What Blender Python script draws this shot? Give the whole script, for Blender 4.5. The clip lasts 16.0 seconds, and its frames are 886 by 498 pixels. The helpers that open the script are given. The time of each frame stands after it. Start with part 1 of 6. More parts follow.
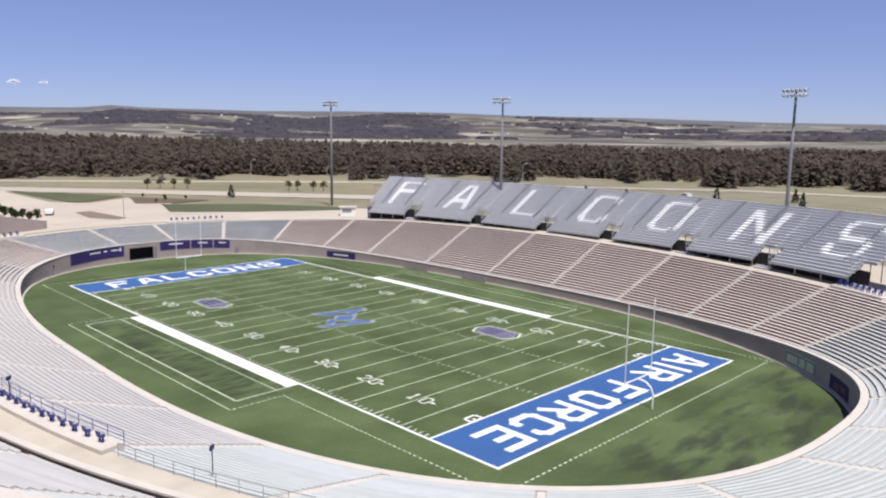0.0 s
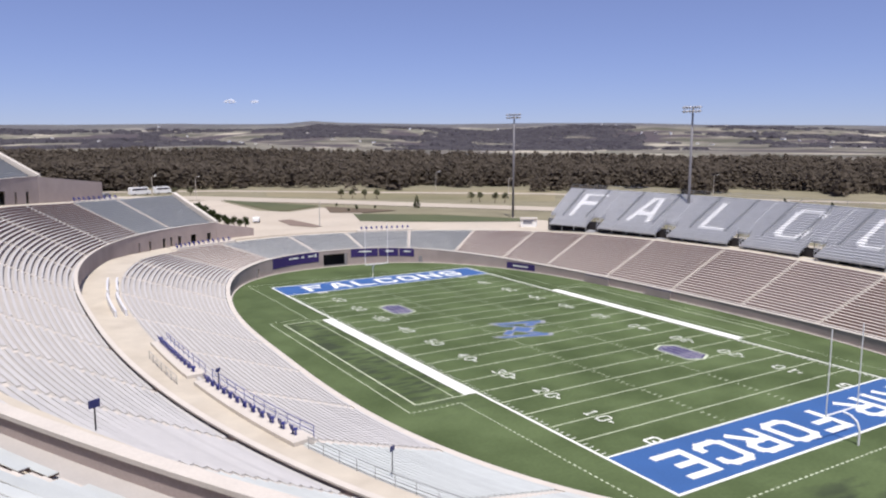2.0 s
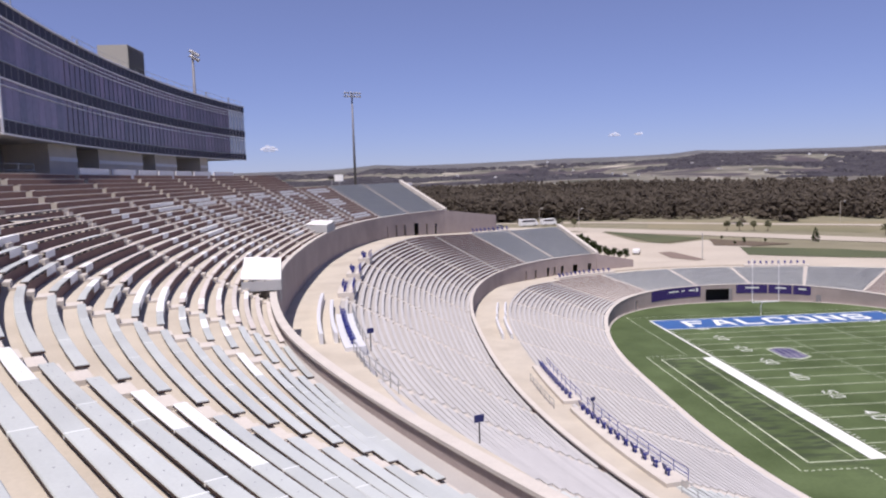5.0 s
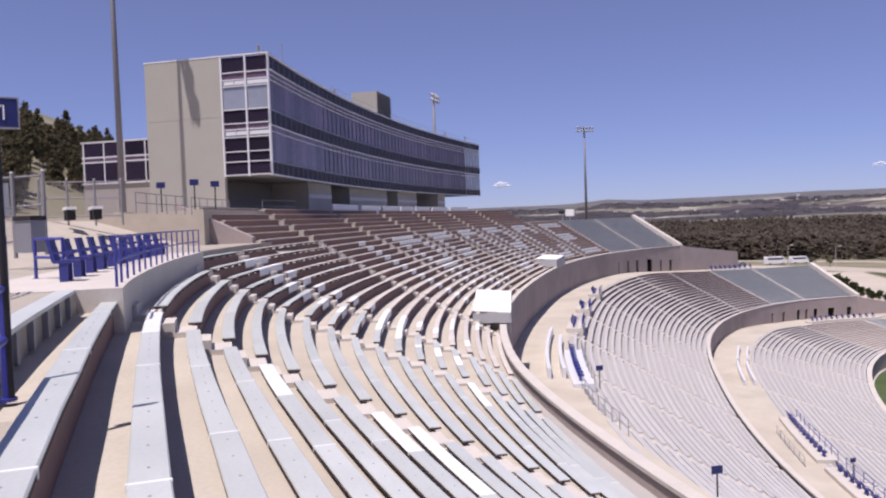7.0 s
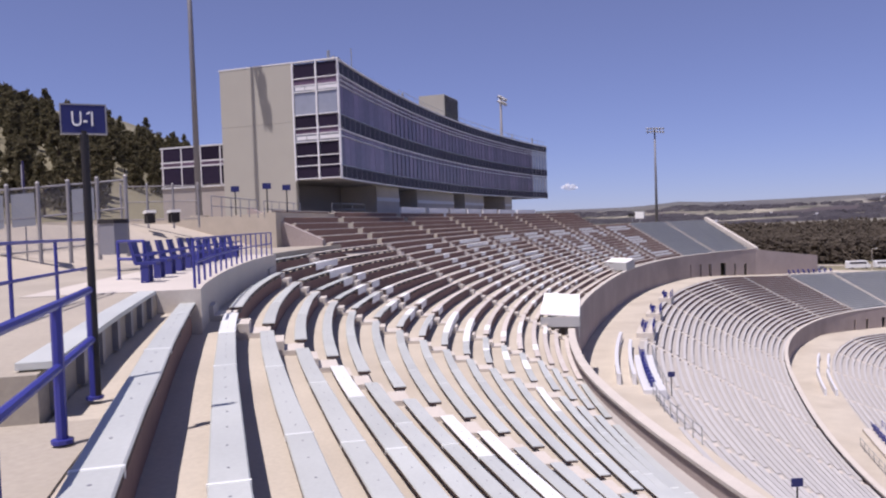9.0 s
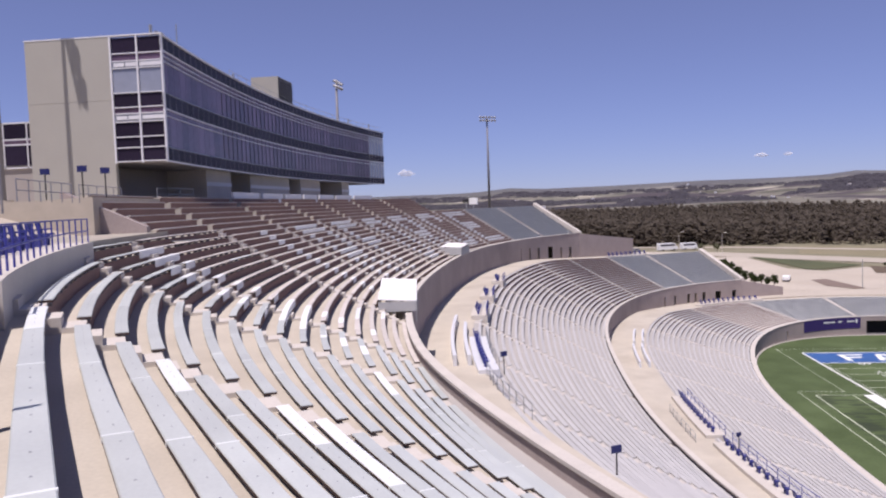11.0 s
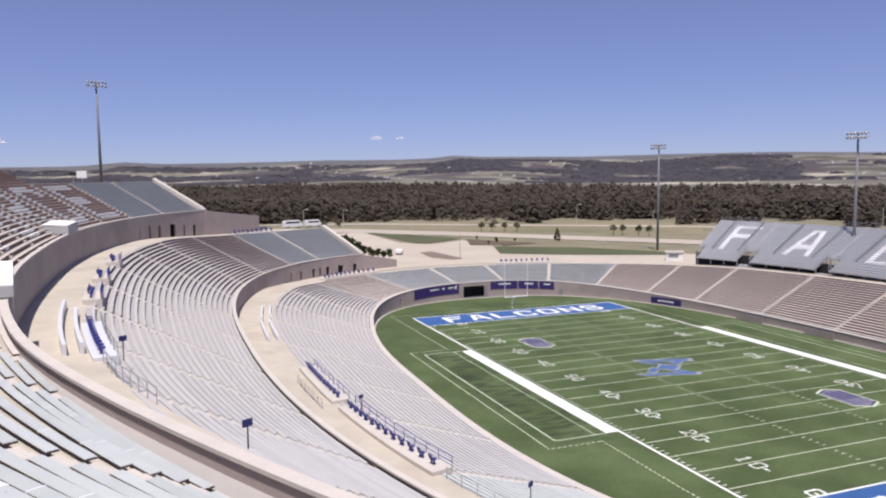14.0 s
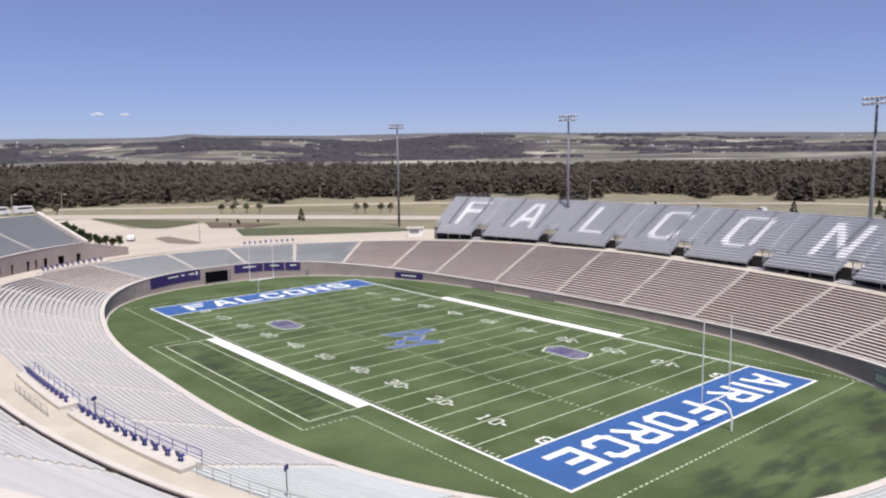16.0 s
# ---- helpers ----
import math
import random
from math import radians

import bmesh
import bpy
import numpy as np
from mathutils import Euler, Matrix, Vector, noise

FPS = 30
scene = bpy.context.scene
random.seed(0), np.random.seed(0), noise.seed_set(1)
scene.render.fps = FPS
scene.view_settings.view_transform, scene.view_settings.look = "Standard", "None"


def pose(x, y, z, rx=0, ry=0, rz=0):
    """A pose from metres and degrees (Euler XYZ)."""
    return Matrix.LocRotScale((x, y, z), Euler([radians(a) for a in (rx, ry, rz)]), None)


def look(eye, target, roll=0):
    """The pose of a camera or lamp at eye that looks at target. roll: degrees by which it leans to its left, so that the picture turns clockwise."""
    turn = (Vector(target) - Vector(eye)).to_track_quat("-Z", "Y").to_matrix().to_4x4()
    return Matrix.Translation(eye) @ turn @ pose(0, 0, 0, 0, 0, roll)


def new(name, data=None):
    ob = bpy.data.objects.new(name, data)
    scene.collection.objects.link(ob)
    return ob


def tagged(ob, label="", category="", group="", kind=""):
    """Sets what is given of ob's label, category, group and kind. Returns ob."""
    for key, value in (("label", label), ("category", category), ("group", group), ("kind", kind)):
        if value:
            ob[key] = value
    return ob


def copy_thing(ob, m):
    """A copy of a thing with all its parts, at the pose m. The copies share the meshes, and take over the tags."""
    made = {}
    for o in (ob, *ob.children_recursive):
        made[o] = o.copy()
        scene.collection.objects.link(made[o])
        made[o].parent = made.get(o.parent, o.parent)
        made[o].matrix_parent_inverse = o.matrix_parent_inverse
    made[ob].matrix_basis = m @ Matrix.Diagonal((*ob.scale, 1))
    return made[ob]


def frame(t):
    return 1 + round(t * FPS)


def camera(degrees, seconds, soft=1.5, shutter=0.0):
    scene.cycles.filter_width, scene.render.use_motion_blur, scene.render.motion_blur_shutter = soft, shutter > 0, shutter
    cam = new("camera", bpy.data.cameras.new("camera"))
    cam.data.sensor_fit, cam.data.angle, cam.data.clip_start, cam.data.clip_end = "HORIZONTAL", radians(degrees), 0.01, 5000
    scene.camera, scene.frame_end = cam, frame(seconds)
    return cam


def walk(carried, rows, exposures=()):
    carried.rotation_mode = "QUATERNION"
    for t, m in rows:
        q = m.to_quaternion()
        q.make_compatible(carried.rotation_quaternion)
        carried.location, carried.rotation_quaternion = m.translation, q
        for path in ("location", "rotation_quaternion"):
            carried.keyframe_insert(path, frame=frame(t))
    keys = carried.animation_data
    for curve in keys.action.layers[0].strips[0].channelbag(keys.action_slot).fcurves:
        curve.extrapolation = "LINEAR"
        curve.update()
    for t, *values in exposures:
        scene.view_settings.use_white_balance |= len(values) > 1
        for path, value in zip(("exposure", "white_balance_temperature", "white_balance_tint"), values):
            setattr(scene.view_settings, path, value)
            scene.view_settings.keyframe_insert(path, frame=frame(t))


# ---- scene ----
cam = camera(60.5, 16.0, soft=2.2)

PATH = [
    (0.00, (-75.406, -98.382, 31.252), -44.926, -9.063, 0.753),
    (0.50, (-75.379, -98.408, 31.259), -41.964, -8.857, 0.465),
    (1.00, (-75.386, -98.415, 31.282), -38.773, -8.748, 0.442),
    (1.50, (-75.406, -98.422, 31.310), -35.359, -8.566, 0.441),
    (2.00, (-75.410, -98.459, 31.337), -31.250, -8.301, 0.044),
    (2.50, (-75.381, -98.489, 31.363), -26.347, -8.019, -0.260),
    (3.00, (-75.316, -98.509, 31.394), -21.686, -7.614, -0.302),
    (3.50, (-75.249, -98.512, 31.428), -16.836, -7.312, -0.603),
    (4.00, (-75.217, -98.549, 31.449), -12.335, -6.958, -0.933),
    (4.50, (-75.201, -98.588, 31.460), -7.821, -6.346, -1.368),
    (5.00, (-75.199, -98.586, 31.448), -2.966, -5.491, -1.865),
    (5.20, (-75.212, -98.588, 31.430), -1.110, -5.245, -1.620),
    (5.90, (-75.217, -98.582, 31.432), 5.630, -3.992, -1.838),
    (6.60, (-75.227, -98.571, 31.436), 11.665, -2.769, -1.976),
    (7.30, (-75.232, -98.566, 31.438), 15.848, -2.072, -2.011),
    (7.50, (-75.271, -98.571, 31.443), 16.949, -2.041, -2.047),
    (8.00, (-75.293, -98.564, 31.440), 18.724, -1.804, -1.988),
    (8.20, (-75.328, -98.527, 31.436), 19.239, -1.753, -2.077),
    (8.90, (-75.332, -98.506, 31.440), 19.267, -1.880, -2.031),
    (9.60, (-75.339, -98.468, 31.448), 16.056, -2.485, -1.933),
    (10.30, (-75.343, -98.448, 31.452), 11.535, -3.048, -1.930),
    (10.50, (-75.344, -98.415, 31.441), 10.111, -3.135, -1.752),
    (11.00, (-75.322, -98.380, 31.415), 7.000, -3.414, -2.024),
    (11.50, (-75.298, -98.363, 31.356), 2.999, -3.643, -2.171),
    (12.00, (-75.301, -98.367, 31.284), -1.998, -3.974, -2.216),
    (12.50, (-75.350, -98.394, 31.228), -6.736, -4.247, -2.140),
    (13.00, (-75.421, -98.426, 31.205), -11.628, -4.805, -1.211),
    (13.50, (-75.400, -98.387, 31.201), -15.836, -5.402, -1.043),
    (14.00, (-75.399, -98.355, 31.203), -20.688, -5.754, -0.738),
    (14.50, (-75.409, -98.315, 31.215), -25.975, -6.174, -0.578),
    (15.00, (-75.434, -98.288, 31.233), -31.445, -6.677, -0.179),
    (15.50, (-75.456, -98.269, 31.255), -36.060, -7.243, -0.256),
    (16.00, (-75.438, -98.233, 31.263), -39.850, -7.573, -0.852),
]
walk(cam, [(t, pose(*eye, 0, 0, yaw) @ pose(0, 0, 0, 90 + pitch) @ pose(0, 0, 0, 0, 0, roll)) for t, eye, yaw, pitch, roll in PATH],
     exposures=[(0.0, 0.16, 6350, 12), (3.0, 0.14, 6350, 15), (5.0, 0.08, 6320, 19), (8.0, 0.06, 6320, 22), (11.0, 0.0, 6320, 22), (13.0, 0.02, 6350, 18), (16.0, 0.12, 6350, 13)])

# world, sun and exposure
SUN_TO = Vector((-0.40, -0.92, 0.0)).normalized()      # bearing of the sun
SUN_EL = radians(68)
world = bpy.data.worlds.new("sky")
scene.world = world
world.use_nodes = True
wn = world.node_tree.nodes
wl = world.node_tree.links
sky = wn.new("ShaderNodeTexSky")
sky.sky_type = "NISHITA"
sky.sun_disc = False
sky.sun_elevation = SUN_EL
sky.sun_rotation = math.atan2(SUN_TO.x, SUN_TO.y)
sky.altitude = 2000
sky.air_density = 1.0
sky.dust_density = 0.15
sky.ozone_density = 8.0
# the thin mountain air is tinted a little to violet
# by a gentle power of its red and green
parts = wn.new("ShaderNodeSeparateColor")
joined = wn.new("ShaderNodeCombineColor")
wl.new(sky.outputs[0], parts.inputs[0])
for channel, power, gain in ((0, 0.571, 1.77), (1, 0.679, 1.49), (2, 0.797, 1.56)):
    pw = wn.new("ShaderNodeMath")
    pw.operation = "POWER"
    pw.inputs[1].default_value = power
    wl.new(parts.outputs[channel], pw.inputs[0])
    ga = wn.new("ShaderNodeMath")
    ga.operation = "MULTIPLY"
    ga.inputs[1].default_value = gain
    wl.new(pw.outputs[0], ga.inputs[0])
    wl.new(ga.outputs[0], joined.inputs[channel])
wl.new(joined.outputs[0], wn["Background"].inputs[0])
wn["Background"].inputs[1].default_value = 0.085
sun_data = bpy.data.lights.new("sun", "SUN")
sun_data.energy = 5.0
sun_data.angle = radians(0.53)
sun_data.color = (1.0, 0.95, 0.88)
sun = new("sun", sun_data)
sun.matrix_world = look(Vector((0, 0, 0)), -(SUN_TO * math.cos(SUN_EL) + Vector((0, 0, math.sin(SUN_EL)))))
scene.view_settings.exposure = 0.25


# ---------- materials ----------
def mat(name, base, rough=0.7, metal=0.0, vary=0.12, scale=0.6, fine=14.0, bump=0.15, per_object=0.0, stain=None, stain_amount=0.0, spec=0.4):
    """A two-scale procedural surface: broad blotches and fine grain over a base colour, with a little relief."""
    m = bpy.data.materials.new(name)
    m.use_nodes = True
    n, l = m.node_tree.nodes, m.node_tree.links
    b = n["Principled BSDF"]
    b.inputs["Metallic"].default_value = metal
    b.inputs["Specular IOR Level"].default_value = spec
    co = n.new("ShaderNodeTexCoord")
    big = n.new("ShaderNodeTexNoise")
    big.inputs["Scale"].default_value = scale
    big.inputs["Detail"].default_value = 5
    small = n.new("ShaderNodeTexNoise")
    small.inputs["Scale"].default_value = fine
    small.inputs["Detail"].default_value = 4
    l.new(co.outputs["Object"], big.inputs["Vector"])
    l.new(co.outputs["Object"], small.inputs["Vector"])
    mix = n.new("ShaderNodeMath")
    mix.operation = "ADD"
    l.new(big.outputs["Fac"], mix.inputs[0])
    l.new(small.outputs["Fac"], mix.inputs[1])
    val = n.new("ShaderNodeMapRange")
    val.inputs["From Min"].default_value = 0.6
    val.inputs["From Max"].default_value = 1.4
    val.inputs["To Min"].default_value = 1.0 - vary
    val.inputs["To Max"].default_value = 1.0 + vary
    l.new(mix.outputs[0], val.inputs["Value"])
    last = val.outputs[0]
    if per_object:
        oi = n.new("ShaderNodeObjectInfo")
        pr = n.new("ShaderNodeMapRange")
        pr.inputs["To Min"].default_value = 1.0 - per_object
        pr.inputs["To Max"].default_value = 1.0 + per_object
        l.new(oi.outputs["Random"], pr.inputs["Value"])
        mu = n.new("ShaderNodeMath")
        mu.operation = "MULTIPLY"
        l.new(last, mu.inputs[0])
        l.new(pr.outputs[0], mu.inputs[1])
        last = mu.outputs[0]
    sc = n.new("ShaderNodeVectorMath")
    sc.operation = "SCALE"
    sc.inputs[0].default_value = base
    l.new(last, sc.inputs["Scale"])
    colour = sc.outputs[0]
    if stain:
        st = n.new("ShaderNodeTexNoise")
        st.inputs["Scale"].default_value = scale * 0.35
        st.inputs["Detail"].default_value = 7
        l.new(co.outputs["Object"], st.inputs["Vector"])
        rm = n.new("ShaderNodeMapRange")
        rm.inputs["From Min"].default_value = 0.48
        rm.inputs["From Max"].default_value = 0.68
        rm.inputs["To Max"].default_value = stain_amount
        l.new(st.outputs["Fac"], rm.inputs["Value"])
        mc = n.new("ShaderNodeMix")
        mc.data_type = "RGBA"
        l.new(rm.outputs[0], mc.inputs["Factor"])
        l.new(colour, mc.inputs["A"])
        mc.inputs["B"].default_value = (*stain, 1)
        colour = mc.outputs["Result"]
    l.new(colour, b.inputs["Base Color"])
    rr = n.new("ShaderNodeMapRange")
    rr.inputs["To Min"].default_value = max(0.03, rough - 0.12)
    rr.inputs["To Max"].default_value = min(1.0, rough + 0.12)
    l.new(big.outputs["Fac"], rr.inputs["Value"])
    l.new(rr.outputs[0], b.inputs["Roughness"])
    if bump:
        bp = n.new("ShaderNodeBump")
        bp.inputs["Strength"].default_value = bump
        bp.inputs["Distance"].default_value = 0.02
        l.new(small.outputs["Fac"], bp.inputs["Height"])
        l.new(bp.outputs[0], b.inputs["Normal"])
    return m


def plain(name, base, rough=0.5, metal=0.0):
    return mat(name, base, rough, metal, vary=0.06, scale=1.5, fine=30, bump=0.05)


M_CONC = mat("warm_concrete", (0.49, 0.44, 0.362), 0.9, vary=0.12, scale=0.5, fine=18, stain=(0.33, 0.28, 0.22), stain_amount=0.35)
M_WALL = mat("wall_concrete", (0.36, 0.30, 0.28), 0.9, vary=0.14, scale=0.35, fine=9, stain=(0.20, 0.17, 0.16), stain_amount=0.4)
M_COPE = mat("coping_concrete", (0.55, 0.505, 0.45), 0.85, vary=0.1, scale=0.6, fine=12)
M_STEP = mat("step_concrete", (0.50, 0.445, 0.39), 0.9, vary=0.12, scale=0.7, fine=14, stain=(0.28, 0.25, 0.22), stain_amount=0.3)
# brown stain, its colour deepened for the shade below the benches
M_RISER = mat("stained_shaded_riser", (0.25, 0.155, 0.13), 0.9, vary=0.15, scale=0.5, fine=8)
# lighter copy of the same riser for the sunlit east blocks
M_RISER_LIT = mat("lit_brown_riser", (0.36, 0.275, 0.25), 0.9, vary=0.12, scale=0.5, fine=8)
M_RISER_GREY = mat("grey_riser", (0.36, 0.37, 0.375), 0.6, 0.1, vary=0.1, scale=0.5, fine=8)
M_STEP_PALE = mat("pale_step_concrete", (0.40, 0.375, 0.35), 0.9, vary=0.1, scale=0.7, fine=14, stain=(0.34, 0.32, 0.30), stain_amount=0.3)
M_BENCH_PALE = mat("pale_bench", (0.485, 0.472, 0.46), 0.6, 0.1, vary=0.08, scale=0.8, fine=18, per_object=0.06)
M_STEP_GREY = mat("grey_deck_step", (0.40, 0.405, 0.395), 0.8, 0.0, vary=0.08, scale=0.6, fine=12)
M_POST = plain("black_post_paint", (0.018, 0.016, 0.02), 0.5)
M_ALU = mat("bench_aluminium", (0.54, 0.565, 0.54), 0.45, 0.15, vary=0.08, scale=0.8, fine=22, bump=0.05, per_object=0.07)
M_ALU_NEW = mat("new_aluminium", (0.82, 0.84, 0.82), 0.4, 0.1, vary=0.05, scale=0.8, fine=22, bump=0.05)
M_BENCH_TAN = mat("weathered_bench", (0.56, 0.51, 0.47), 0.7, 0.0, vary=0.1, scale=0.8, fine=18, per_object=0.08)
M_BLEACHER_SEAT = mat("bleacher_seat", (0.52, 0.52, 0.525), 0.65, 0.0, vary=0.06, scale=0.6, fine=12, per_object=0.04)
M_DECK = mat("aluminium_deck", (0.52, 0.525, 0.535), 0.55, 0.1, vary=0.07, scale=0.6, fine=12, bump=0.05)
M_BENCH_GREY = mat("grey_bench", (0.47, 0.475, 0.465), 0.7, 0.0, vary=0.07, scale=0.6, fine=12, per_object=0.05)
M_WHITE = plain("white_paint", (0.80, 0.80, 0.79), 0.55)
M_STEEL = mat("galvanised_steel", (0.40, 0.41, 0.42), 0.45, 0.6, vary=0.1, scale=2, fine=25, bump=0.03)
M_LAMP = mat("lamp_housing", (0.42, 0.42, 0.44), 0.5, 0.2, vary=0.1, scale=1.5, fine=20, bump=0.03, per_object=0.25)
M_POLE = mat("weathered_tower_steel", (0.20, 0.195, 0.21), 0.6, 0.2, vary=0.12, scale=1.5, fine=20, bump=0.03)
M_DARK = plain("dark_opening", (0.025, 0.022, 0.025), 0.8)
M_BLUE_RAIL = plain("blue_rail_paint", (0.045, 0.05, 0.27), 0.4)
M_BLUE_SEAT = plain("navy_plastic", (0.035, 0.04, 0.20), 0.45)
M_SIGN = plain("navy_sign_face", (0.018, 0.022, 0.115), 0.4)
M_NAVY_BANNER = mat("purple_banner", (0.038, 0.022, 0.120), 0.6, vary=0.12, scale=0.5, fine=6)
M_TIMBER = mat("dark_timber", (0.070, 0.042, 0.036), 0.85, vary=0.2, scale=1.5, fine=12)
# canopy sides: the white canvas greyed, their shade put into the colour
M_CLOTH_SHADED = plain("shaded_canvas", (0.42, 0.42, 0.42), 0.85)
M_TENT = plain("white_canvas", (0.78, 0.77, 0.75), 0.8)
M_PLASTER = mat("press_box_plaster", (0.36, 0.345, 0.305), 0.85, vary=0.06, scale=0.4, fine=10)
M_SOFFIT = mat("soffit", (0.33, 0.30, 0.28), 0.8, vary=0.08)
M_FRAME = plain("white_window_frame", (0.66, 0.66, 0.68), 0.4)
M_MULL = plain("grey_mullion", (0.22, 0.22, 0.25), 0.4)
M_SPANDREL = mat("dark_spandrel_glass", (0.022, 0.016, 0.032), 0.45, 0.0, vary=0.15, scale=0.3, fine=3, bump=0.0, per_object=0.25, spec=0.12)
M_GLASS = mat("tinted_glass", (0.120, 0.080, 0.125), 0.12, 0.0, vary=0.25, scale=0.25, fine=2, bump=0.0, per_object=0.3, spec=0.16)
M_GLASS_LIGHT = mat("clear_reflecting_glass", (0.25, 0.27, 0.33), 0.08, 0.0, vary=0.1, scale=0.3, fine=2, bump=0.0, spec=1.0)
M_LANDING = mat("grey_landing_concrete", (0.38, 0.34, 0.28), 0.9, vary=0.14, scale=0.5, fine=16, stain=(0.26, 0.23, 0.19), stain_amount=0.4)
M_PLAZA = mat("plaza_concrete", (0.46, 0.405, 0.33), 0.9, vary=0.12, scale=0.06, fine=1.5, bump=0.05, stain=(0.40, 0.33, 0.25), stain_amount=0.4)
M_ROAD = mat("pale_road", (0.42, 0.37, 0.30), 0.9, vary=0.1, scale=0.05, fine=2, bump=0.05)
M_ASPHALT = mat("asphalt", (0.075, 0.07, 0.068), 0.9, vary=0.15, scale=0.1, fine=4)
M_LAWN = mat("lawn", (0.080, 0.092, 0.042), 0.95, vary=0.2, scale=0.05, fine=1.5, stain=(0.14, 0.125, 0.06), stain_amount=0.4)
M_TRUNK = mat("bark", (0.10, 0.07, 0.05), 0.95, vary=0.25, scale=2, fine=12, bump=0.4)
M_CLOUD = plain("cloud_white", (0.93, 0.93, 0.94), 1.0)
M_CLOUD.node_tree.nodes["Principled BSDF"].inputs["Alpha"].default_value = 0.34
M_WIRE = plain("grey_wire", (0.30, 0.29, 0.30), 0.6, 0.3)


def ground_material():
    """Dry grassland with darker woods and pale fields in broad streaks; far tones hazed."""
    m = bpy.data.materials.new("dry_grassland")
    m.use_nodes = True
    n, l = m.node_tree.nodes, m.node_tree.links
    b = n["Principled BSDF"]
    b.inputs["Roughness"].default_value = 0.97
    b.inputs["Specular IOR Level"].default_value = 0.1
    co = n.new("ShaderNodeTexCoord")

    def tex(scale, detail, off):
        t = n.new("ShaderNodeTexNoise")
        t.inputs["Scale"].default_value = scale
        t.inputs["Detail"].default_value = detail
        mp = n.new("ShaderNodeMapping")
        mp.inputs["Location"].default_value = (off, off * 2, 0)
        l.new(co.outputs["Object"], mp.inputs["Vector"])
        l.new(mp.outputs[0], t.inputs["Vector"])
        return t

    fields = n.new("ShaderNodeValToRGB")
    e = fields.color_ramp.elements
    e[0].position, e[0].color = 0.36, (0.095, 0.094, 0.070, 1)
    e[1].position, e[1].color = 0.66, (0.42, 0.38, 0.31, 1)
    for p, c in ((0.44, (0.130, 0.120, 0.104)), (0.49, (0.22, 0.20, 0.165)), (0.55, (0.150, 0.148, 0.115))):
        k = e.new(p)
        k.color = (*c, 1)
    l.new(tex(0.0042, 8, 0).outputs["Fac"], fields.inputs[0])
    woods = n.new("ShaderNodeMapRange")
    woods.inputs["From Min"].default_value = 0.52
    woods.inputs["From Max"].default_value = 0.56
    l.new(tex(0.0026, 9, 900).outputs["Fac"], woods.inputs["Value"])
    near = n.new("ShaderNodeVectorMath")
    near.operation = "LENGTH"
    l.new(co.outputs["Object"], near.inputs[0])
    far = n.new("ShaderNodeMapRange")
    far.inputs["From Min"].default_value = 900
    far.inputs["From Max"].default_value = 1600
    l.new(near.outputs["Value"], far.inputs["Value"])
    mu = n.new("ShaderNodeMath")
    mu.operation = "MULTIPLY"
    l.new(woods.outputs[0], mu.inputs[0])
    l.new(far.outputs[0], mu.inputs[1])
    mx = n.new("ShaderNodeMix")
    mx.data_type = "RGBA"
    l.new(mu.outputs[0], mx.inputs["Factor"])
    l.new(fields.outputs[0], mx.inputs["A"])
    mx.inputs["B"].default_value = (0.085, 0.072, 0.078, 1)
    # far wooded ridge turns blue-grey, distance haze put into its colour
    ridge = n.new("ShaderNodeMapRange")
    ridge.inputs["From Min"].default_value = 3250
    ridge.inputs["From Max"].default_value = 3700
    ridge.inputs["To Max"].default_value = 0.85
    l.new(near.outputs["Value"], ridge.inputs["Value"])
    wooded_haze = n.new("ShaderNodeMix")
    wooded_haze.data_type = "RGBA"
    l.new(ridge.outputs[0], wooded_haze.inputs["Factor"])
    l.new(mx.outputs["Result"], wooded_haze.inputs["A"])
    wooded_haze.inputs["B"].default_value = (0.125, 0.125, 0.13, 1)
    fine = n.new("ShaderNodeMapRange")
    fine.inputs["To Min"].default_value = 0.7
    fine.inputs["To Max"].default_value = 1.3
    l.new(tex(0.09, 8, 50).outputs["Fac"], fine.inputs["Value"])
    sc = n.new("ShaderNodeVectorMath")
    sc.operation = "SCALE"
    # the mown verges round the stadium are dry olive grass
    dry = n.new("ShaderNodeMapRange")
    dry.inputs["From Min"].default_value = 300
    dry.inputs["From Max"].default_value = 520
    dry.inputs["To Min"].default_value = 0.85
    dry.inputs["To Max"].default_value = 0.0
    l.new(near.outputs["Value"], dry.inputs["Value"])
    fd = n.new("ShaderNodeMath")
    fd.operation = "MULTIPLY"
    l.new(fine.outputs[0], fd.inputs[0])
    fd.inputs[1].default_value = 1.0
    grass = n.new("ShaderNodeMix")
    grass.data_type = "RGBA"
    l.new(dry.outputs[0], grass.inputs["Factor"])
    l.new(wooded_haze.outputs["Result"], grass.inputs["A"])
    grass.inputs["B"].default_value = (0.225, 0.205, 0.135, 1)
    l.new(grass.outputs["Result"], sc.inputs[0])
    l.new(fd.outputs[0], sc.inputs["Scale"])
    l.new(sc.outputs[0], b.inputs["Base Color"])
    return m


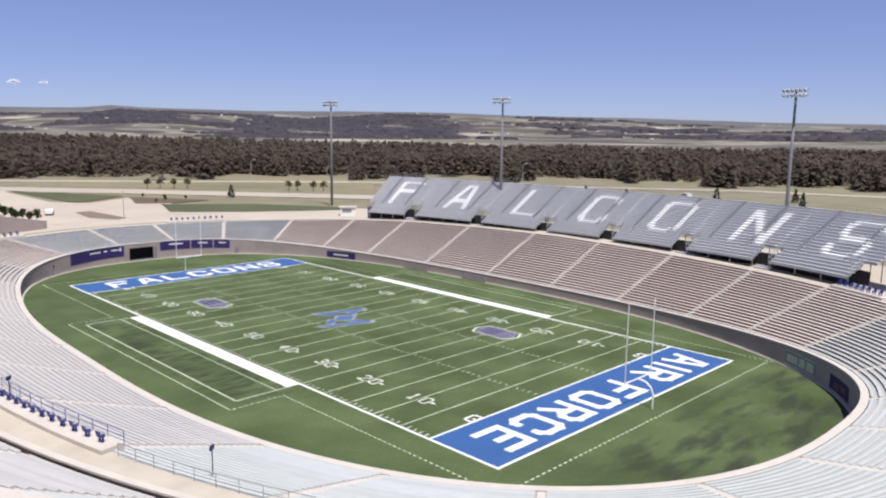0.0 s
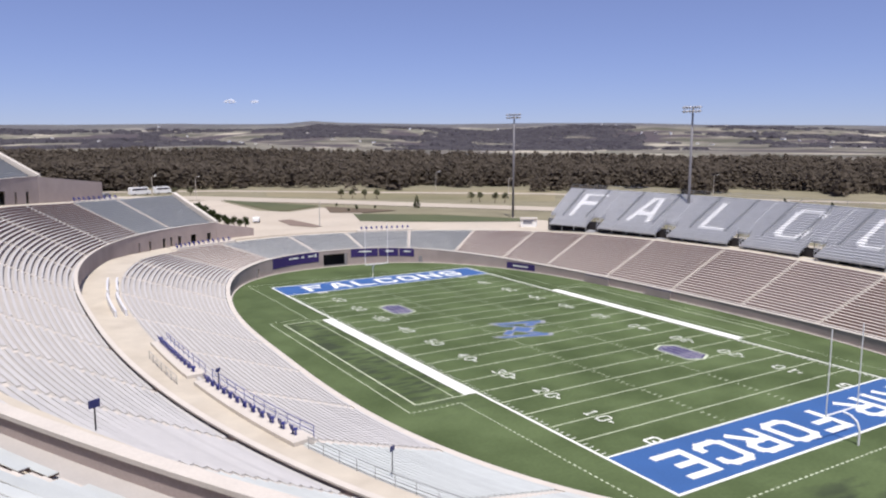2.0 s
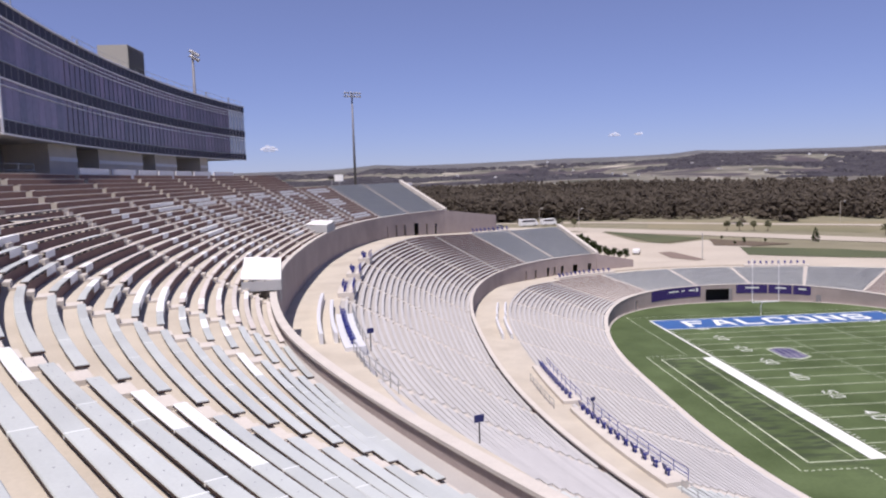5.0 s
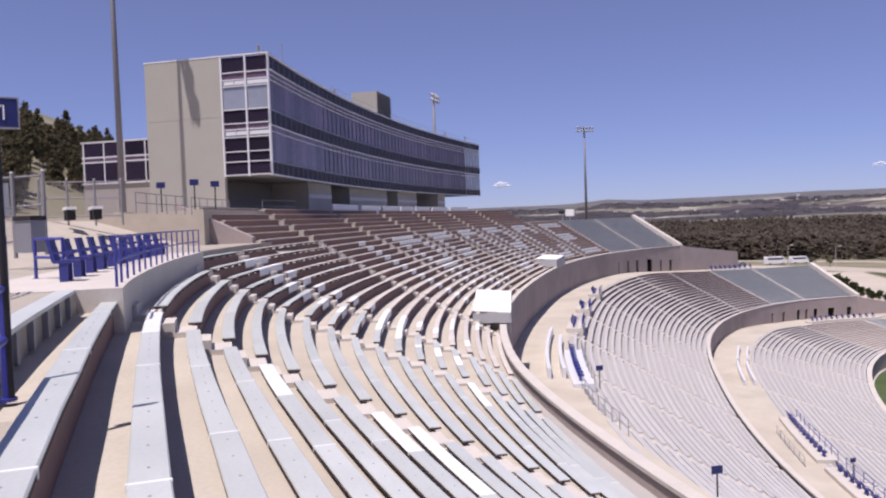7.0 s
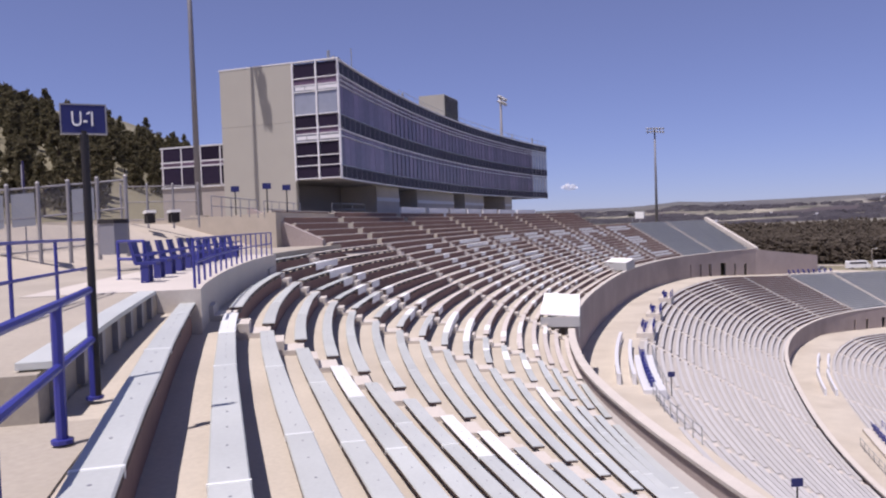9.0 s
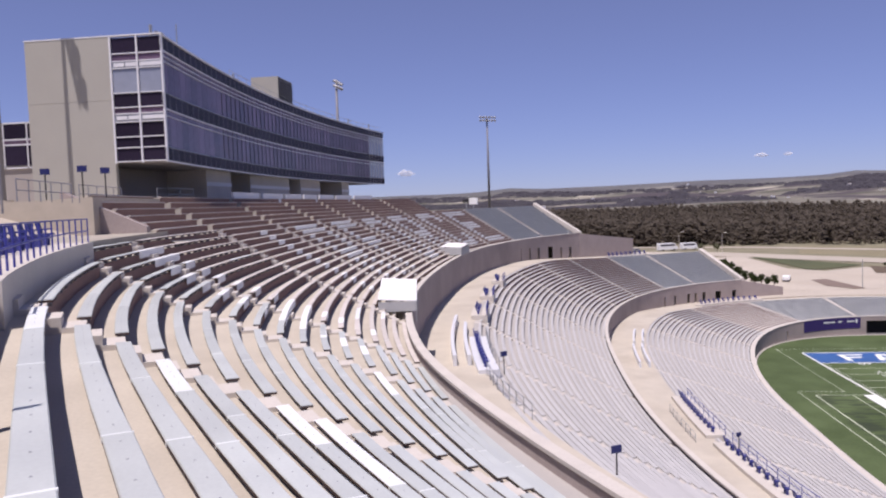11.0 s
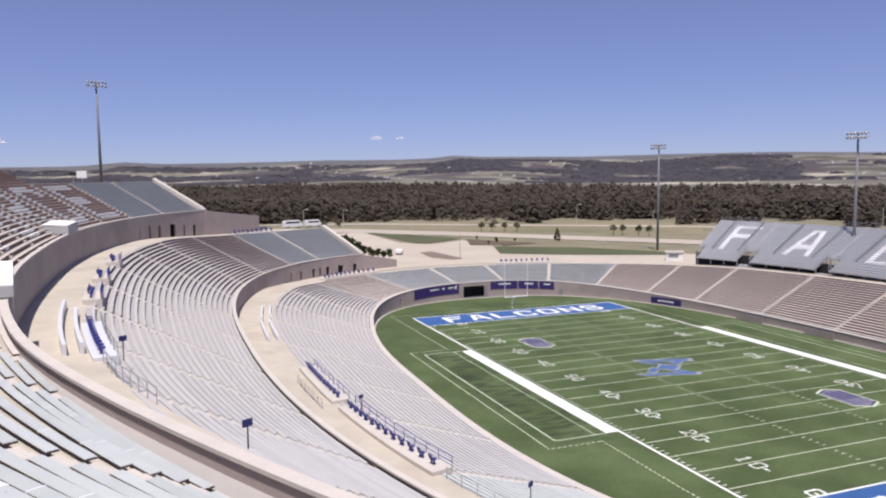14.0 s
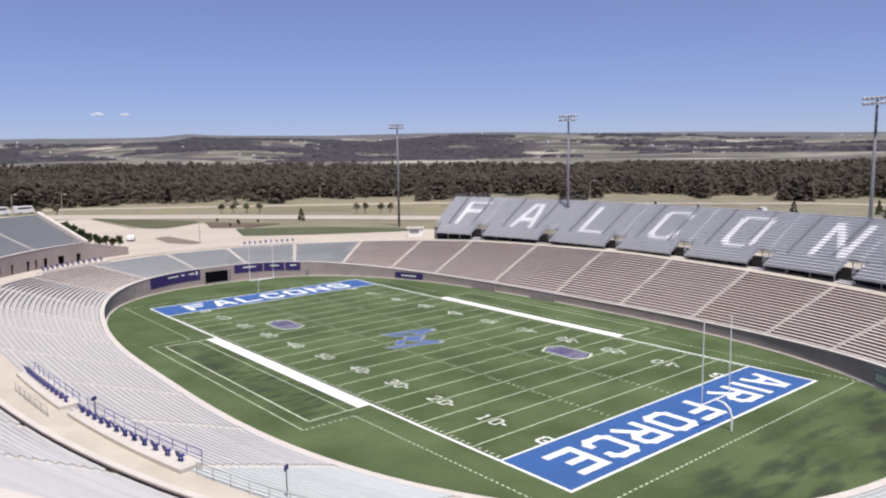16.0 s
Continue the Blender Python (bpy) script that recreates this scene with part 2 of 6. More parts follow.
def turf_material():
    m = bpy.data.materials.new("turf")
    m.use_nodes = True
    n, l = m.node_tree.nodes, m.node_tree.links
    b = n["Principled BSDF"]
    b.inputs["Roughness"].default_value = 0.9
    b.inputs["Specular IOR Level"].default_value = 0.25
    co = n.new("ShaderNodeTexCoord")
    big = n.new("ShaderNodeTexNoise")
    big.inputs["Scale"].default_value = 0.09
    big.inputs["Detail"].default_value = 6
    small = n.new("ShaderNodeTexNoise")
    small.inputs["Scale"].default_value = 2.5
    small.inputs["Detail"].default_value = 5
    l.new(co.outputs["Object"], big.inputs["Vector"])
    l.new(co.outputs["Object"], small.inputs["Vector"])
    ramp = n.new("ShaderNodeValToRGB")
    ramp.color_ramp.elements[0].position = 0.34
    ramp.color_ramp.elements[0].color = (0.053, 0.077, 0.027, 1)
    ramp.color_ramp.elements[1].position = 0.66
    ramp.color_ramp.elements[1].color = (0.096, 0.132, 0.054, 1)
    l.new(big.outputs["Fac"], ramp.inputs[0])
    vr = n.new("ShaderNodeMapRange")
    vr.inputs["To Min"].default_value = 0.80
    vr.inputs["To Max"].default_value = 1.2
    l.new(small.outputs["Fac"], vr.inputs["Value"])
    sc = n.new("ShaderNodeVectorMath")
    sc.operation = "SCALE"
    l.new(ramp.outputs[0], sc.inputs[0])
    l.new(vr.outputs[0], sc.inputs["Scale"])
    colour = sc.outputs[0]
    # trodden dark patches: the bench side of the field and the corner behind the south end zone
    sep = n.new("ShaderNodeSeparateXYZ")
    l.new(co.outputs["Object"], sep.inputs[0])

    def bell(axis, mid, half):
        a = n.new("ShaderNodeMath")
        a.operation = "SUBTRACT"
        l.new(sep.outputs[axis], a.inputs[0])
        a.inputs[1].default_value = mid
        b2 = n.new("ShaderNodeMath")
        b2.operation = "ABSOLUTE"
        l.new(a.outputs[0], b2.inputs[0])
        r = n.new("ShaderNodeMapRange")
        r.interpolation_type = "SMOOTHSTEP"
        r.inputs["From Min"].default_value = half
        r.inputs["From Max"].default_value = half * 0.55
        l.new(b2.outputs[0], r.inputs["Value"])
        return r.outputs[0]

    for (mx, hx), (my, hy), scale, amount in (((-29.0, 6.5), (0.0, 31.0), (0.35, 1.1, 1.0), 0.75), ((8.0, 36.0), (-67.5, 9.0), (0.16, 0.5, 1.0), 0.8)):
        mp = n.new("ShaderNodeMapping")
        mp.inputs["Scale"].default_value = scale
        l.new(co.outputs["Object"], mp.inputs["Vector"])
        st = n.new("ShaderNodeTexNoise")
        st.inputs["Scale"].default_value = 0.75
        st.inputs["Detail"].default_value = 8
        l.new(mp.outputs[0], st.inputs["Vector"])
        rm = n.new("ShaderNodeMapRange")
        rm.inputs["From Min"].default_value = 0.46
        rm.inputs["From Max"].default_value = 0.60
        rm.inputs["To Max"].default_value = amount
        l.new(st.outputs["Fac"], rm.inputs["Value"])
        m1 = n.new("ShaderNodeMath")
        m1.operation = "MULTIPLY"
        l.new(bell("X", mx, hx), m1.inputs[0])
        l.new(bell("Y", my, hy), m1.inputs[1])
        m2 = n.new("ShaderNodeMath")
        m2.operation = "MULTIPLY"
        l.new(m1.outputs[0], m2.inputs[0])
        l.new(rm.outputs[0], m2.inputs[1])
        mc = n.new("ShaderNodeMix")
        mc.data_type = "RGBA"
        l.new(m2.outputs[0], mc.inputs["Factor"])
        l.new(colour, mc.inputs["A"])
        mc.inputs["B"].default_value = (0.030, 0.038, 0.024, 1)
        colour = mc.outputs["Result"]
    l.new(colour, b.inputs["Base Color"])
    bp = n.new("ShaderNodeBump")
    bp.inputs["Strength"].default_value = 0.25
    l.new(small.outputs["Fac"], bp.inputs["Height"])
    l.new(bp.outputs[0], b.inputs["Normal"])
    return m


M_GROUND = ground_material()
M_TURF = turf_material()
M_LINE = mat("turf_white_paint", (0.74, 0.76, 0.70), 0.85, vary=0.10, scale=0.6, fine=6)
M_LINE_THIN = mat("worn_turf_paint", (0.52, 0.57, 0.42), 0.9, vary=0.15, scale=0.5, fine=4)
M_ENDZONE = mat("blue_turf", (0.034, 0.100, 0.275), 0.85, vary=0.14, scale=0.25, fine=5)
M_LOGO_BLUE = mat("logo_blue_turf", (0.07, 0.125, 0.27), 0.85, vary=0.15, scale=0.4, fine=5)
M_CREST = mat("crest_lavender_turf", (0.17, 0.16, 0.22), 0.85, vary=0.12, scale=0.4, fine=5)
M_LOGO_GREY = mat("logo_grey_turf", (0.27, 0.28, 0.31), 0.85, vary=0.12, scale=0.4, fine=5)
M_LOGO_NAVY = mat("logo_navy_turf", (0.035, 0.03, 0.10), 0.85, vary=0.12, scale=0.4, fine=5)


def leaf_material(name, a, b):
    m = bpy.data.materials.new(name)
    m.use_nodes = True
    n, l = m.node_tree.nodes, m.node_tree.links
    p = n["Principled BSDF"]
    p.inputs["Roughness"].default_value = 0.85
    p.inputs["Specular IOR Level"].default_value = 0.2
    g = n.new("ShaderNodeNewGeometry")
    r = n.new("ShaderNodeValToRGB")
    r.color_ramp.elements[0].color = (*a, 1)
    r.color_ramp.elements[1].color = (*b, 1)
    l.new(g.outputs["Random Per Island"], r.inputs[0])
    l.new(r.outputs[0], p.inputs["Base Color"])
    # light shining through the leaves
    tr = n.new("ShaderNodeBsdfTranslucent")
    l.new(r.outputs[0], tr.inputs["Color"])
    mx = n.new("ShaderNodeMixShader")
    mx.inputs["Fac"].default_value = 0.48
    l.new(p.outputs[0], mx.inputs[1])
    l.new(tr.outputs[0], mx.inputs[2])
    l.new(mx.outputs[0], n["Material Output"].inputs["Surface"])
    return m


M_PINE = leaf_material("pine_needles", (0.140, 0.116, 0.092), (0.165, 0.138, 0.108))
M_PINE_HILL = leaf_material("hill_pine_needles", (0.075, 0.070, 0.040), (0.185, 0.160, 0.095))
# violet-grey instead of leaf green: the haze over distant woods, as colour
M_WOODS_HAZED = leaf_material("hazed_woods", (0.085, 0.078, 0.095), (0.130, 0.122, 0.135))
M_LEAF = leaf_material("broadleaf", (0.035, 0.055, 0.018), (0.075, 0.09, 0.035))
M_LEAF_PALE = leaf_material("pale_broadleaf", (0.15, 0.155, 0.09), (0.25, 0.245, 0.15))


# ---------- shape helpers ----------
def mesh_ob(name, verts, faces, material, parent=None, label="", smooth=False):
    me = bpy.data.meshes.new(name)
    me.from_pydata([tuple(v) for v in verts], [], faces)
    me.materials.append(material)
    if smooth:
        me.polygons.foreach_set("use_smooth", [True] * len(me.polygons))
    me.update()
    ob = new(name, me)
    if parent is not None:
        ob.parent = parent
    if label:
        tagged(ob, label)
    return ob


def empty(name, place=(0, 0, 0), turn=0.0):
    e = new(name)
    e.empty_display_size = 0.3
    e.matrix_world = pose(*place, 0, 0, turn)
    return e


class Build:
    """Collects boxes, tubes and prisms into one mesh."""

    def __init__(self):
        self.v, self.f = [], []

    def add(self, verts, faces):
        k = len(self.v)
        self.v.extend(verts)
        self.f.extend([tuple(i + k for i in f) for f in faces])
        return self

    def box(self, x0, x1, y0, y1, z0, z1):
        return self.add([(x0, y0, z0), (x1, y0, z0), (x1, y1, z0), (x0, y1, z0), (x0, y0, z1), (x1, y0, z1), (x1, y1, z1), (x0, y1, z1)],
                        [(3, 2, 1, 0), (4, 5, 6, 7), (0, 1, 5, 4), (1, 2, 6, 5), (2, 3, 7, 6), (3, 0, 4, 7)])

    def prism(self, outline, low, high):
        """An upright prism over a counter-clockwise outline."""
        n = len(outline)
        v = [(x, y, low) for x, y in outline] + [(x, y, high) for x, y in outline]
        return self.add(v, [tuple(reversed(range(n))), tuple(range(n, 2 * n))] + [(i, (i + 1) % n, n + (i + 1) % n, n + i) for i in range(n)])

    def tube(self, a, b, r, r2=None, n=8):
        a, b = Vector(a), Vector(b)
        r2 = r if r2 is None else r2
        w = (b - a).normalized()
        u = w.orthogonal().normalized()
        s = w.cross(u)
        ring = lambda c, q: [tuple(c + (u * math.cos(t) + s * math.sin(t)) * q) for t in [2 * math.pi * i / n for i in range(n)]]
        return self.add(ring(a, r) + ring(b, r2), [(i, (i + 1) % n, n + (i + 1) % n, n + i) for i in range(n)] + [tuple(reversed(range(n))), tuple(range(n, 2 * n))])

    def path(self, pts, r, n=8):
        """One bent tube through the points."""
        pts = [Vector(p) for p in pts]
        v, f = [], []
        for i, p in enumerate(pts):
            w = (pts[min(i + 1, len(pts) - 1)] - pts[max(i - 1, 0)]).normalized()
            u = w.cross(Vector((0, 0, 1)))
            u = u.normalized() if u.length > 0.05 else Vector((1, 0, 0))
            s = u.cross(w)
            v += [tuple(p + (u * math.cos(t) + s * math.sin(t)) * r) for t in [2 * math.pi * k / n for k in range(n)]]
        for i in range(len(pts) - 1):
            f += [(i * n + k, i * n + (k + 1) % n, (i + 1) * n + (k + 1) % n, (i + 1) * n + k) for k in range(n)]
        f += [tuple(reversed(range(n))), tuple(range(len(v) - n, len(v)))]
        return self.add(v, f)

    def done(self, name, material, parent=None, label="", smooth=False):
        return mesh_ob(name, self.v, self.f, material, parent, label, smooth)


# ---------- the plan: an oval and its parallel curves ----------
CX, CY, OA, OB, ON = -2.0, -1.7, 40.8, 75.0, 2.54
_T = np.radians(np.linspace(-180, 540, 14401))
_R = (np.abs(np.cos(_T) / OA) ** ON + np.abs(np.sin(_T) / OB) ** ON) ** (-1 / ON)
_S = np.c_[CX + _R * np.cos(_T), CY + _R * np.sin(_T)]
_D = np.gradient(_S, axis=0)
_D /= np.linalg.norm(_D, axis=1)[:, None]
_N = np.c_[_D[:, 1], -_D[:, 0]]
_DEG = np.degrees(_T)


def at(deg, d):
    """The plan point at a bearing of the oval, d metres outside the field wall."""
    i = (deg + 180) / 720 * 14400
    k = int(i)
    s = _S[k] * (1 - i + k) + _S[k + 1] * (i - k)
    nn = _N[k] * (1 - i + k) + _N[k + 1] * (i - k)
    return float(s[0] + d * nn[0]), float(s[1] + d * nn[1])


def outward(deg):
    nn = _N[int((deg + 180) / 720 * 14400)]
    return math.degrees(math.atan2(nn[1], nn[0]))


def arc(deg0, deg1, d, step):
    """Bearings from deg0 to deg1 at even steps of arc along the parallel curve d."""
    a = np.linspace(deg0, deg1, 600)
    p = np.array([at(x, d) for x in a])
    s = np.r_[0, np.cumsum(np.linalg.norm(np.diff(p, axis=0), axis=1))]
    n = max(1, round(s[-1] / step))
    return [float(x) for x in np.interp(np.linspace(0, s[-1], n + 1), s, a)]


def length_of(deg0, deg1, d):
    p = np.array([at(x, d) for x in np.linspace(deg0, deg1, 200)])
    return float(np.linalg.norm(np.diff(p, axis=0), axis=1).sum())


def sweep(build, degs, profile, closed=True, cap=True, off=None):
    """Sweeps a profile of (d, z) pairs along the oval; z may depend on the bearing."""
    n = len(profile)
    v = []
    for g in degs:
        for d, z in profile:
            x, y = at(g, (d(g) if callable(d) else d) + (off(g) if off else 0.0))
            v.append((x, y, z(g) if callable(z) else z))
    f = []
    last = n if closed else n - 1
    for i in range(len(degs) - 1):
        for j in range(last):
            k = (j + 1) % n
            f.append((i * n + j, i * n + k, (i + 1) * n + k, (i + 1) * n + j))
    if closed and cap:
        f.append(tuple(range(n - 1, -1, -1)))
        m = (len(degs) - 1) * n
        f.append(tuple(range(m, m + n)))
    return build.add(v, f)


def smooth(a, b, x):
    t = min(1.0, max(0.0, (x - a) / (b - a)))
    return t * t * (3 - 2 * t)


def rim_z(g):
    y = at(g, 0)[1]
    near = smooth(140, 195, g % 360) * (1 - smooth(262, 285, g % 360))
    return 1.75 + 2.4 * (abs(y - CY) / OB) ** 3 + 0.15 * near


_TOPDEG = [0, 30, 47, 60, 70, 80, 92, 103, 112, 121, 240, 270, 300, 330, 360]
_TOPZ = [8.8, 8.4, 8.0, 7.2, 6.4, 6.0, 6.1, 6.0, 6.5, 7.5, 7.8, 7.6, 7.8, 8.4, 8.8]


def top_z(g):
    return float(np.interp(g % 360, _TOPDEG, _TOPZ))


def rim_in(g):
    """The field wall draws in on the north-west bend."""
    return -1.5 * smooth(107, 135, g % 360) * (1 - smooth(160, 248, g % 360))


D1 = 16.9            # back of the lower stand
D2, Z2 = 22.5, 10.66  # front wall of the middle stand
D3, ZC2 = 39.6, 18.7  # back of the middle stand and the walkway there
D4, Z4 = 44.7, 23.28  # front wall of the upper stand
D5 = 58.3            # back of the upper stand by the end sections
MID0, MID1 = 102.0, 258.0


def zc2(g):
    """Height of the middle walkway, which falls towards the north end."""
    return ZC2 - 2.1 * (1 - smooth(106, 127, g))



def walk2_in(g):
    """Inner edge of the middle walkway, which widens to the south."""
    return float(np.interp(g, [213, 225, 236, 258], [39.55, 39.1, 37.5, 37.0]))


UP0, UP1 = 113.5, 251.0


# ---------- ground and far land ----------
def west(g):
    g %= 360
    return smooth(98, 114, g) * (1 - smooth(252, 266, g))


_HAZ = [-100, -75, -65, -58, -50, -44, -37, -31, -24, -22.9, -22.1, -21.2, -20, -18, -15, -13, -8, -5, -0.7, 0.8, 1.8, 2.8, 4, 5.4, 9, 16, 30, 60]
_HEL = [0.5, 0.52, 0.72, 0.86, 0.98, 1.12, 1.1, 1.02, 1.1, 1.2, 1.3, 1.18, 1.06, 0.98, 0.93, 0.98, 0.9, 0.87, 0.85, 0.92, 0.98, 0.9, 0.78, 0.72, 0.7, 0.6, 2.0, 2.0]


def land(x, y, g, d):
    """Height of the ground."""
    w = west(g)
    ze = top_z(g) - 0.35 if d < 18 else 6.2 - 0.4 * (1 - smooth(18, 26, d))
    zw = float(np.interp(d, [17, 22.4, 39, 45, 58, 60.5, 66, 88, 112, 138, 165, 210, 400], [7.0, 7.2, 16.2, 17.6, 28.2, 28.8, 29.4, 31.3, 36, 46, 54, 64, 100]))
    r = math.hypot(x + 75, y + 98)
    bearing = math.degrees(math.atan2(-(x + 75), y + 98))
    low_side = smooth(70, 140, d) * (1 - smooth(22, 44, bearing)) * (1.0 if bearing > -120 else 0.0)
    zw = zw * (1 - low_side) + 16.0 * low_side
    far = smooth(1500, 4300, r)
    skyline = float(np.interp(bearing, _HAZ, _HEL)) if -100 < bearing < 60 else 1.2
    hill = 31.3 + 4300 * math.tan(radians(skyline))
    rough = (noise.noise((x * 0.0011, y * 0.0011, 3.0)) * 26 + noise.noise((x * 0.004, y * 0.004, 7.0)) * 9) * smooth(900, 2600, r) * (1 - 0.8 * smooth(3600, 4300, r))
    ze = ze + (hill - ze) * far * far + rough
    hw = w * (1 - smooth(500, 1200, d))
    z = ze * (1 - hw) + zw * hw
    # keep below the walkways
    if d < 23:
        z = min(z, top_z(g) - 0.35)
    elif 32 < d < 46 and 98 < g % 360 < 262:
        z = min(z, zc2(g % 360) - 0.5 - 0.45 * max(0.0, 39.5 - d))
    return z


def build_ground():
    degs = [i * 0.75 for i in range(481)]
    ds = [17.2, 20, 22.4, 26, 32, 39, 42, 45, 50, 55, 58, 60.5, 63, 66, 72, 80, 90, 105, 125, 160, 200, 260, 340, 450, 600, 800, 1050, 1350, 1700, 2100, 2500, 2900, 3300, 3700, 4100, 4350]
    v, f = [], []
    for g in degs[:-1]:
        for d in ds:
            x, y = at(g, d)
            v.append((x, y, land(x, y, g, d)))
    n, m = len(ds), len(degs) - 1
    for i in range(m):
        for j in range(n - 1):
            a, b = i * n + j, ((i + 1) % m) * n + j
            f.append((a, a + 1, b + 1, b))
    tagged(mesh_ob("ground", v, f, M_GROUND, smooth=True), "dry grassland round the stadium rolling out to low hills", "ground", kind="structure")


build_ground()

# turf with its stone kerb line
ring = [at(i * 1.0, 0.25) for i in range(360)]
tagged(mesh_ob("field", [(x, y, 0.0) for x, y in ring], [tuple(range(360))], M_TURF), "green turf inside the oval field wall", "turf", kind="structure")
tagged(sweep(Build(), arc(0, 360, 0, 2.0), [(-0.35, 0.004), (-0.02, 0.004), (-0.02, 0.12), (-0.35, 0.12)], off=rim_in).done("trim", M_COPE), "pale kerb at the foot of the field wall", "kerb", kind="structure")


# ---------- walls ----------
def wall(name, degs, d, low, high, label, material=M_WALL, thick=0.35, cope=0.45, cope_h=0.14, doors=()):
    """A curved wall with its coping; doors are (bearing, width, height) and go right through."""
    top = (lambda g: high(g) - cope_h) if callable(high) else high - cope_h
    b = Build()
    start = degs[0]
    line, d = (d if callable(d) else (lambda g, q=d: q)), (d(degs[0]) if callable(d) else d)
    front, rear = line, (lambda g: line(g) + thick)
    for deg, width, height in sorted(doors):
        half = width / 2 / length_of(deg - 0.5, deg + 0.5, d)
        zh = (lambda g, h=height: (low(g) if callable(low) else low) + 0.2 + h)
        if deg - half > start:
            sweep(b, arc(start, deg - half, d, 2.0), [(front, low), (rear, low), (rear, top), (front, top)])
        sweep(b, arc(deg - half, deg + half, d, 1.0), [(front, zh), (rear, zh), (rear, top), (front, top)])
        start = deg + half
    sweep(b, arc(start, degs[-1], d, 2.0), [(front, low), (rear, low), (rear, top), (front, top)])
    w = b.done(name, material)
    tagged(w, label, "wall", kind="structure")
    c = sweep(Build(), degs, [(lambda g: line(g) - 0.06, top), (lambda g: line(g) + cope, top), (lambda g: line(g) + cope, high), (lambda g: line(g) - 0.06, high)]).done("coping", M_COPE, w, "pale concrete coping")
    return w


wall("wall_field", arc(0, 360, 0, 2.2), rim_in, 0.0, rim_z, "low concrete wall round the field with a pale coping", cope=0.75, doors=[(90.1, 6.4, 2.9), (73.4, 1.0, 1.5), (107.5, 1.0, 2.0)])
wall("wall_middle", arc(MID0, MID1, D2, 2.0), D2, lambda g: top_z(g) - 0.2, Z2, "curved concrete wall below the middle stand",
     doors=[(113.4, 0.7, 2.1), (111.4, 0.9, 2.1), (109.1, 1.1, 2.2), (108.0, 0.8, 2.2), (106.8, 1.2, 2.2), (104.9, 1.8, 2.2), (102.9, 1.2, 2.2)])
def upper_line(g):
    """The upper wall draws in towards the field at its south end."""
    return D4 - 0.8 * smooth(228, 241, g)


wall("wall_upper", arc(UP0, UP1, D4, 2.0), upper_line, lambda g: zc2(g) - 0.2, Z4, "tall curved concrete wall below the upper stand",
     doors=[(125.0, 0.5, 2.6), (122.7, 0.9, 2.6), (120.7, 1.2, 2.6), (118.3, 2.4, 2.8), (116.4, 0.8, 2.6), (114.9, 1.1, 2.6)])

tagged(sweep(Build(), arc(226.0, UP1, D4, 2.0), [(lambda g: upper_line(g) + 0.3, 22.0), (45.25, 22.0), (45.25, 22.56), (lambda g: upper_line(g) + 0.3, 22.56)]).done("floor_front_gutter", M_STEP_PALE), "pale concrete strip before the front row of the upper stand", "floor", kind="structure")

# walkways
tagged(sweep(Build(), arc(0, 360, 18, 2.5), [(D1 - 0.3, lambda g: top_z(g) - 0.3), (D2 + 0.2, lambda g: top_z(g) - 0.3), (D2 + 0.2, top_z), (D1 - 0.3, top_z)], cap=False).done("floor_lower_walkway", M_CONC), "beige concrete walkway behind the lower stand", "walkway", kind="structure")
tagged(sweep(Build(), arc(MID0 + 2, MID1, 42, 2.5), [(walk2_in, lambda g: zc2(g) - 0.3), (D4 + 0.2, lambda g: zc2(g) - 0.3), (D4 + 0.2, zc2), (walk2_in, zc2)]).done("floor_middle_walkway", M_CONC), "beige concrete walkway behind the middle stand", "walkway", kind="structure")


# ---------- seating ----------
def level(i, g):
    return 0.0


def up_off(i, g):
    """The upper rows swing outwards round the south bend, the top ones most."""
    return float(np.interp(i, [3, 12], [0.0, 1.0])) * float(np.interp(g, [212, 222, 229, 234, 236, 238.6, 240.7, 242.4, 243.7, 245, 248], [0.0, 0.7, 1.6, 2.0, 1.75, 1.3, 0.9, 0.45, 0.17, 0.0, -0.2]))


def steps_profile(rows, d0, pitch, zrow, base, off=level):
    """The stepped outline of a stand: riser and tread row by row, closed below."""
    prof = []
    for i in range(rows):
        d = d0 + i * pitch
        dd = lambda g, q=d, k=i: q + off(k, g)
        prof.append((dd, (lambda g, k=i: zrow(k - 1, g)) if i else (lambda g: zrow(0, g) - 0.35)))
        prof.append((dd, lambda g, k=i: zrow(k, g)))
    dd = lambda g, q=d0 + rows * pitch: q + off(rows - 1, g)
    prof.append((dd, lambda g, k=rows - 1: zrow(k, g)))
    prof.append((dd, lambda g, k=rows - 1: zrow(k, g) - 0.6))
    prof.append((d0, lambda g: zrow(0, g) - 0.9))
    return prof


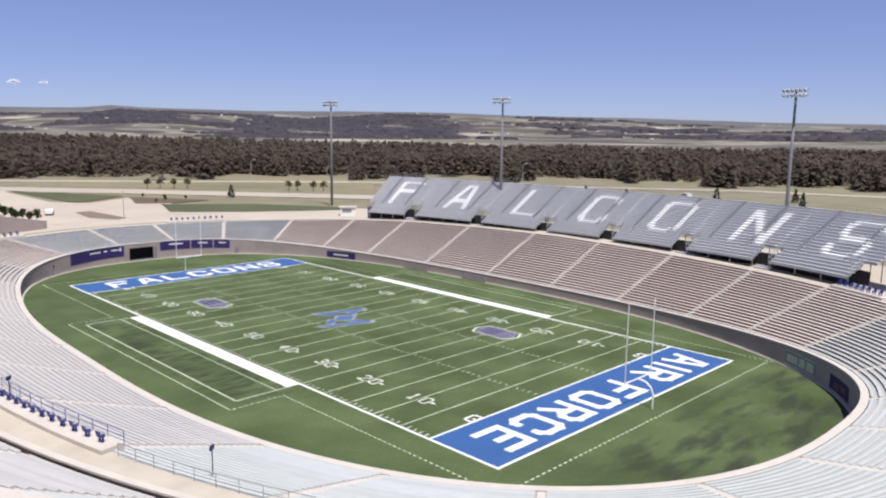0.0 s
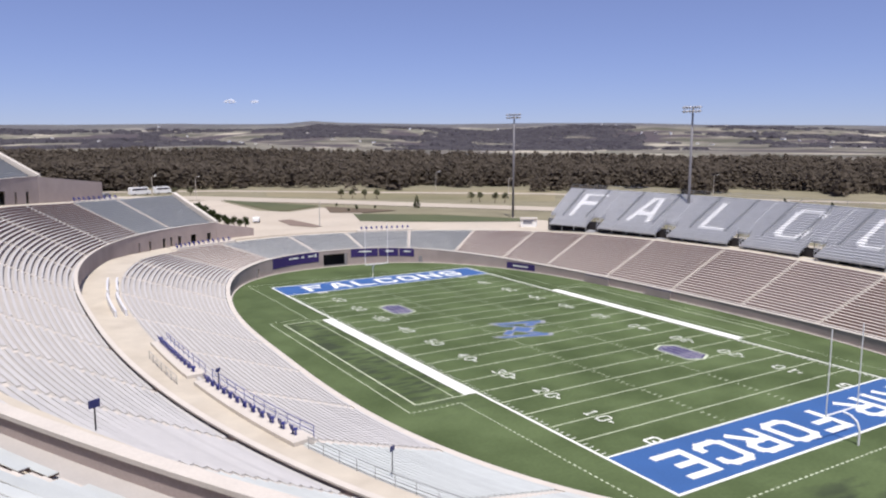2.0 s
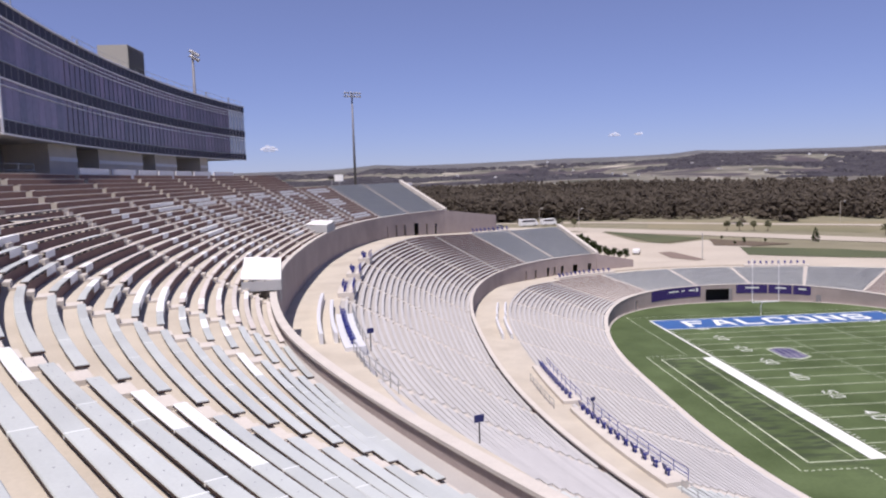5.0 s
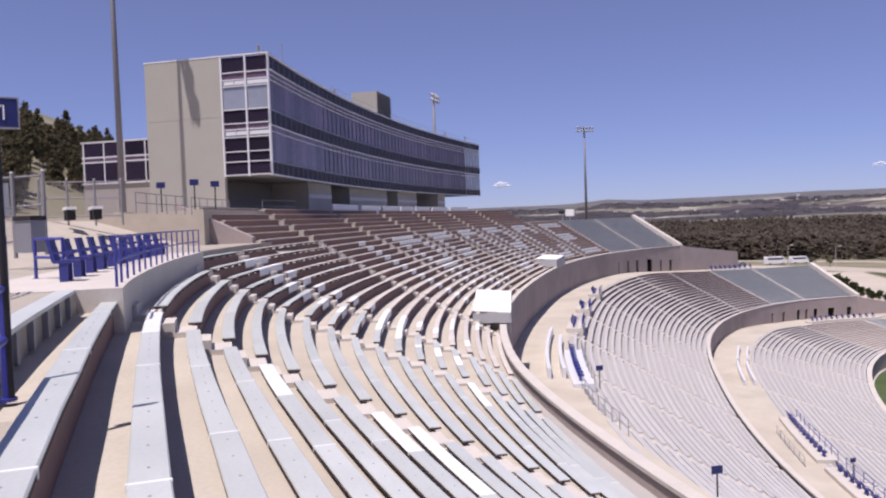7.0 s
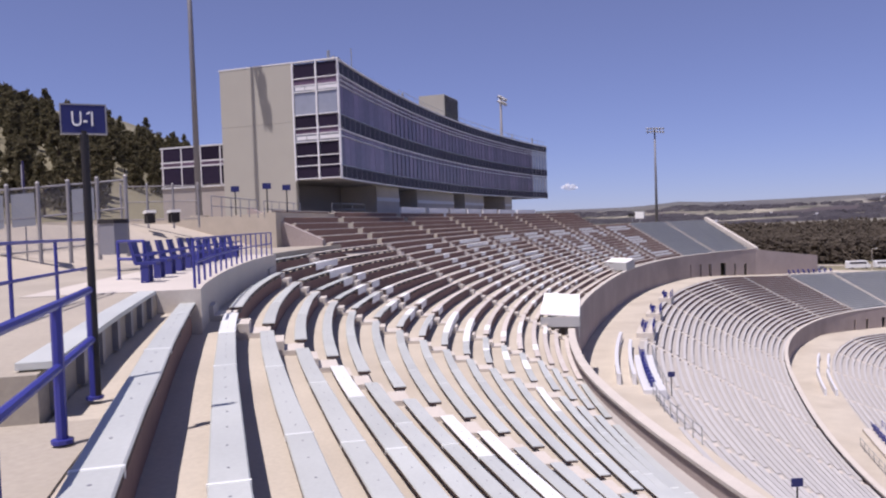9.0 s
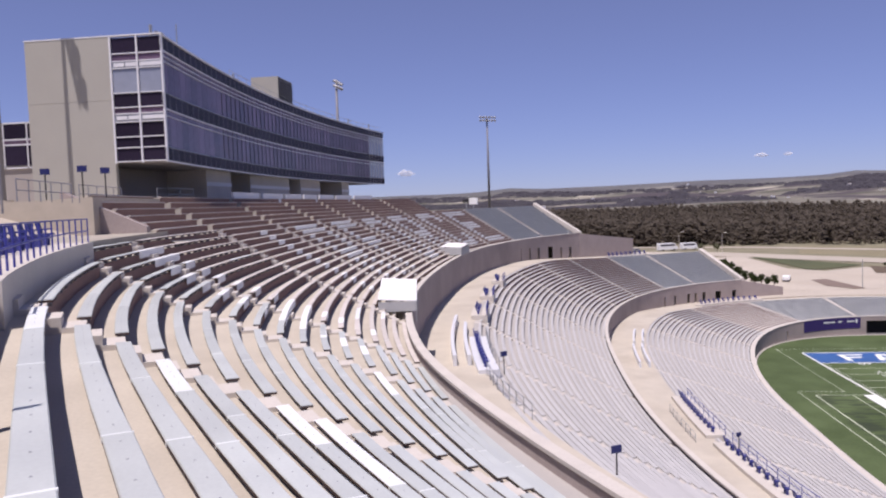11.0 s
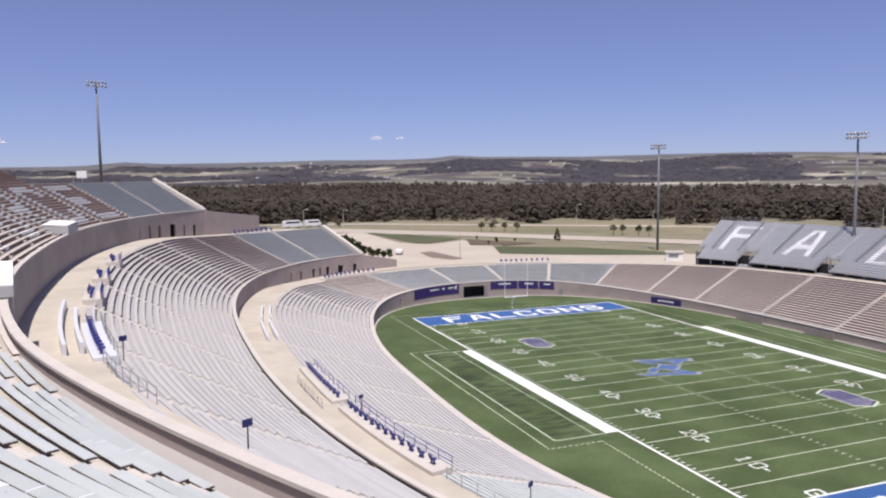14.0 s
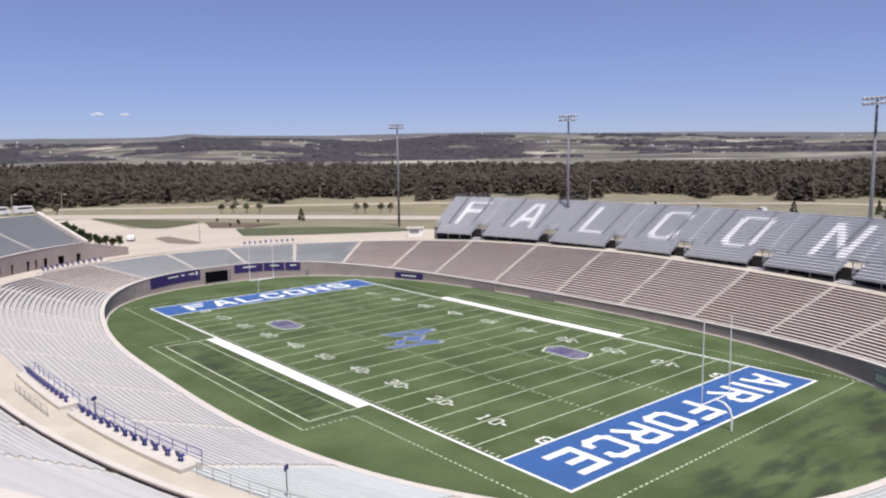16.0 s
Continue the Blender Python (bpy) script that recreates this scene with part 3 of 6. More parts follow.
def section(name, deg0, deg1, rows, d0, pitch, zrow, concrete, riser, bench, label, group, seg=2.6, lift=0.07, skip=(), special=None, off=level):
    """One block of rows between two aisles: stepped concrete and a bench along every step."""
    dm = d0 + rows * pitch / 2
    degs = arc(deg0, deg1, dm, seg)
    top = empty(name)
    tagged(top, label, "seating", group)
    # separate planks stand clear of the concrete on brackets
    drop = 0.10 if special else 0.0
    prof = steps_profile(rows, d0, pitch, lambda i, g: zrow(i, g) - drop, 0, off)
    st = sweep(Build(), degs, prof).done("steps", concrete, top)
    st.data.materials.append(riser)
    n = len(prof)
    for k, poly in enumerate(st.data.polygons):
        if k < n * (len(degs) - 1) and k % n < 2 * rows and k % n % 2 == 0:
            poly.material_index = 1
    for i in range(rows):
        if i in skip:
            continue
        d = d0 + i * pitch
        z0 = lambda g, k=i: zrow(k, g) + lift - (0.07 if special else 0.055)
        z1 = lambda g, k=i: zrow(k, g) + lift
        inset = 0.12 / max(1.0, length_of(deg0, deg1, d)) * (deg1 - deg0)
        dd = list(degs)
        dd[0], dd[-1] = deg0 + inset, deg1 - inset
        if special:
            special(i, deg0 + inset, deg1 - inset, d, z0, z1, top, bench, lambda g, k=i: off(k, g))
            continue
        sweep(Build(), dd, [(d - 0.09, z0), (d + 0.21, z0), (d + 0.21, z1), (d - 0.09, z1)], off=lambda g, k=i: off(k, g)).done("bench", bench, top)
    return top


_plank_rng = random.Random(11)


def planks(i, g0, g1, d, z0, z1, top, bench, off):
    """A bench in separate aluminium planks with joint covers and bolts, for the rows round the camera."""
    total = length_of(g0, g1, d)
    per = (g1 - g0) / total
    u = 0.0
    while u < total - 0.3:
        w = min(total - u, _plank_rng.uniform(3.4, 5.2))
        if total - u - w < 1.2:
            w = total - u
        a, b = g0 + (u + 0.012) * per, g0 + (u + w - 0.012) * per
        lift = _plank_rng.uniform(0.0, 0.014)
        lo, hi = (lambda g, q=lift: z0(g) + q), (lambda g, q=lift: z1(g) + q)
        m = M_ALU_NEW if (_plank_rng.random() < 0.04 and not (g0 > 240 and i > 11)) or (i in (16, 13, 10, 9) and g0 > 240 and u < 0.1) else bench
        cap = lambda g, q=hi: q(g) - 0.022
        sweep(Build(), arc(a, b, d, 1.5), [(d - 0.09, cap), (d + 0.21, cap), (d + 0.21, (lambda g, q=hi: q(g) - 0.012)), (d + 0.198, hi), (d - 0.078, hi), (d - 0.09, (lambda g, q=hi: q(g) - 0.012))], off=off).done("plank", m, top)
        sweep(Build(), arc(a, b, d, 1.5), [(d - 0.086, lo), (d + 0.206, lo), (d + 0.206, cap), (d - 0.086, cap)], off=off).done("timber", M_TIMBER, top, "dark timber under the metal cap")
        if u > 0.1:
            e = 0.018 * per
            sweep(Build(), [g0 + u * per - e, g0 + u * per + e], [(d - 0.095, lo), (d + 0.215, lo), (d + 0.215, (lambda g, q=hi: q(g) + 0.004)), (d - 0.095, (lambda g, q=hi: q(g) + 0.004))], off=off).done("joint_cover", M_ALU_NEW, top)
        k = u + 0.5
        while i > 9 and k < u + w - 0.1:
            e = 0.025 * per
            sweep(Build(), [g0 + k * per - e, g0 + k * per + e], [(d - 0.04, lambda g: z0(g) - 0.11), (d + 0.14, lambda g: z0(g) - 0.11), (d + 0.16, z0), (d - 0.07, z0)], off=off).done("bracket", M_MULL, top)
            k += 1.3
        if i > 8 and g1 > 240:
            bolts = Build()
            k = u + 0.3
            while k < u + w - 0.2:
                x, y = at(g0 + k * per, d + 0.06 + off(g0 + k * per))
                zz = hi(0)
                bolts.tube((x, y, zz), (x, y, zz + 0.003), 0.013, n=6)
                k += 0.62
            bolts.done("bolts", M_MULL, top)
        u += w


def aisle(deg, rows, d0, pitch, zrow, width, name="aisle_stair", off=level):
    """A stair of half steps between two blocks."""
    dm = d0 + rows * pitch / 2
    half = width / 2 / max(1e-6, length_of(deg - 0.5, deg + 0.5, dm))
    b = Build()
    prof = []
    for i in range(rows):
        d = d0 + i * pitch
        for h in (0, 1):
            za = (lambda g, k=i, q=h: zrow(k, g) - (zrow(k, g) - zrow(k - 1, g)) * (1 - 0.5 * q) + 0.02)
            zb = (lambda g, k=i, q=h: zrow(k, g) - (zrow(k, g) - zrow(k - 1, g)) * (0.5 - 0.5 * q) + 0.02)
            dd = lambda g, q=d - pitch * 0.4 + h * pitch * 0.4, k=i: q + off(k, g)
            prof += [(dd, za), (dd, zb)]
    dd = lambda g, q=d0 + rows * pitch: q + off(rows - 1, g)
    prof += [(dd, lambda g: zrow(rows - 1, g) + 0.02), (dd, lambda g: zrow(rows - 1, g) - 0.6), (d0 - pitch * 0.4, lambda g: zrow(0, g) - 1.0)]
    sweep(b, [deg - half, deg, deg + half], prof)
    return tagged(b.done(name, M_COPE), "pale concrete aisle stair between the seating blocks", "stair", "aisle stairs")


# lower stand, all the way round
LOW_ROWS, LOW_D0, LOW_P = 21, 0.95, 0.76


def low_row(i, g):
    r = rim_z(g) - 0.25
    return r + (top_z(g) - 0.04 - r) * (i + 1) / LOW_ROWS


def low_off(i, g):
    return rim_in(g) * (1 - i / (LOW_ROWS - 1))


LOW_AISLES = [8.2, 30.3, 47.2, 57.4, 67.0, 75.7, 84.3, 93.8, 103.6, 113.4, 122.6, 133.0, 147.0, 168.0, 190.0, 210.0, 225.5, 236.5, 246.0, 255.0, 263.0, 271.0, 279.0, 287.0, 295.5, 303.4, 312.9, 327.0, 345.7]
for k, g in enumerate(LOW_AISLES):
    h = LOW_AISLES[(k + 1) % len(LOW_AISLES)]
    if h < g:
        h += 360
    m = (g + h) / 2
    grey = 67 < m < 104
    wid = 0.37 / length_of(g - 0.5, g + 0.5, 9)
    section("seating_block", g + wid, h - wid, LOW_ROWS, LOW_D0, LOW_P, low_row, M_STEP_GREY if grey or 218 < m < 292 else (M_STEP_PALE if 113 < m < 292 else M_STEP), M_RISER_GREY if grey else (M_RISER_LIT if m < 67 or m > 322 else M_RISER), M_BENCH_GREY if grey else (M_ALU if 218 < m < 292 else (M_BENCH_PALE if 113 < m < 292 else M_BENCH_TAN)),
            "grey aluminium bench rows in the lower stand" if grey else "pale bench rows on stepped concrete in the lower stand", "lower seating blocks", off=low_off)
    aisle(g, LOW_ROWS, LOW_D0, LOW_P, low_row, 0.74, off=low_off)

# middle stand
MIDR, MID_D0 = 22, 23.1
MID_P = (D3 - MID_D0) / MIDR
mid_row = lambda i, g: 9.85 + (zc2(g) - 0.04 - 9.85) * (i + 1) / MIDR
MID_AISLES = [102.0, 107.4, 112.3, 119.2, 128.0, 139.0, 156.0, 178.0, 200.0, 216.0, 227.0, 235.0, 242.0, 250.0, 258.0]
for g, h in zip(MID_AISLES, MID_AISLES[1:]):
    wid = 0.37 / length_of(g - 0.5, g + 0.5, 31)
    grey = (g + h) / 2 < 110
    section("seating_block", g + wid, h - wid, MIDR, MID_D0, MID_P, mid_row, M_STEP_GREY if grey or g > 230 else M_STEP_PALE, M_RISER_GREY if grey else M_RISER, M_BENCH_GREY if grey else (M_ALU if g > 230 else M_BENCH_PALE),
            "grey aluminium bench rows in the middle stand" if grey else "pale bench rows on stepped concrete in the middle stand", "middle seating blocks")
    if g > 102:
        aisle(g, MIDR, MID_D0, MID_P, mid_row, 0.74)

# upper stand
UPR, UP_D0 = 18, 45.2
UP_P = 0.742
up_row = lambda i, g: 22.70 + 0.43 * i
UP_AISLES = [113.5, 118.6, 125.0, 132.8, 142.8, 156.2, 173.5, 192.5, 208.5, 221.0, 230.5, 234.6, 240.4, 247.6, 251.0]
for g, h in zip(UP_AISLES, UP_AISLES[1:]):
    wid = 0.5 / length_of(g - 0.5, g + 0.5, 52)
    m = (g + h) / 2
    grey = m < 124
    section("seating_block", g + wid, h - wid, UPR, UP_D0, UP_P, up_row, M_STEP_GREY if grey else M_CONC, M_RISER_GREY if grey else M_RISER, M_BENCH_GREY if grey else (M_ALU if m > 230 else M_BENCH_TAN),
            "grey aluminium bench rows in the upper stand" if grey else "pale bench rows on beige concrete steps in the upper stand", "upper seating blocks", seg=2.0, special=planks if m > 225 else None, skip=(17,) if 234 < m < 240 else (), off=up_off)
    if g > 114:
        aisle(g, UPR, UP_D0, UP_P, up_row, 1.0, off=up_off)
# further rows below the press box
EXR, EX_D0 = 6, UP_D0 + UPR * UP_P
for g, h in zip(UP_AISLES[3:10], UP_AISLES[4:11]):
    wid = 0.5 / length_of(g - 0.5, g + 0.5, 52)
    section("seating_block", g + wid, min(h - wid, 227.2), EXR, EX_D0, UP_P, lambda i, q: 22.70 + 0.43 * (i + UPR), M_CONC, M_RISER, M_BENCH_TAN,
            "pale bench rows on concrete steps below the press box", "top seating blocks", seg=2.4, off=lambda i, g: up_off(17, g))


tagged(sweep(Build(), [227.2, 227.5], [(58.9, 28.8), (63.6, 28.8), (63.6, 32.9), (58.9, 30.7)], off=lambda g: up_off(17, g)).done("wall_row_end", M_WALL), "low concrete wall closing the top rows", "wall", kind="structure")


# ---------- field markings ----------
YD = 0.9144
HW = 24.384
MARK_Z = 0.010
field_marks = empty("field_markings")
tagged(field_marks, "white yard lines, numbers and blue end zones painted on turf", "field markings", kind="structure")


def flat(name, outlines, material, z=MARK_Z, parent=None, label=""):
    b = Build()
    for o in outlines:
        b.add([(x, y, z) for x, y in o], [tuple(range(len(o)))])
    return b.done(name, material, parent or field_marks, label)


def ccw_flat(o):
    area = sum(a[0] * b[1] - b[0] * a[1] for a, b in zip(o, o[1:] + o[:1]))
    return o if area > 0 else o[::-1]


def rect(x0, x1, y0, y1):
    return [(x0, y0), (x1, y0), (x1, y1), (x0, y1)]


# blue end zones
for s in (-1, 1):
    y0, y1 = sorted((s * 50 * YD, s * 60 * YD))
    flat("end_zone", [rect(-HW, HW, y0, y1)], M_ENDZONE, 0.006, label="blue painted end zone")
# side lines, end lines and goal lines
for x in (-HW, HW):
    flat("side_line", [rect(min(x, x + math.copysign(0.35, x)), max(x, x + math.copysign(0.35, x)), -60 * YD - 0.35, 60 * YD + 0.35)], M_LINE)
for y in (-60 * YD, 60 * YD):
    flat("end_line", [rect(-HW, HW, min(y, y + math.copysign(0.35, y)), max(y, y + math.copysign(0.35, y)))], M_LINE)
for k in range(-10, 11):
    y = k * 5 * YD
    w = 0.14 if abs(k) == 10 else 0.075
    flat("yard_line", [rect(-HW, HW, y - w, y + w)], M_LINE if abs(k) == 10 else M_LINE_THIN, 0.008)
# broad white coaching bands and team area outlines
for s in (-1, 1):
    x0, x1 = sorted((s * (HW + 0.35), s * (HW + 2.0)))
    flat("coaching_band", [rect(x0, x1, -25 * YD, 25 * YD)], M_LINE)
    for off_x, y_end, w in ((HW + 8.9, 25, 0.1), (HW + 3.5, 25, 0.06), (HW + 10.8, 27.3, 0.06)):
        xx = s * off_x
        flat("team_area_line", [rect(xx - w, xx + w, -y_end * YD, y_end * YD)], M_LINE_THIN)
    for y in (-25 * YD, 25 * YD):
        xa, xb = sorted((s * (HW + 2.0), s * (HW + 8.8)))
        flat("team_area_line", [rect(xa, xb, y - 0.09, y + 0.09)], M_LINE_THIN)
# one-yard ticks
for s in (-1, 1):
    for side in (HW - 0.75, -HW + 0.15, 20 * YD / 3 - 0.3, -20 * YD / 3 - 0.3):
        outl = []
        for k in range(-49, 50):
            if k % 5 == 0 or (s < 0) != (k < 0):
                continue
            y = k * YD
            outl.append(rect(side, side + 0.6, y - 0.06, y + 0.06))
        flat("hash_marks", outl, M_LINE_THIN if abs(side) < 12 else M_LINE)
# dashed outer lines
for s in (-1, 1):
    outl = []
    for q in (-1, 1):
        for k in range(46):
            y = s * (27.3 * YD + k * 0.75)
            outl.append(rect(q * (HW + 3.9) - 0.08, q * (HW + 3.9) + 0.08, min(y, y + s * 0.4), max(y, y + s * 0.4)))
        for k in range(9):
            x = q * (HW + 4.1 + k * 0.75)
            outl.append(rect(min(x, x + q * 0.4), max(x, x + q * 0.4), s * 27.3 * YD - 0.08, s * 27.3 * YD + 0.08))
    for k in range(68):
        x = -HW - 3.9 + k * 0.83
        outl.append(rect(x, x + 0.45, s * 58.6 - 0.09, s * 58.6 + 0.09))
    flat("dashed_line", outl, M_LINE_THIN)


# block letters from strokes on a 4 x 6 grid
GLYPH = {
    "F": [[(0, 0), (0, 6), (4, 6)], [(0, 3.2), (3, 3.2)]],
    "A": [[(0, 0), (1.4, 6), (2.6, 6), (4, 0)], [(0.6, 2), (3.4, 2)]],
    "L": [[(0, 6), (0, 0), (4, 0)]],
    "C": [[(4, 4.6), (4, 5.2), (3.2, 6), (0.8, 6), (0, 5.2), (0, 0.8), (0.8, 0), (3.2, 0), (4, 0.8), (4, 1.4)]],
    "O": [[(0.8, 0), (3.2, 0), (4, 0.8), (4, 5.2), (3.2, 6), (0.8, 6), (0, 5.2), (0, 0.8), (0.8, 0)]],
    "N": [[(0, 0), (0, 6), (4, 0), (4, 6)]],
    "S": [[(4, 4.7), (4, 5.2), (3.2, 6), (0.8, 6), (0, 5.2), (0, 3.8), (0.8, 3), (3.2, 3), (4, 2.2), (4, 0.8), (3.2, 0), (0.8, 0), (0, 0.8), (0, 1.3)]],
    "I": [[(2, 0), (2, 6)]],
    "R": [[(0, 0), (0, 6), (3.2, 6), (4, 5.2), (4, 3.8), (3.2, 3), (0, 3)], [(1.8, 3), (4, 0)]],
    "E": [[(4, 6), (0, 6), (0, 0), (4, 0)], [(0, 3.1), (3, 3.1)]],
    "0": [[(0.8, 0), (3.2, 0), (4, 0.8), (4, 5.2), (3.2, 6), (0.8, 6), (0, 5.2), (0, 0.8), (0.8, 0)]],
    "1": [[(0.8, 5), (2, 6), (2, 0)], [(0.8, 0), (3.2, 0)]],
    "2": [[(0, 5), (0.8, 6), (3.2, 6), (4, 5.2), (4, 3.8), (0, 0), (4, 0)]],
    "3": [[(0, 5.2), (0.8, 6), (3.2, 6), (4, 5.2), (4, 3.8), (3.2, 3), (1.4, 3)], [(3.2, 3), (4, 2.2), (4, 0.8), (3.2, 0), (0.8, 0), (0, 0.8)]],
    "4": [[(3, 0), (3, 6), (0, 2), (4, 2)]],
    "5": [[(4, 6), (0, 6), (0, 3.3), (3.2, 3.3), (4, 2.5), (4, 0.8), (3.2, 0), (0.8, 0), (0, 0.8)]],
    "G": [[(4, 4.6), (4, 5.2), (3.2, 6), (0.8, 6), (0, 5.2), (0, 0.8), (0.8, 0), (3.2, 0), (4, 0.8), (4, 2.6), (2.4, 2.6)]],
    "U": [[(0, 6), (0, 0.8), (0.8, 0), (3.2, 0), (4, 0.8), (4, 6)]],
    "-": [[(0.6, 3), (3.4, 3)]],
}


def strokes(word, width, height, gap, weight):
    """Stroke quads of a word, its left end at 0 and its foot at 0."""
    quads, x = [], 0.0
    for ch in word:
        if ch == " ":
            x += width * 0.75
            continue
        w = width * (0.35 if ch == "I" else 1.0)
        for line in GLYPH[ch]:
            pts = [Vector((x + (weight / 2 + (p[0] / 4) * (w - weight) if ch != "I" else w / 2), weight / 2 + p[1] / 6 * (height - weight))) for p in line]
            for i, (a, b) in enumerate(zip(pts, pts[1:])):
                t = (b - a).normalized()
                n = Vector((-t.y, t.x)) * weight / 2
                e = t * weight / 2
                a2 = a - e
                b2 = b + e
                quads.append([a2 - n, b2 - n, b2 + n, a2 + n])
        x += w + gap
    return quads, x - gap


def write_flat(name, word, centre, along, up, width, height, gap, weight, material, z, label):
    """Lays a word on the turf: along and up are plan directions."""
    quads, total = strokes(word, width, height, gap, weight)
    along, up = Vector(along), Vector(up)
    if along.x * up.y - along.y * up.x < 0:
        quads = [list(reversed(q)) for q in quads]
    outl = []
    for q in quads:
        outl.append([tuple(Vector(centre) + along * (p.x - total / 2) + up * (p.y - height / 2)) for p in q])
    b = Build()
    for k, o in enumerate(outl):
        b.add([(x, y, z + 0.0004 * k) for x, y in o], [tuple(range(len(o)))])
    return b.done(name, material, field_marks, label)


write_flat("end_zone_lettering", "AIR FORCE", (0.5, -55.5 * YD), (-1, 0), (0, -1), 4.3, 5.6, 1.15, 0.95, M_LINE, 0.012, "white block lettering on blue")
write_flat("end_zone_lettering", "FALCONS", (0, 55 * YD), (1, 0), (0, 1), 4.3, 5.6, 1.3, 0.95, M_LINE, 0.012, "white block lettering on blue")
for k in range(1, 10):
    num = str((50 - abs(50 - k * 10)))
    y = (k * 10 - 50) * YD
    for s in (-1, 1):
        write_flat("yard_number", num, (s * 17.2, y), (0, s), (-s, 0), 1.25, 1.9, 0.8, 0.19, M_LINE, 0.012, "white painted yard number")
        if k != 5:
            way = 1 if k > 5 else -1
            flat("yard_arrow", [ccw_flat([(s * 17.45, y + way * 1.95), (s * 17.0, y + way * 1.95), (s * 17.22, y + way * 2.75)])], M_LINE, 0.012)
for y in (-50 * YD, 50 * YD):
    for s in (-1, 1):
        write_flat("yard_number", "G", (s * 17.2, y * 0.985), (0, s), (-s, 0), 1.45, 2.0, 0.8, 0.28, M_LINE, 0.012, "white painted letter")


def logo_hex(cx, cy):
    """A hexagonal league crest as plain shapes: pale edge, lavender ground, dark bars in its north half."""
    out = [(-4.4, 0), (-3.2, 2.3), (3.2, 2.3), (4.4, 0), (3.2, -2.3), (-3.2, -2.3)]
    rot = lambda pts, s=1.0: ccw_flat([(cx - p[1] * s, cy + p[0] * s) for p in pts])
    flat("crest_edge", [rot(out)], M_LINE_THIN, 0.0105, label="pale edge of the crest")
    flat("crest_rim", [rot(out, 0.90)], M_LOGO_NAVY, 0.0115, label="dark rim of the crest")
    flat("crest_ground", [rot(out, 0.82)], M_CREST, 0.0125, label="lavender grey crest painted on turf")
    flat("crest_bar", [rot([(-0.9, q), (3.0, q), (2.6, q + 0.62), (-0.4, q + 0.62)]) for q in (-1.5, -0.45, 0.6)], M_LOGO_NAVY, 0.0145, label="dark bars of the crest")
    flat("crest_stripe", [rot([(-2.7, q), (-1.3, q), (-0.9, q + 0.25), (-2.9, q + 0.25)]) for q in (-1.0, 0.1, 1.1)], M_LOGO_NAVY, 0.0145, label="thin stripes of the crest")


logo_hex(11.4, -23.4)
logo_hex(-11.4, 23.4)
# the interlocked emblem in midfield: pale edges under blue bars
EMBLEM = [[(-3.4, 5.8), (-2.6, 4.1), (5.6, 1.0), (6.6, 2.7)], [(-7.8, -1.8), (-6.8, -3.4), (1.5, -6.1), (2.4, -4.6)], [(-3.2, 4.4), (-2.2, 2.4), (0.8, 0.6), (-0.2, 2.2)], [(1.6, -5.2), (0.4, -2.4), (-1.6, -1.8), (-1.2, -3.4)], [(-3.0, -0.6), (-0.8, -2.9), (2.0, -0.6), (-0.4, 2.0)],
          [(-5.4, -1.6), (-4.4, -2.8), (-2.0, -0.6), (-3.0, 0.6)], [(1.0, 1.6), (2.2, 0.2), (4.4, 1.6), (3.2, 2.6)]]
for k, o in enumerate(EMBLEM):
    c = (sum(p[0] for p in o) / 4, sum(p[1] for p in o) / 4)
    flat("emblem_edge", [o], M_LOGO_GREY, 0.0125 + 0.0004 * k, label="silver edge of the emblem")
    flat("emblem_bar", [[(c[0] + (x - c[0]) * 0.86, c[1] + (y - c[1]) * 0.72) for x, y in o]], M_LOGO_BLUE, 0.0165 + 0.0004 * k, label="blue emblem painted on turf")


# ---------- the aluminium bleachers on the far side ----------
BL_D0, BL_P, BL_Z0, BL_RISE, BL_ROWS = 18.7, 0.775, 9.7, 0.425, 20
BL_EDGES = [56.5, 47.4, 30.3, 8.2, -14.3, -33.0, -47.1, -58.5]


def spans(ch, y, weight):
    """The painted stretches of a block letter at height y, on its 4 x 6 grid."""
    out = []
    for line in GLYPH[ch]:
        for (x0, y0), (x1, y1) in zip(line, line[1:]):
            if abs(y1 - y0) < 1e-6:
                if abs(y - y0) <= weight * 0.55:
                    out.append((min(x0, x1) - weight / 2, max(x0, x1) + weight / 2))
            elif min(y0, y1) - 0.3 <= y <= max(y0, y1) + 0.3:
                t = min(1, max(0, (y - y0) / (y1 - y0)))
                x = x0 + (x1 - x0) * t
                w = weight * (1 + 0.35 * abs((x1 - x0) / (y1 - y0)))
                out.append((x - w / 2, x + w / 2))
    out.sort()
    merged = []
    for a, b in out:
        if merged and a <= merged[-1][1] + 0.05:
            merged[-1] = (merged[-1][0], max(b, merged[-1][1]))
        else:
            merged.append((a, b))
    return merged


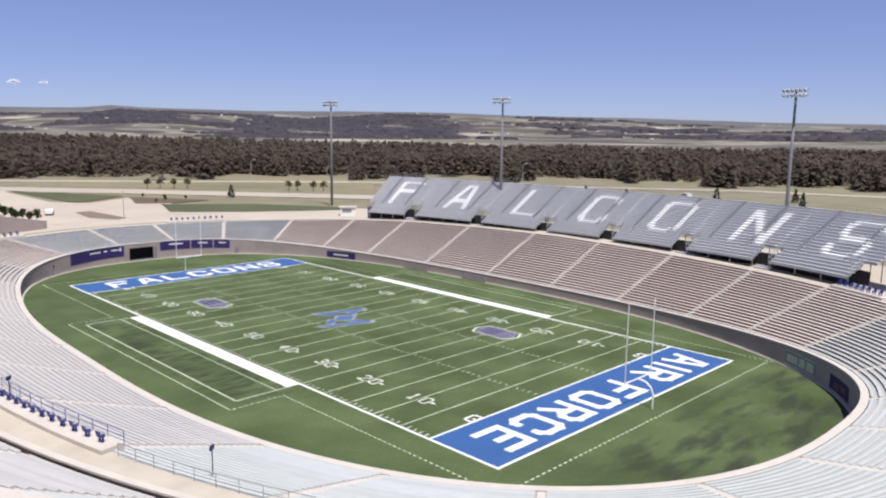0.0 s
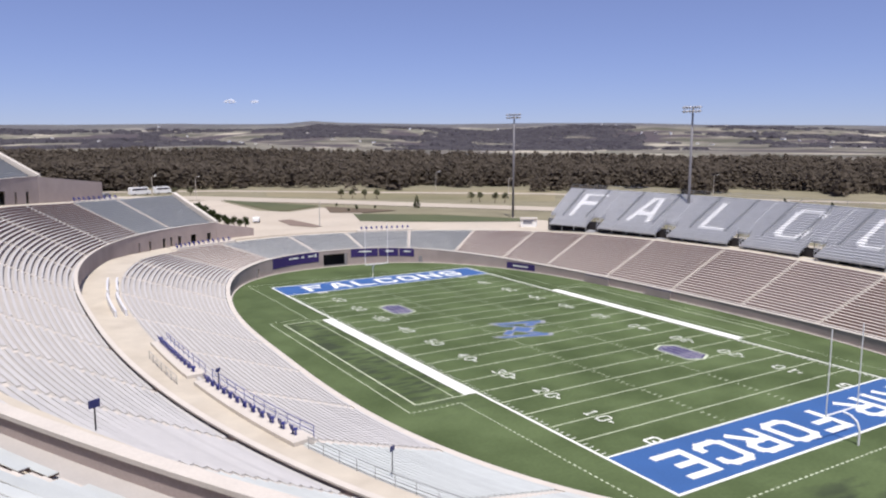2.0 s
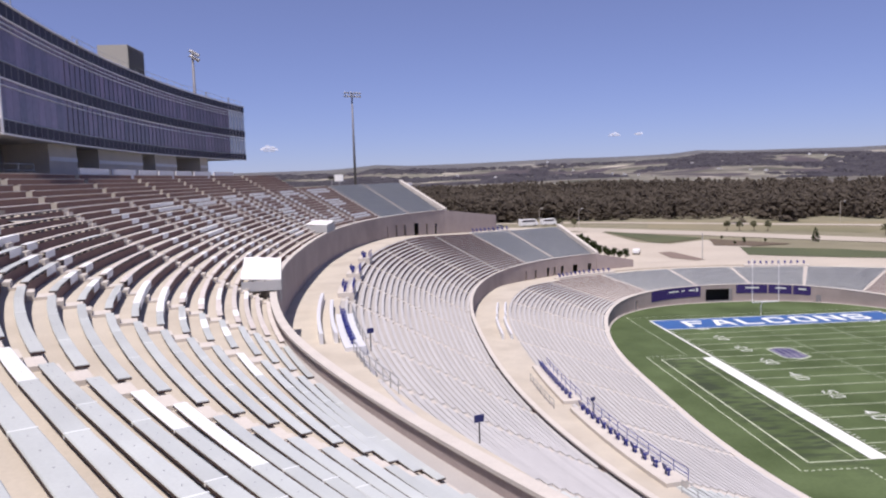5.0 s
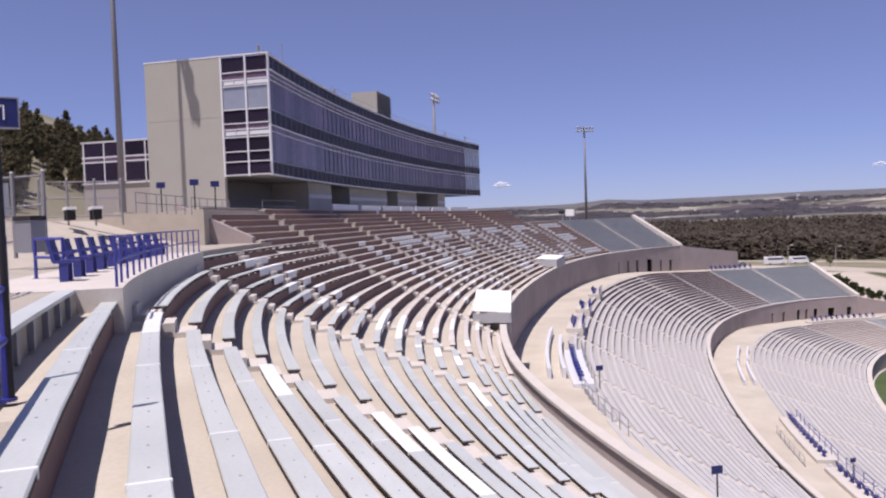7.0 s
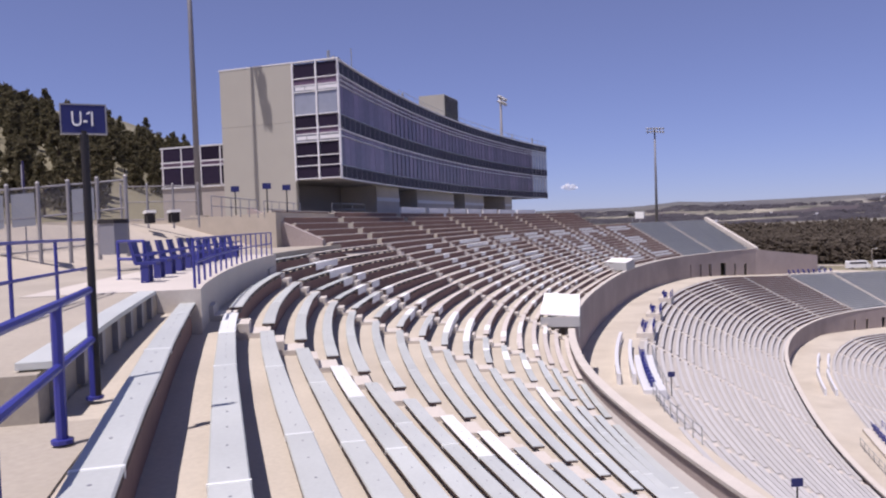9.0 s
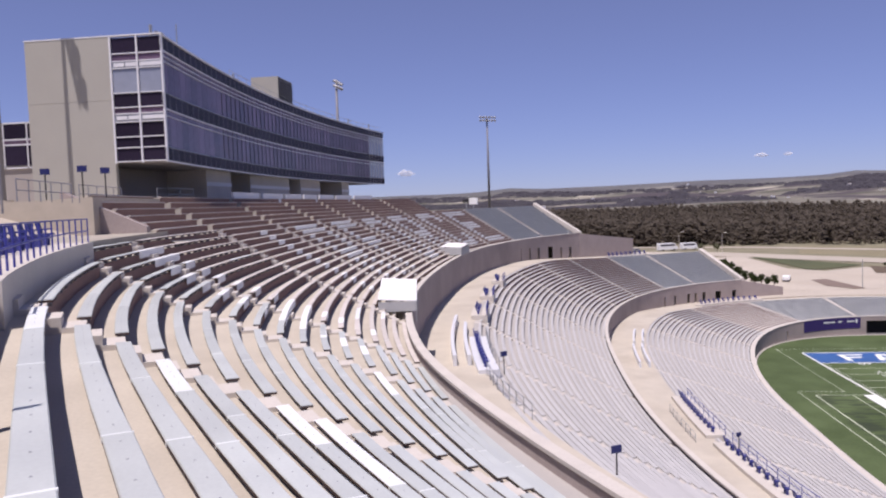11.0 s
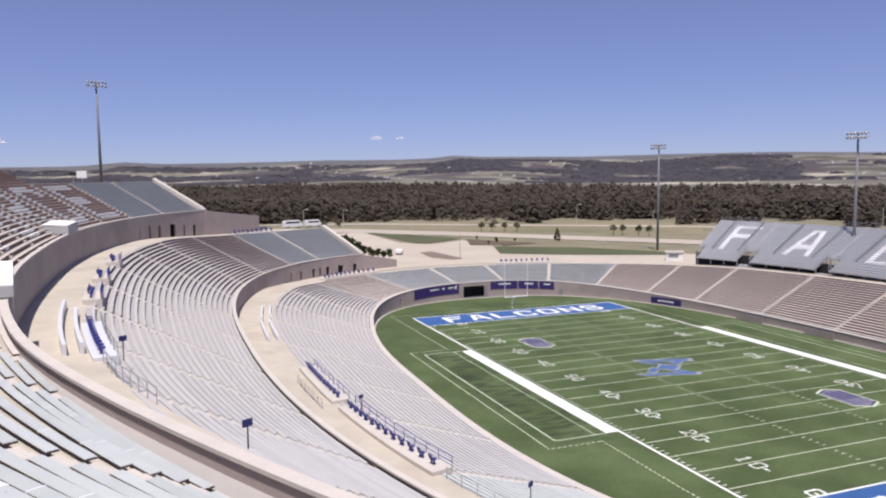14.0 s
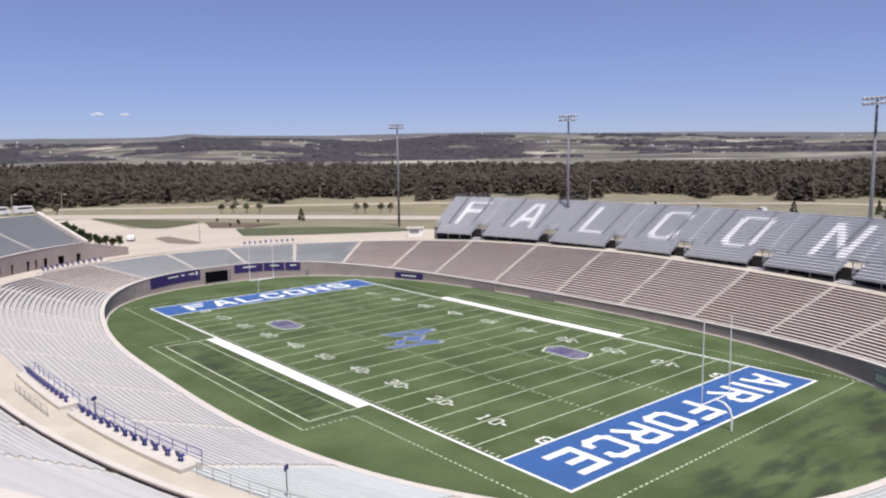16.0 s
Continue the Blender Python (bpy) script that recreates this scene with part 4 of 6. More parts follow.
def bleacher(letter, g0, g1, shift):
    """One bay of the bleachers, from its north end g0 to its south end g1, with a letter of white seats."""
    top = empty("bleacher_bay")
    tagged(top, "grey aluminium bleacher bay with a white letter %s in its seats" % letter, "bleachers", "bleacher bays")
    per = (g0 - g1) / length_of(g1, g0, BL_D0 + 8)
    for i in range(BL_ROWS):
        cut = 1.7 if i < 5 else 0.0
        a, b = g1 + cut * per, g0 - cut * per
        degs = arc(a, b, BL_D0 + 8, 2.6)
        d, z = BL_D0 + i * BL_P, BL_Z0 + i * BL_RISE
        sweep(Build(), degs, [(d, z - BL_RISE), (d + 0.03, z - BL_RISE), (d + 0.03, z - 0.04), (d + BL_P, z - 0.04), (d + BL_P, z), (d, z)]).done("deck", M_DECK, top)
        gap = 0.35 * per
        degs = arc(a + gap, b - gap, BL_D0 + 8, 2.6)
        sweep(Build(), degs, [(d - 0.03, z - 0.02), (d + 0.32, z + 0.02), (d + 0.32, z + 0.07), (d - 0.03, z + 0.07)]).done("bench", M_BLEACHER_SEAT, top)
        # white stretches of the letter
        v = (i - 5) / 11.5 * 6
        if -0.1 <= v <= 6.2:
            mid, wide = (g0 + g1) / 2 + shift, 5.6
            for x0, x1 in spans(letter, v, 0.86):
                s0, s1 = mid - (x0 / 4 - 0.5) * wide * per, mid - (x1 / 4 - 0.5) * wide * per
                sweep(Build(), arc(s1, s0, BL_D0 + 8, 2.6), [(d - 0.05, z - 0.33), (d - 0.035, z - 0.33), (d - 0.035, z + 0.074), (d + 0.74, z + 0.074), (d + 0.74, z + 0.11), (d - 0.05, z + 0.11)]).done("white_seat", M_WHITE, top, "white painted seat stretch")
    # added dark sheet that stands in for the shade below the decking
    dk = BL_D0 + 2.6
    sweep(Build(), arc(g1, g0, dk, 2.6), [(dk, 6.4), (dk + 0.05, 6.4), (dk + 0.05, BL_Z0 + 0.85), (dk, BL_Z0 + 0.85)]).done("under_screen", M_DARK, top, "added dark sheet for the shade below the decking")
    frame_b = Build()
    for g in arc(g1 + 1.8 * per, g0 - 1.8 * per, BL_D0, 4.2):
        for k in (0, 6, 12, 19):
            x, y = at(g, BL_D0 + 0.3 + k * BL_P)
            frame_b.box(x - 0.07, x + 0.07, y - 0.07, y + 0.07, 6.6, BL_Z0 + k * BL_RISE - 0.1)
    frame_b.done("frame", M_STEEL, top)
    # guard rails: along the back, beside the entry notches and along the front
    rb = Build()
    db, zb = BL_D0 + BL_ROWS * BL_P, BL_Z0 + (BL_ROWS - 1) * BL_RISE
    degs = arc(g1, g0, db, 2.4)
    for h in (0.55, 1.05):
        rb.path([(*at(g, db), zb + h) for g in degs], 0.03, 5)
    for g in degs:
        rb.tube((*at(g, db), zb), (*at(g, db), zb + 1.05), 0.03, n=5)
    rb.done("back_rail", M_STEEL, top)
    for g in (g1 + 1.65 * per, g0 - 1.65 * per):
        rb = Build()
        for h in (0.35, 0.7, 1.05):
            rb.path([(*at(g, BL_D0 + k * BL_P), BL_Z0 + k * BL_RISE + h) for k in (0, 5)], 0.04, 5)
        for k in (0, 1, 2, 3, 4, 5):
            rb.tube((*at(g, BL_D0 + k * BL_P), BL_Z0 + k * BL_RISE), (*at(g, BL_D0 + k * BL_P), BL_Z0 + k * BL_RISE + 1.05), 0.035, n=5)
        rb.done("entry_rail", M_STEEL, top)
    rb = Build()
    for h in (0.5, 1.0):
        gg = arc(g1 + 1.7 * per, g0 - 1.7 * per, BL_D0, 2.6)
        rb.path([(*at(g, BL_D0), BL_Z0 - 0.1 + h * 0.9) for g in gg], 0.025, 5)
    rb.done("front_rail", M_STEEL, top)
    # narrow stepped aisles up the bay, darker than the seats
    for u in (0.27, 0.75):
        gm = g1 + (g0 - g1) * u
        prof = []
        for k in range(5, BL_ROWS):
            dk, zk = BL_D0 + k * BL_P, BL_Z0 + k * BL_RISE
            prof += [(dk - 0.36, zk - BL_RISE + 0.085), (dk - 0.36, zk - 0.16), (dk - 0.06, zk - 0.16), (dk - 0.06, zk + 0.085)]
        prof += [(dk + 0.6, zk + 0.085), (dk + 0.6, zk - 0.3), (BL_D0 + 5 * BL_P - 0.36, BL_Z0 + 5 * BL_RISE - 0.7)]
        steps = sweep(Build(), [gm - 0.33 * per, gm + 0.33 * per], prof)
        steps.done("aisle_steps", M_STEEL, top, "dark grey narrow aisle steps")
    ent = Build()
    ga = g1 - 1.3 * per
    for k in range(2):
        sweep(ent, [ga, g1 + 1.3 * per], [(BL_D0 + k * 0.5, 8.1 + k * 0.3), (BL_D0 + k * 0.5 + 0.5, 8.1 + k * 0.3), (BL_D0 + k * 0.5 + 0.5, 8.35 + k * 0.3), (BL_D0 + k * 0.5, 8.35 + k * 0.3)])
    ent.done("entry_stair", M_DECK, top)


for ch, g0, g1, shift in zip("FALCONS", BL_EDGES, BL_EDGES[1:], (-0.7, 0.0, -0.45, -1.65, -1.9, -2.2, -1.3)):
    bleacher(ch, g0, g1, shift)


# ---------- press box ----------
def front_x(y):
    return -107.8 + 3.7 * ((y - 3.5) / 45.0) ** 2


PB_Y0, PB_Y1 = -40.6, 47.8
PB_LOW, PB_TOP = 35.65, 45.6
PB_GROUND = 32.35
press = empty("press_box", (-107, 3, PB_GROUND))
tagged(press, "curved two-storey press box of dark glass with plaster end wall", "building")


def child(ob):
    ob.parent = press
    ob.matrix_parent_inverse = press.matrix_world.inverted()
    return ob


def press_box():
    n = 58
    ys = [PB_Y0 + (PB_Y1 - PB_Y0) * i / n for i in range(n + 1)]
    levels = [(PB_LOW, 36.7, "spandrel"), (36.7, 39.75, "pane"), (39.75, 41.0, "spandrel"), (41.0, 44.35, "pane"), (44.35, PB_TOP - 0.12, "spandrel")]
    for i, (y0, y1) in enumerate(zip(ys, ys[1:])):
        x0, x1 = front_x(y0), front_x(y1)
        t = Vector((x1 - x0, y1 - y0)).normalized()
        e = Vector((t.y, -t.x))
        g = 0.012
        a = Vector((x0, y0)) + t * g
        b = Vector((x1, y1)) - t * g
        for low, high, kind in levels:
            back = 0.10 if kind == "pane" else 0.05
            o = [a - e * (back + 0.05), b - e * (back + 0.05), b - e * back, a - e * back]
            m = M_SPANDREL if kind == "spandrel" else (M_GLASS_LIGHT if i > n - 6 else M_GLASS)
            child(Build().prism([(p.x, p.y) for p in reversed(o)], low + 0.04, high - 0.04).done("glass_pane" if kind == "pane" else "spandrel_panel", m))
        for low, high in ((PB_LOW, 36.7), (39.75, 41.0), (44.35, PB_TOP - 0.12)) if i <= n - 6 else ((PB_LOW, PB_TOP - 0.12),):
            if i > 10:
                child(Build().prism([(x0 - 0.10, y0 - 0.025), (x0 - 0.06, y0 - 0.025), (x0 - 0.06, y0 + 0.025), (x0 - 0.10, y0 + 0.025)], 36.7, 44.35).done("slim_mullion", M_POST)) if low == PB_LOW and i <= n - 6 else None
            mb = Build().prism([(x0 - 0.09, y0 - 0.03), (x0 - 0.02, y0 - 0.03), (x0 - 0.02, y0 + 0.03), (x0 - 0.09, y0 + 0.03)], low, high)
            child(mb.done("mullion", M_FRAME if i > n - 6 else M_MULL))
    # transoms and the copings that run the length of the front
    for z, h, m, out in ((36.66, 0.09, M_MULL, 0.03), (39.2, 0.05, M_FRAME, 0.0), (39.7, 0.10, M_FRAME, 0.03), (40.96, 0.09, M_MULL, 0.03), (43.5, 0.05, M_FRAME, 0.0), (43.9, 0.05, M_FRAME, 0.0), (44.31, 0.09, M_FRAME, 0.03), (PB_LOW - 0.1, 0.12, M_FRAME, 0.06), (PB_TOP - 0.12, 0.14, M_FRAME, 0.08)):
        v, f = [], []
        for y in ys:
            x = front_x(y)
            v += [(x - 0.12, y, z), (x + out, y, z), (x + out, y, z + h), (x - 0.12, y, z + h)]
        for i in range(n):
            for j in range(4):
                f.append((i * 4 + j, i * 4 + (j + 1) % 4, (i + 1) * 4 + (j + 1) % 4, (i + 1) * 4 + j))
        child(mesh_ob("transom", v, f, m))
    # rooms behind the glass, floors, roof and soffit
    def slab(name, z0, z1, m, front=0.2, depth=11.5):
        v, f = [], []
        for y in [PB_Y0 + 0.36] + ys[1:]:
            x = front_x(y) - front
            v += [(x, y, z0), (x, y, z1), (-115.6, y, z1), (-115.6, y, z0)]
        for i in range(n):
            for j in range(4):
                f.append((i * 4 + j, (i + 1) * 4 + j, (i + 1) * 4 + (j + 1) % 4, i * 4 + (j + 1) % 4))
        f += [(0, 1, 2, 3), (n * 4 + 3, n * 4 + 2, n * 4 + 1, n * 4)]
        return child(mesh_ob(name, v, f, m))
    slab("soffit", PB_LOW, PB_LOW + 0.3, M_SOFFIT)
    slab("upper_floor", 39.8, 40.2, M_SOFFIT)
    slab("roof", PB_TOP - 0.5, PB_TOP - 0.14, M_SOFFIT)
    child(Build().box(-115.9, -115.6, PB_Y0 + 0.35, PB_Y1, PB_GROUND, PB_TOP).done("rear_wall", M_PLASTER))
    child(Build().box(-112.3, -112.0, PB_Y0 + 0.35, PB_Y1 - 1, PB_LOW, PB_TOP - 0.5).done("inner_wall", M_SOFFIT))
    # south end: plaster with a bay of windows at the corner
    child(Build().box(-115.9, -108.65, PB_Y0, PB_Y0 + 0.35, PB_GROUND - 0.3, 40.56).box(-115.9, -108.65, PB_Y0, PB_Y0 + 0.35, 40.58, PB_TOP).done("south_wall", M_PLASTER))
    child(Build().box(-115.95, front_x(PB_Y0) + 0.05, PB_Y0 - 0.03, PB_Y0 + 0.4, PB_TOP, PB_TOP + 0.10).done("coping", M_FRAME))
    xs = [-108.6, -106.35, front_x(PB_Y0) - 0.05]
    rows = [(PB_LOW + 0.05, 36.75, M_SPANDREL), (36.8, 37.6, M_SPANDREL), (37.65, 38.75, M_SPANDREL), (38.85, 39.45, M_GLASS_LIGHT), (39.5, 39.9, M_GLASS), (40.0, 41.05, M_SPANDREL), (41.15, 43.0, M_GLASS_LIGHT), (43.1, 43.6, M_GLASS_LIGHT), (43.65, 44.15, M_GLASS), (44.25, PB_TOP - 0.12, M_SPANDREL)]
    for x0, x1 in zip(xs, xs[1:]):
        for z0, z1, m in rows:
            child(Build().box(x0 + 0.06, x1 - 0.06, PB_Y0 + 0.10, PB_Y0 + 0.15, z0, z1).done("glass_pane", m))
    for x in xs:
        child(Build().box(x - 0.07, x + 0.07, PB_Y0 - 0.02, PB_Y0 + 0.2, PB_LOW - 0.1, PB_TOP).done("mullion", M_FRAME))
    for z0, z1, m in rows:
        child(Build().box(xs[0], xs[-1], PB_Y0 + 0.0, PB_Y0 + 0.16, z0 - 0.06, z0 + 0.02).done("transom", M_FRAME))
    for zz in (39.0, 43.2):
        for x in (-107.9, -106.9, -105.7, -104.8):
            child(Build().box(x - 0.45, x + 0.45, PB_Y0 - 0.015, PB_Y0 + 0.09, zz, zz + 0.3).done("window_bar", M_FRAME))
    # ground storey under the overhang: back wall, piers, entrances
    child(Build().box(-112.6, -112.2, PB_Y0 + 0.4, PB_Y1 - 2, PB_GROUND - 0.4, PB_LOW).done("ground_storey_wall", M_SOFFIT))
    for y0, y1 in ((-25.2, -19.0), (-11.0, 3.5), (8.5, 18.5), (28, 33)):
        xf = min(front_x(y0), front_x(y1)) - 1.1
        child(Build().box(-112.15, xf, y0, y1, PB_GROUND - 0.4, PB_LOW).done("pier", M_COPE))
        child(Build().box(xf + 0.004, xf + 0.06, y0, y1, PB_GROUND + 1.7, PB_GROUND + 2.1).done("pier_band", M_FRAME))
    for y in (-15.0, 6.0, 24.0):
        child(Build().box(-112.15, -112.0, y - 2.0, y + 2.0, PB_GROUND, PB_GROUND + 2.7).done("entrance", M_DARK))
    # roof plant
    child(Build().box(-112.5, -108.8, 0.5, 6.5, PB_TOP - 0.14, PB_TOP + 3.5).done("roof_plant_room", M_PLASTER))
    child(Build().box(-108.8, -108.74, 0.7, 6.3, PB_TOP + 0.1, PB_TOP + 3.3).done("louvre", M_DARK))
    for k in range(9):
        child(Build().box(-108.74, -108.64, 0.7, 6.3, PB_TOP + 0.3 + 0.34 * k, PB_TOP + 0.36 + 0.34 * k).done("slat", M_MULL))
    rb = Build()
    pts = [(front_x(y) - 0.6, y, PB_TOP + 0.9) for y in ys[14::2]]
    rb.path(pts, 0.03, 5)
    for p in pts:
        rb.tube((p[0], p[1], PB_TOP - 0.2), p, 0.03, n=5)
    child(rb.done("roof_rail", M_STEEL))
    for y, h in ((-33.0, 2.6), (-39.5, 1.0), (-38.2, 0.8), (-16, 1.1), (33, 1.2), (43.5, 1.3)):
        child(Build().tube((front_x(y) - 1.2, y, PB_TOP - 0.2), (front_x(y) - 1.2, y, PB_TOP + h), 0.05 if h > 2 else 0.14, n=6).done("mast", M_STEEL))


press_box()


def rear_wing():
    w = empty("rear_wing", (-124, -33, PB_GROUND))
    tagged(w, "lower wing with blue glass behind the press box", "building")
    y, x0, x1 = -30.6, -131.0, -115.98
    low, high = 36.2, 40.6
    Build().box(x0, x1, y + 0.3, y + 8, PB_GROUND - 0.6, high - 0.1).done("body", M_SOFFIT, w).matrix_parent_inverse = w.matrix_world.inverted()
    parts = []
    for i in range(6):
        a = x0 + 0.3 + i * 2.45
        for z0, z1, m in ((low + 0.3, low + 2.2, M_SPANDREL), (low + 2.35, low + 2.7, M_GLASS), (low + 2.85, high - 0.15, M_SPANDREL)):
            parts.append(Build().box(a + 0.06, a + 2.35, y + 0.14, y + 0.2, z0, z1).done("glass_pane", m, w))
        parts.append(Build().box(a - 0.06, a + 0.06, y + 0.1, y + 0.3, low, high).done("mullion", M_FRAME, w))
    for z in (low, low + 2.2, low + 2.7, high - 0.12):
        parts.append(Build().box(x0, x1, y + 0.1, y + 0.3, z, z + 0.14).done("transom", M_FRAME, w))
    for p in parts:
        p.matrix_parent_inverse = w.matrix_world.inverted()


rear_wing()


# ---------- light towers ----------
def light_tower(x, y, z0, z1, face, girth=0.42, name="light_tower"):
    t = empty(name, (x, y, z0))
    tagged(t, "tall galvanised floodlight tower with a rack of lamps", "floodlight", "floodlight towers")
    h = z1 - z0
    Build().tube((0, 0, -0.6), (0, 0, h - 0.4), girth, girth * 0.5, 10).done("pole", M_POLE, t, smooth=True)
    Build().tube((0, 0, -0.5), (0, 0, 0.5), 0.75, n=12).done("footing", M_CONC, t)
    c, s = math.cos(radians(face)), math.sin(radians(face))
    for k, dz in enumerate((0.0, -0.9)):
        b = Build()
        b.path([(-s * 2.6, c * 2.6, h + dz - 0.4), (s * 2.6, -c * 2.6, h + dz - 0.4)], 0.08, 6)
        b.done("crossarm", M_POLE, t)
        for i in range(6):
            u = -2.3 + i * 0.92
            Build().tube((-s * u + c * 0.1, c * u + s * 0.1, h + dz - 0.2), (-s * u + c * 0.62, c * u + s * 0.62, h + dz - 0.5), 0.20, 0.34, 8).done("lamp_head", M_LAMP, t)
    return t


for x, y, z0, z1, face in ((68.6, 96.0, 6.0, 39.0, 200), (68.4, 25.7, 6.0, 38.9, 180), (69.5, -43.6, 6.0, 39.2, 160), (-88.3, 121.0, 28.0, 56.0, -60), (-113.4, 49.0, 32.3, 56.2, 0), (-114.8, -45.8, 32.3, 62.4, 0)):
    light_tower(x, y, z0, z1, face, 0.27 if y < -45 and x < 0 else 0.42)


# ---------- goal posts ----------
def goal_post(y, s):
    g = empty("goal_post", (0, y, 0))
    tagged(g, "white gooseneck football goal post with two uprights", "goal post", "goal posts")
    Build().path([(0, s * 2.0, 0), (0, s * 2.0, 1.6), (0, s * 1.7, 2.4), (0, s * 1.0, 2.9), (0, 0, 3.05)], 0.11, 8).done("gooseneck", M_WHITE, g)
    Build().tube((-2.82, 0, 3.05), (2.82, 0, 3.05), 0.085).done("crossbar", M_WHITE, g)
    for x in (-2.82, 2.82):
        Build().tube((x, 0, 3.0), (x, 0, 12.2), 0.06).done("upright", M_WHITE, g)


goal_post(-60 * YD, -1)
goal_post(60 * YD, 1)


# ---------- boards on the field wall, the tunnel ----------
def board(name, deg0, deg1, d, z0, z1, m, label, category, bars=(), bar_m=M_LINE):
    ob = sweep(Build(), arc(deg0, deg1, 0, 1.2), [(d - 0.06, z0), (d - 0.01, z0), (d - 0.01, z1), (d - 0.06, z1)]).done(name, m)
    tagged(ob, label, category)
    za = lambda g: z0(g) if callable(z0) else z0
    zb = lambda g: z1(g) if callable(z1) else z1
    for u0, u1, v0, v1 in bars:
        a, b = deg0 + (deg1 - deg0) * u0, deg0 + (deg1 - deg0) * u1
        lo = lambda g, q=v0: za(g) + (zb(g) - za(g)) * q
        hi = lambda g, q=v1: za(g) + (zb(g) - za(g)) * q
        sweep(Build(), arc(a, b, 0, 0.8), [(d - 0.085, lo), (d - 0.065, lo), (d - 0.065, hi), (d - 0.085, hi)]).done("lettering_bar", bar_m, ob)
    return ob


board("banner", 93.5, 103.6, 0, lambda g: rim_z(g) - 2.6, lambda g: rim_z(g) - 0.2, M_NAVY_BANNER, "long purple banner hung on the field wall", "banner", [(0.1, 0.22, 0.6, 0.72), (0.3, 0.36, 0.6, 0.72), (0.42, 0.62, 0.6, 0.72), (0.05, 0.08, 0.5, 0.85)])
for a, b in ((81.6, 87.0), (77.6, 81.4), (74.6, 77.4)):
    board("banner", a, b, 0, lambda g: rim_z(g) - 2.2, lambda g: rim_z(g) - 0.15, M_NAVY_BANNER, "purple banner hung on the field wall", "banner", [(0.25, 0.7, 0.55, 0.7)])
board("banner", 49.5, 56.0, 0, 0.25, 1.75, M_NAVY_BANNER, "purple sponsor board with white bars on the wall", "banner", [(0.25, 0.78, 0.4, 0.62)])
board("scoreboard", 292.1, 296.8, 0, 0.35, 2.3, M_MULL, "dark framed board with unreadable pale figures", "sign board", [(0.06, 0.3, 0.2, 0.8), (0.36, 0.55, 0.2, 0.8), (0.6, 0.94, 0.25, 0.75), (0.0, 1.0, 0.94, 1.0), (0.0, 1.0, 0.0, 0.06)], M_LINE_THIN)
board("banner", 285.2, 289.5, 0, 0.4, 2.2, M_LOGO_NAVY, "dark banner with faded red marks on the wall", "banner", [(0.2, 0.5, 0.3, 0.7), (0.55, 0.8, 0.2, 0.6)], mat("faded_red", (0.16, 0.05, 0.06), 0.7))
tun = sweep(Build(), arc(87.5, 92.7, 2, 1.0), [(2.6, 0.0), (2.8, 0.0), (2.8, 3.4), (2.6, 3.4)]).done("tunnel_shutter", M_DARK)
tagged(tun, "dark roller shutter inside the field tunnel", "shutter")
# railed pits in the far side wall
for a, b in ((35.4, 28.0), (15.4, 6.6)):
    bunk = Build()
    sweep(bunk, arc(b, a, 0, 1.0), [(-0.7, 0.02), (-0.55, 0.02), (-0.55, 1.35), (-0.7, 1.35)])
    ob = bunk.done("field_gate", M_WALL)
    tagged(ob, "low concrete gate wall with a pipe rail by the field", "gate", "field gates")
    rb = Build()
    for h in (1.5, 1.8):
        rb.path([(*at(g, -0.62), h) for g in arc(b, a, 0, 1.5)], 0.04, 5)
    for g in arc(b, a, 0, 1.5):
        rb.tube((*at(g, -0.62), 1.3), (*at(g, -0.62), 1.8), 0.04, n=5)
    rb.done("rail", M_MULL, ob)


# ---------- tents ----------
def tent(deg, d, z, w, depth, h, far=1.12, near=0.5):
    t = empty("canopy", (*at(deg, d), z), outward(deg))
    tagged(t, "white canvas canopy box over the front rows", "tent", "white canopies")
    v = [(-depth / 2, -w / 2, h * far), (depth / 2, -w / 2, h * (far + 0.13)), (depth / 2, w / 2, h * (near + 0.12)), (-depth / 2, w / 2, h * near)]
    v += [(x, y, q - 0.08) for x, y, q in v]
    mesh_ob("roof", v, [(0, 1, 2, 3), (7, 6, 5, 4), (0, 4, 5, 1), (1, 5, 6, 2), (2, 6, 7, 3), (3, 7, 4, 0)], M_TENT, t)
    for y, q in ((-w / 2, far - 0.07), (w / 2 - 0.05, near - 0.04)):
        Build().box(-depth / 2, depth / 2, y, y + 0.05, 0, h * q).done("side_cloth", M_CLOTH_SHADED, t, "side cloth coloured grey for its shade")
    Build().box(-depth / 2 - 0.02, -depth / 2 + 0.03, -w / 2, w / 2, 0.0, h * (near - 0.06)).done("front_cloth", M_CLOTH_SHADED, t)
    for x in (-depth / 2 + 0.05, depth / 2 - 0.05):
        for y in (-w / 2 + 0.08, w / 2 - 0.08):
            Build().box(x - 0.04, x + 0.04, y - 0.04, y + 0.04, -0.8, h * (far - 0.07 if y < 0 else near)).done("leg", M_STEEL, t)


tent(218.2, 45.7, 23.4, 6.2, 2.9, 1.6)
tent(151.8, 46.4, 23.3, 7.5, 3.4, 1.5, 0.95, 0.80)


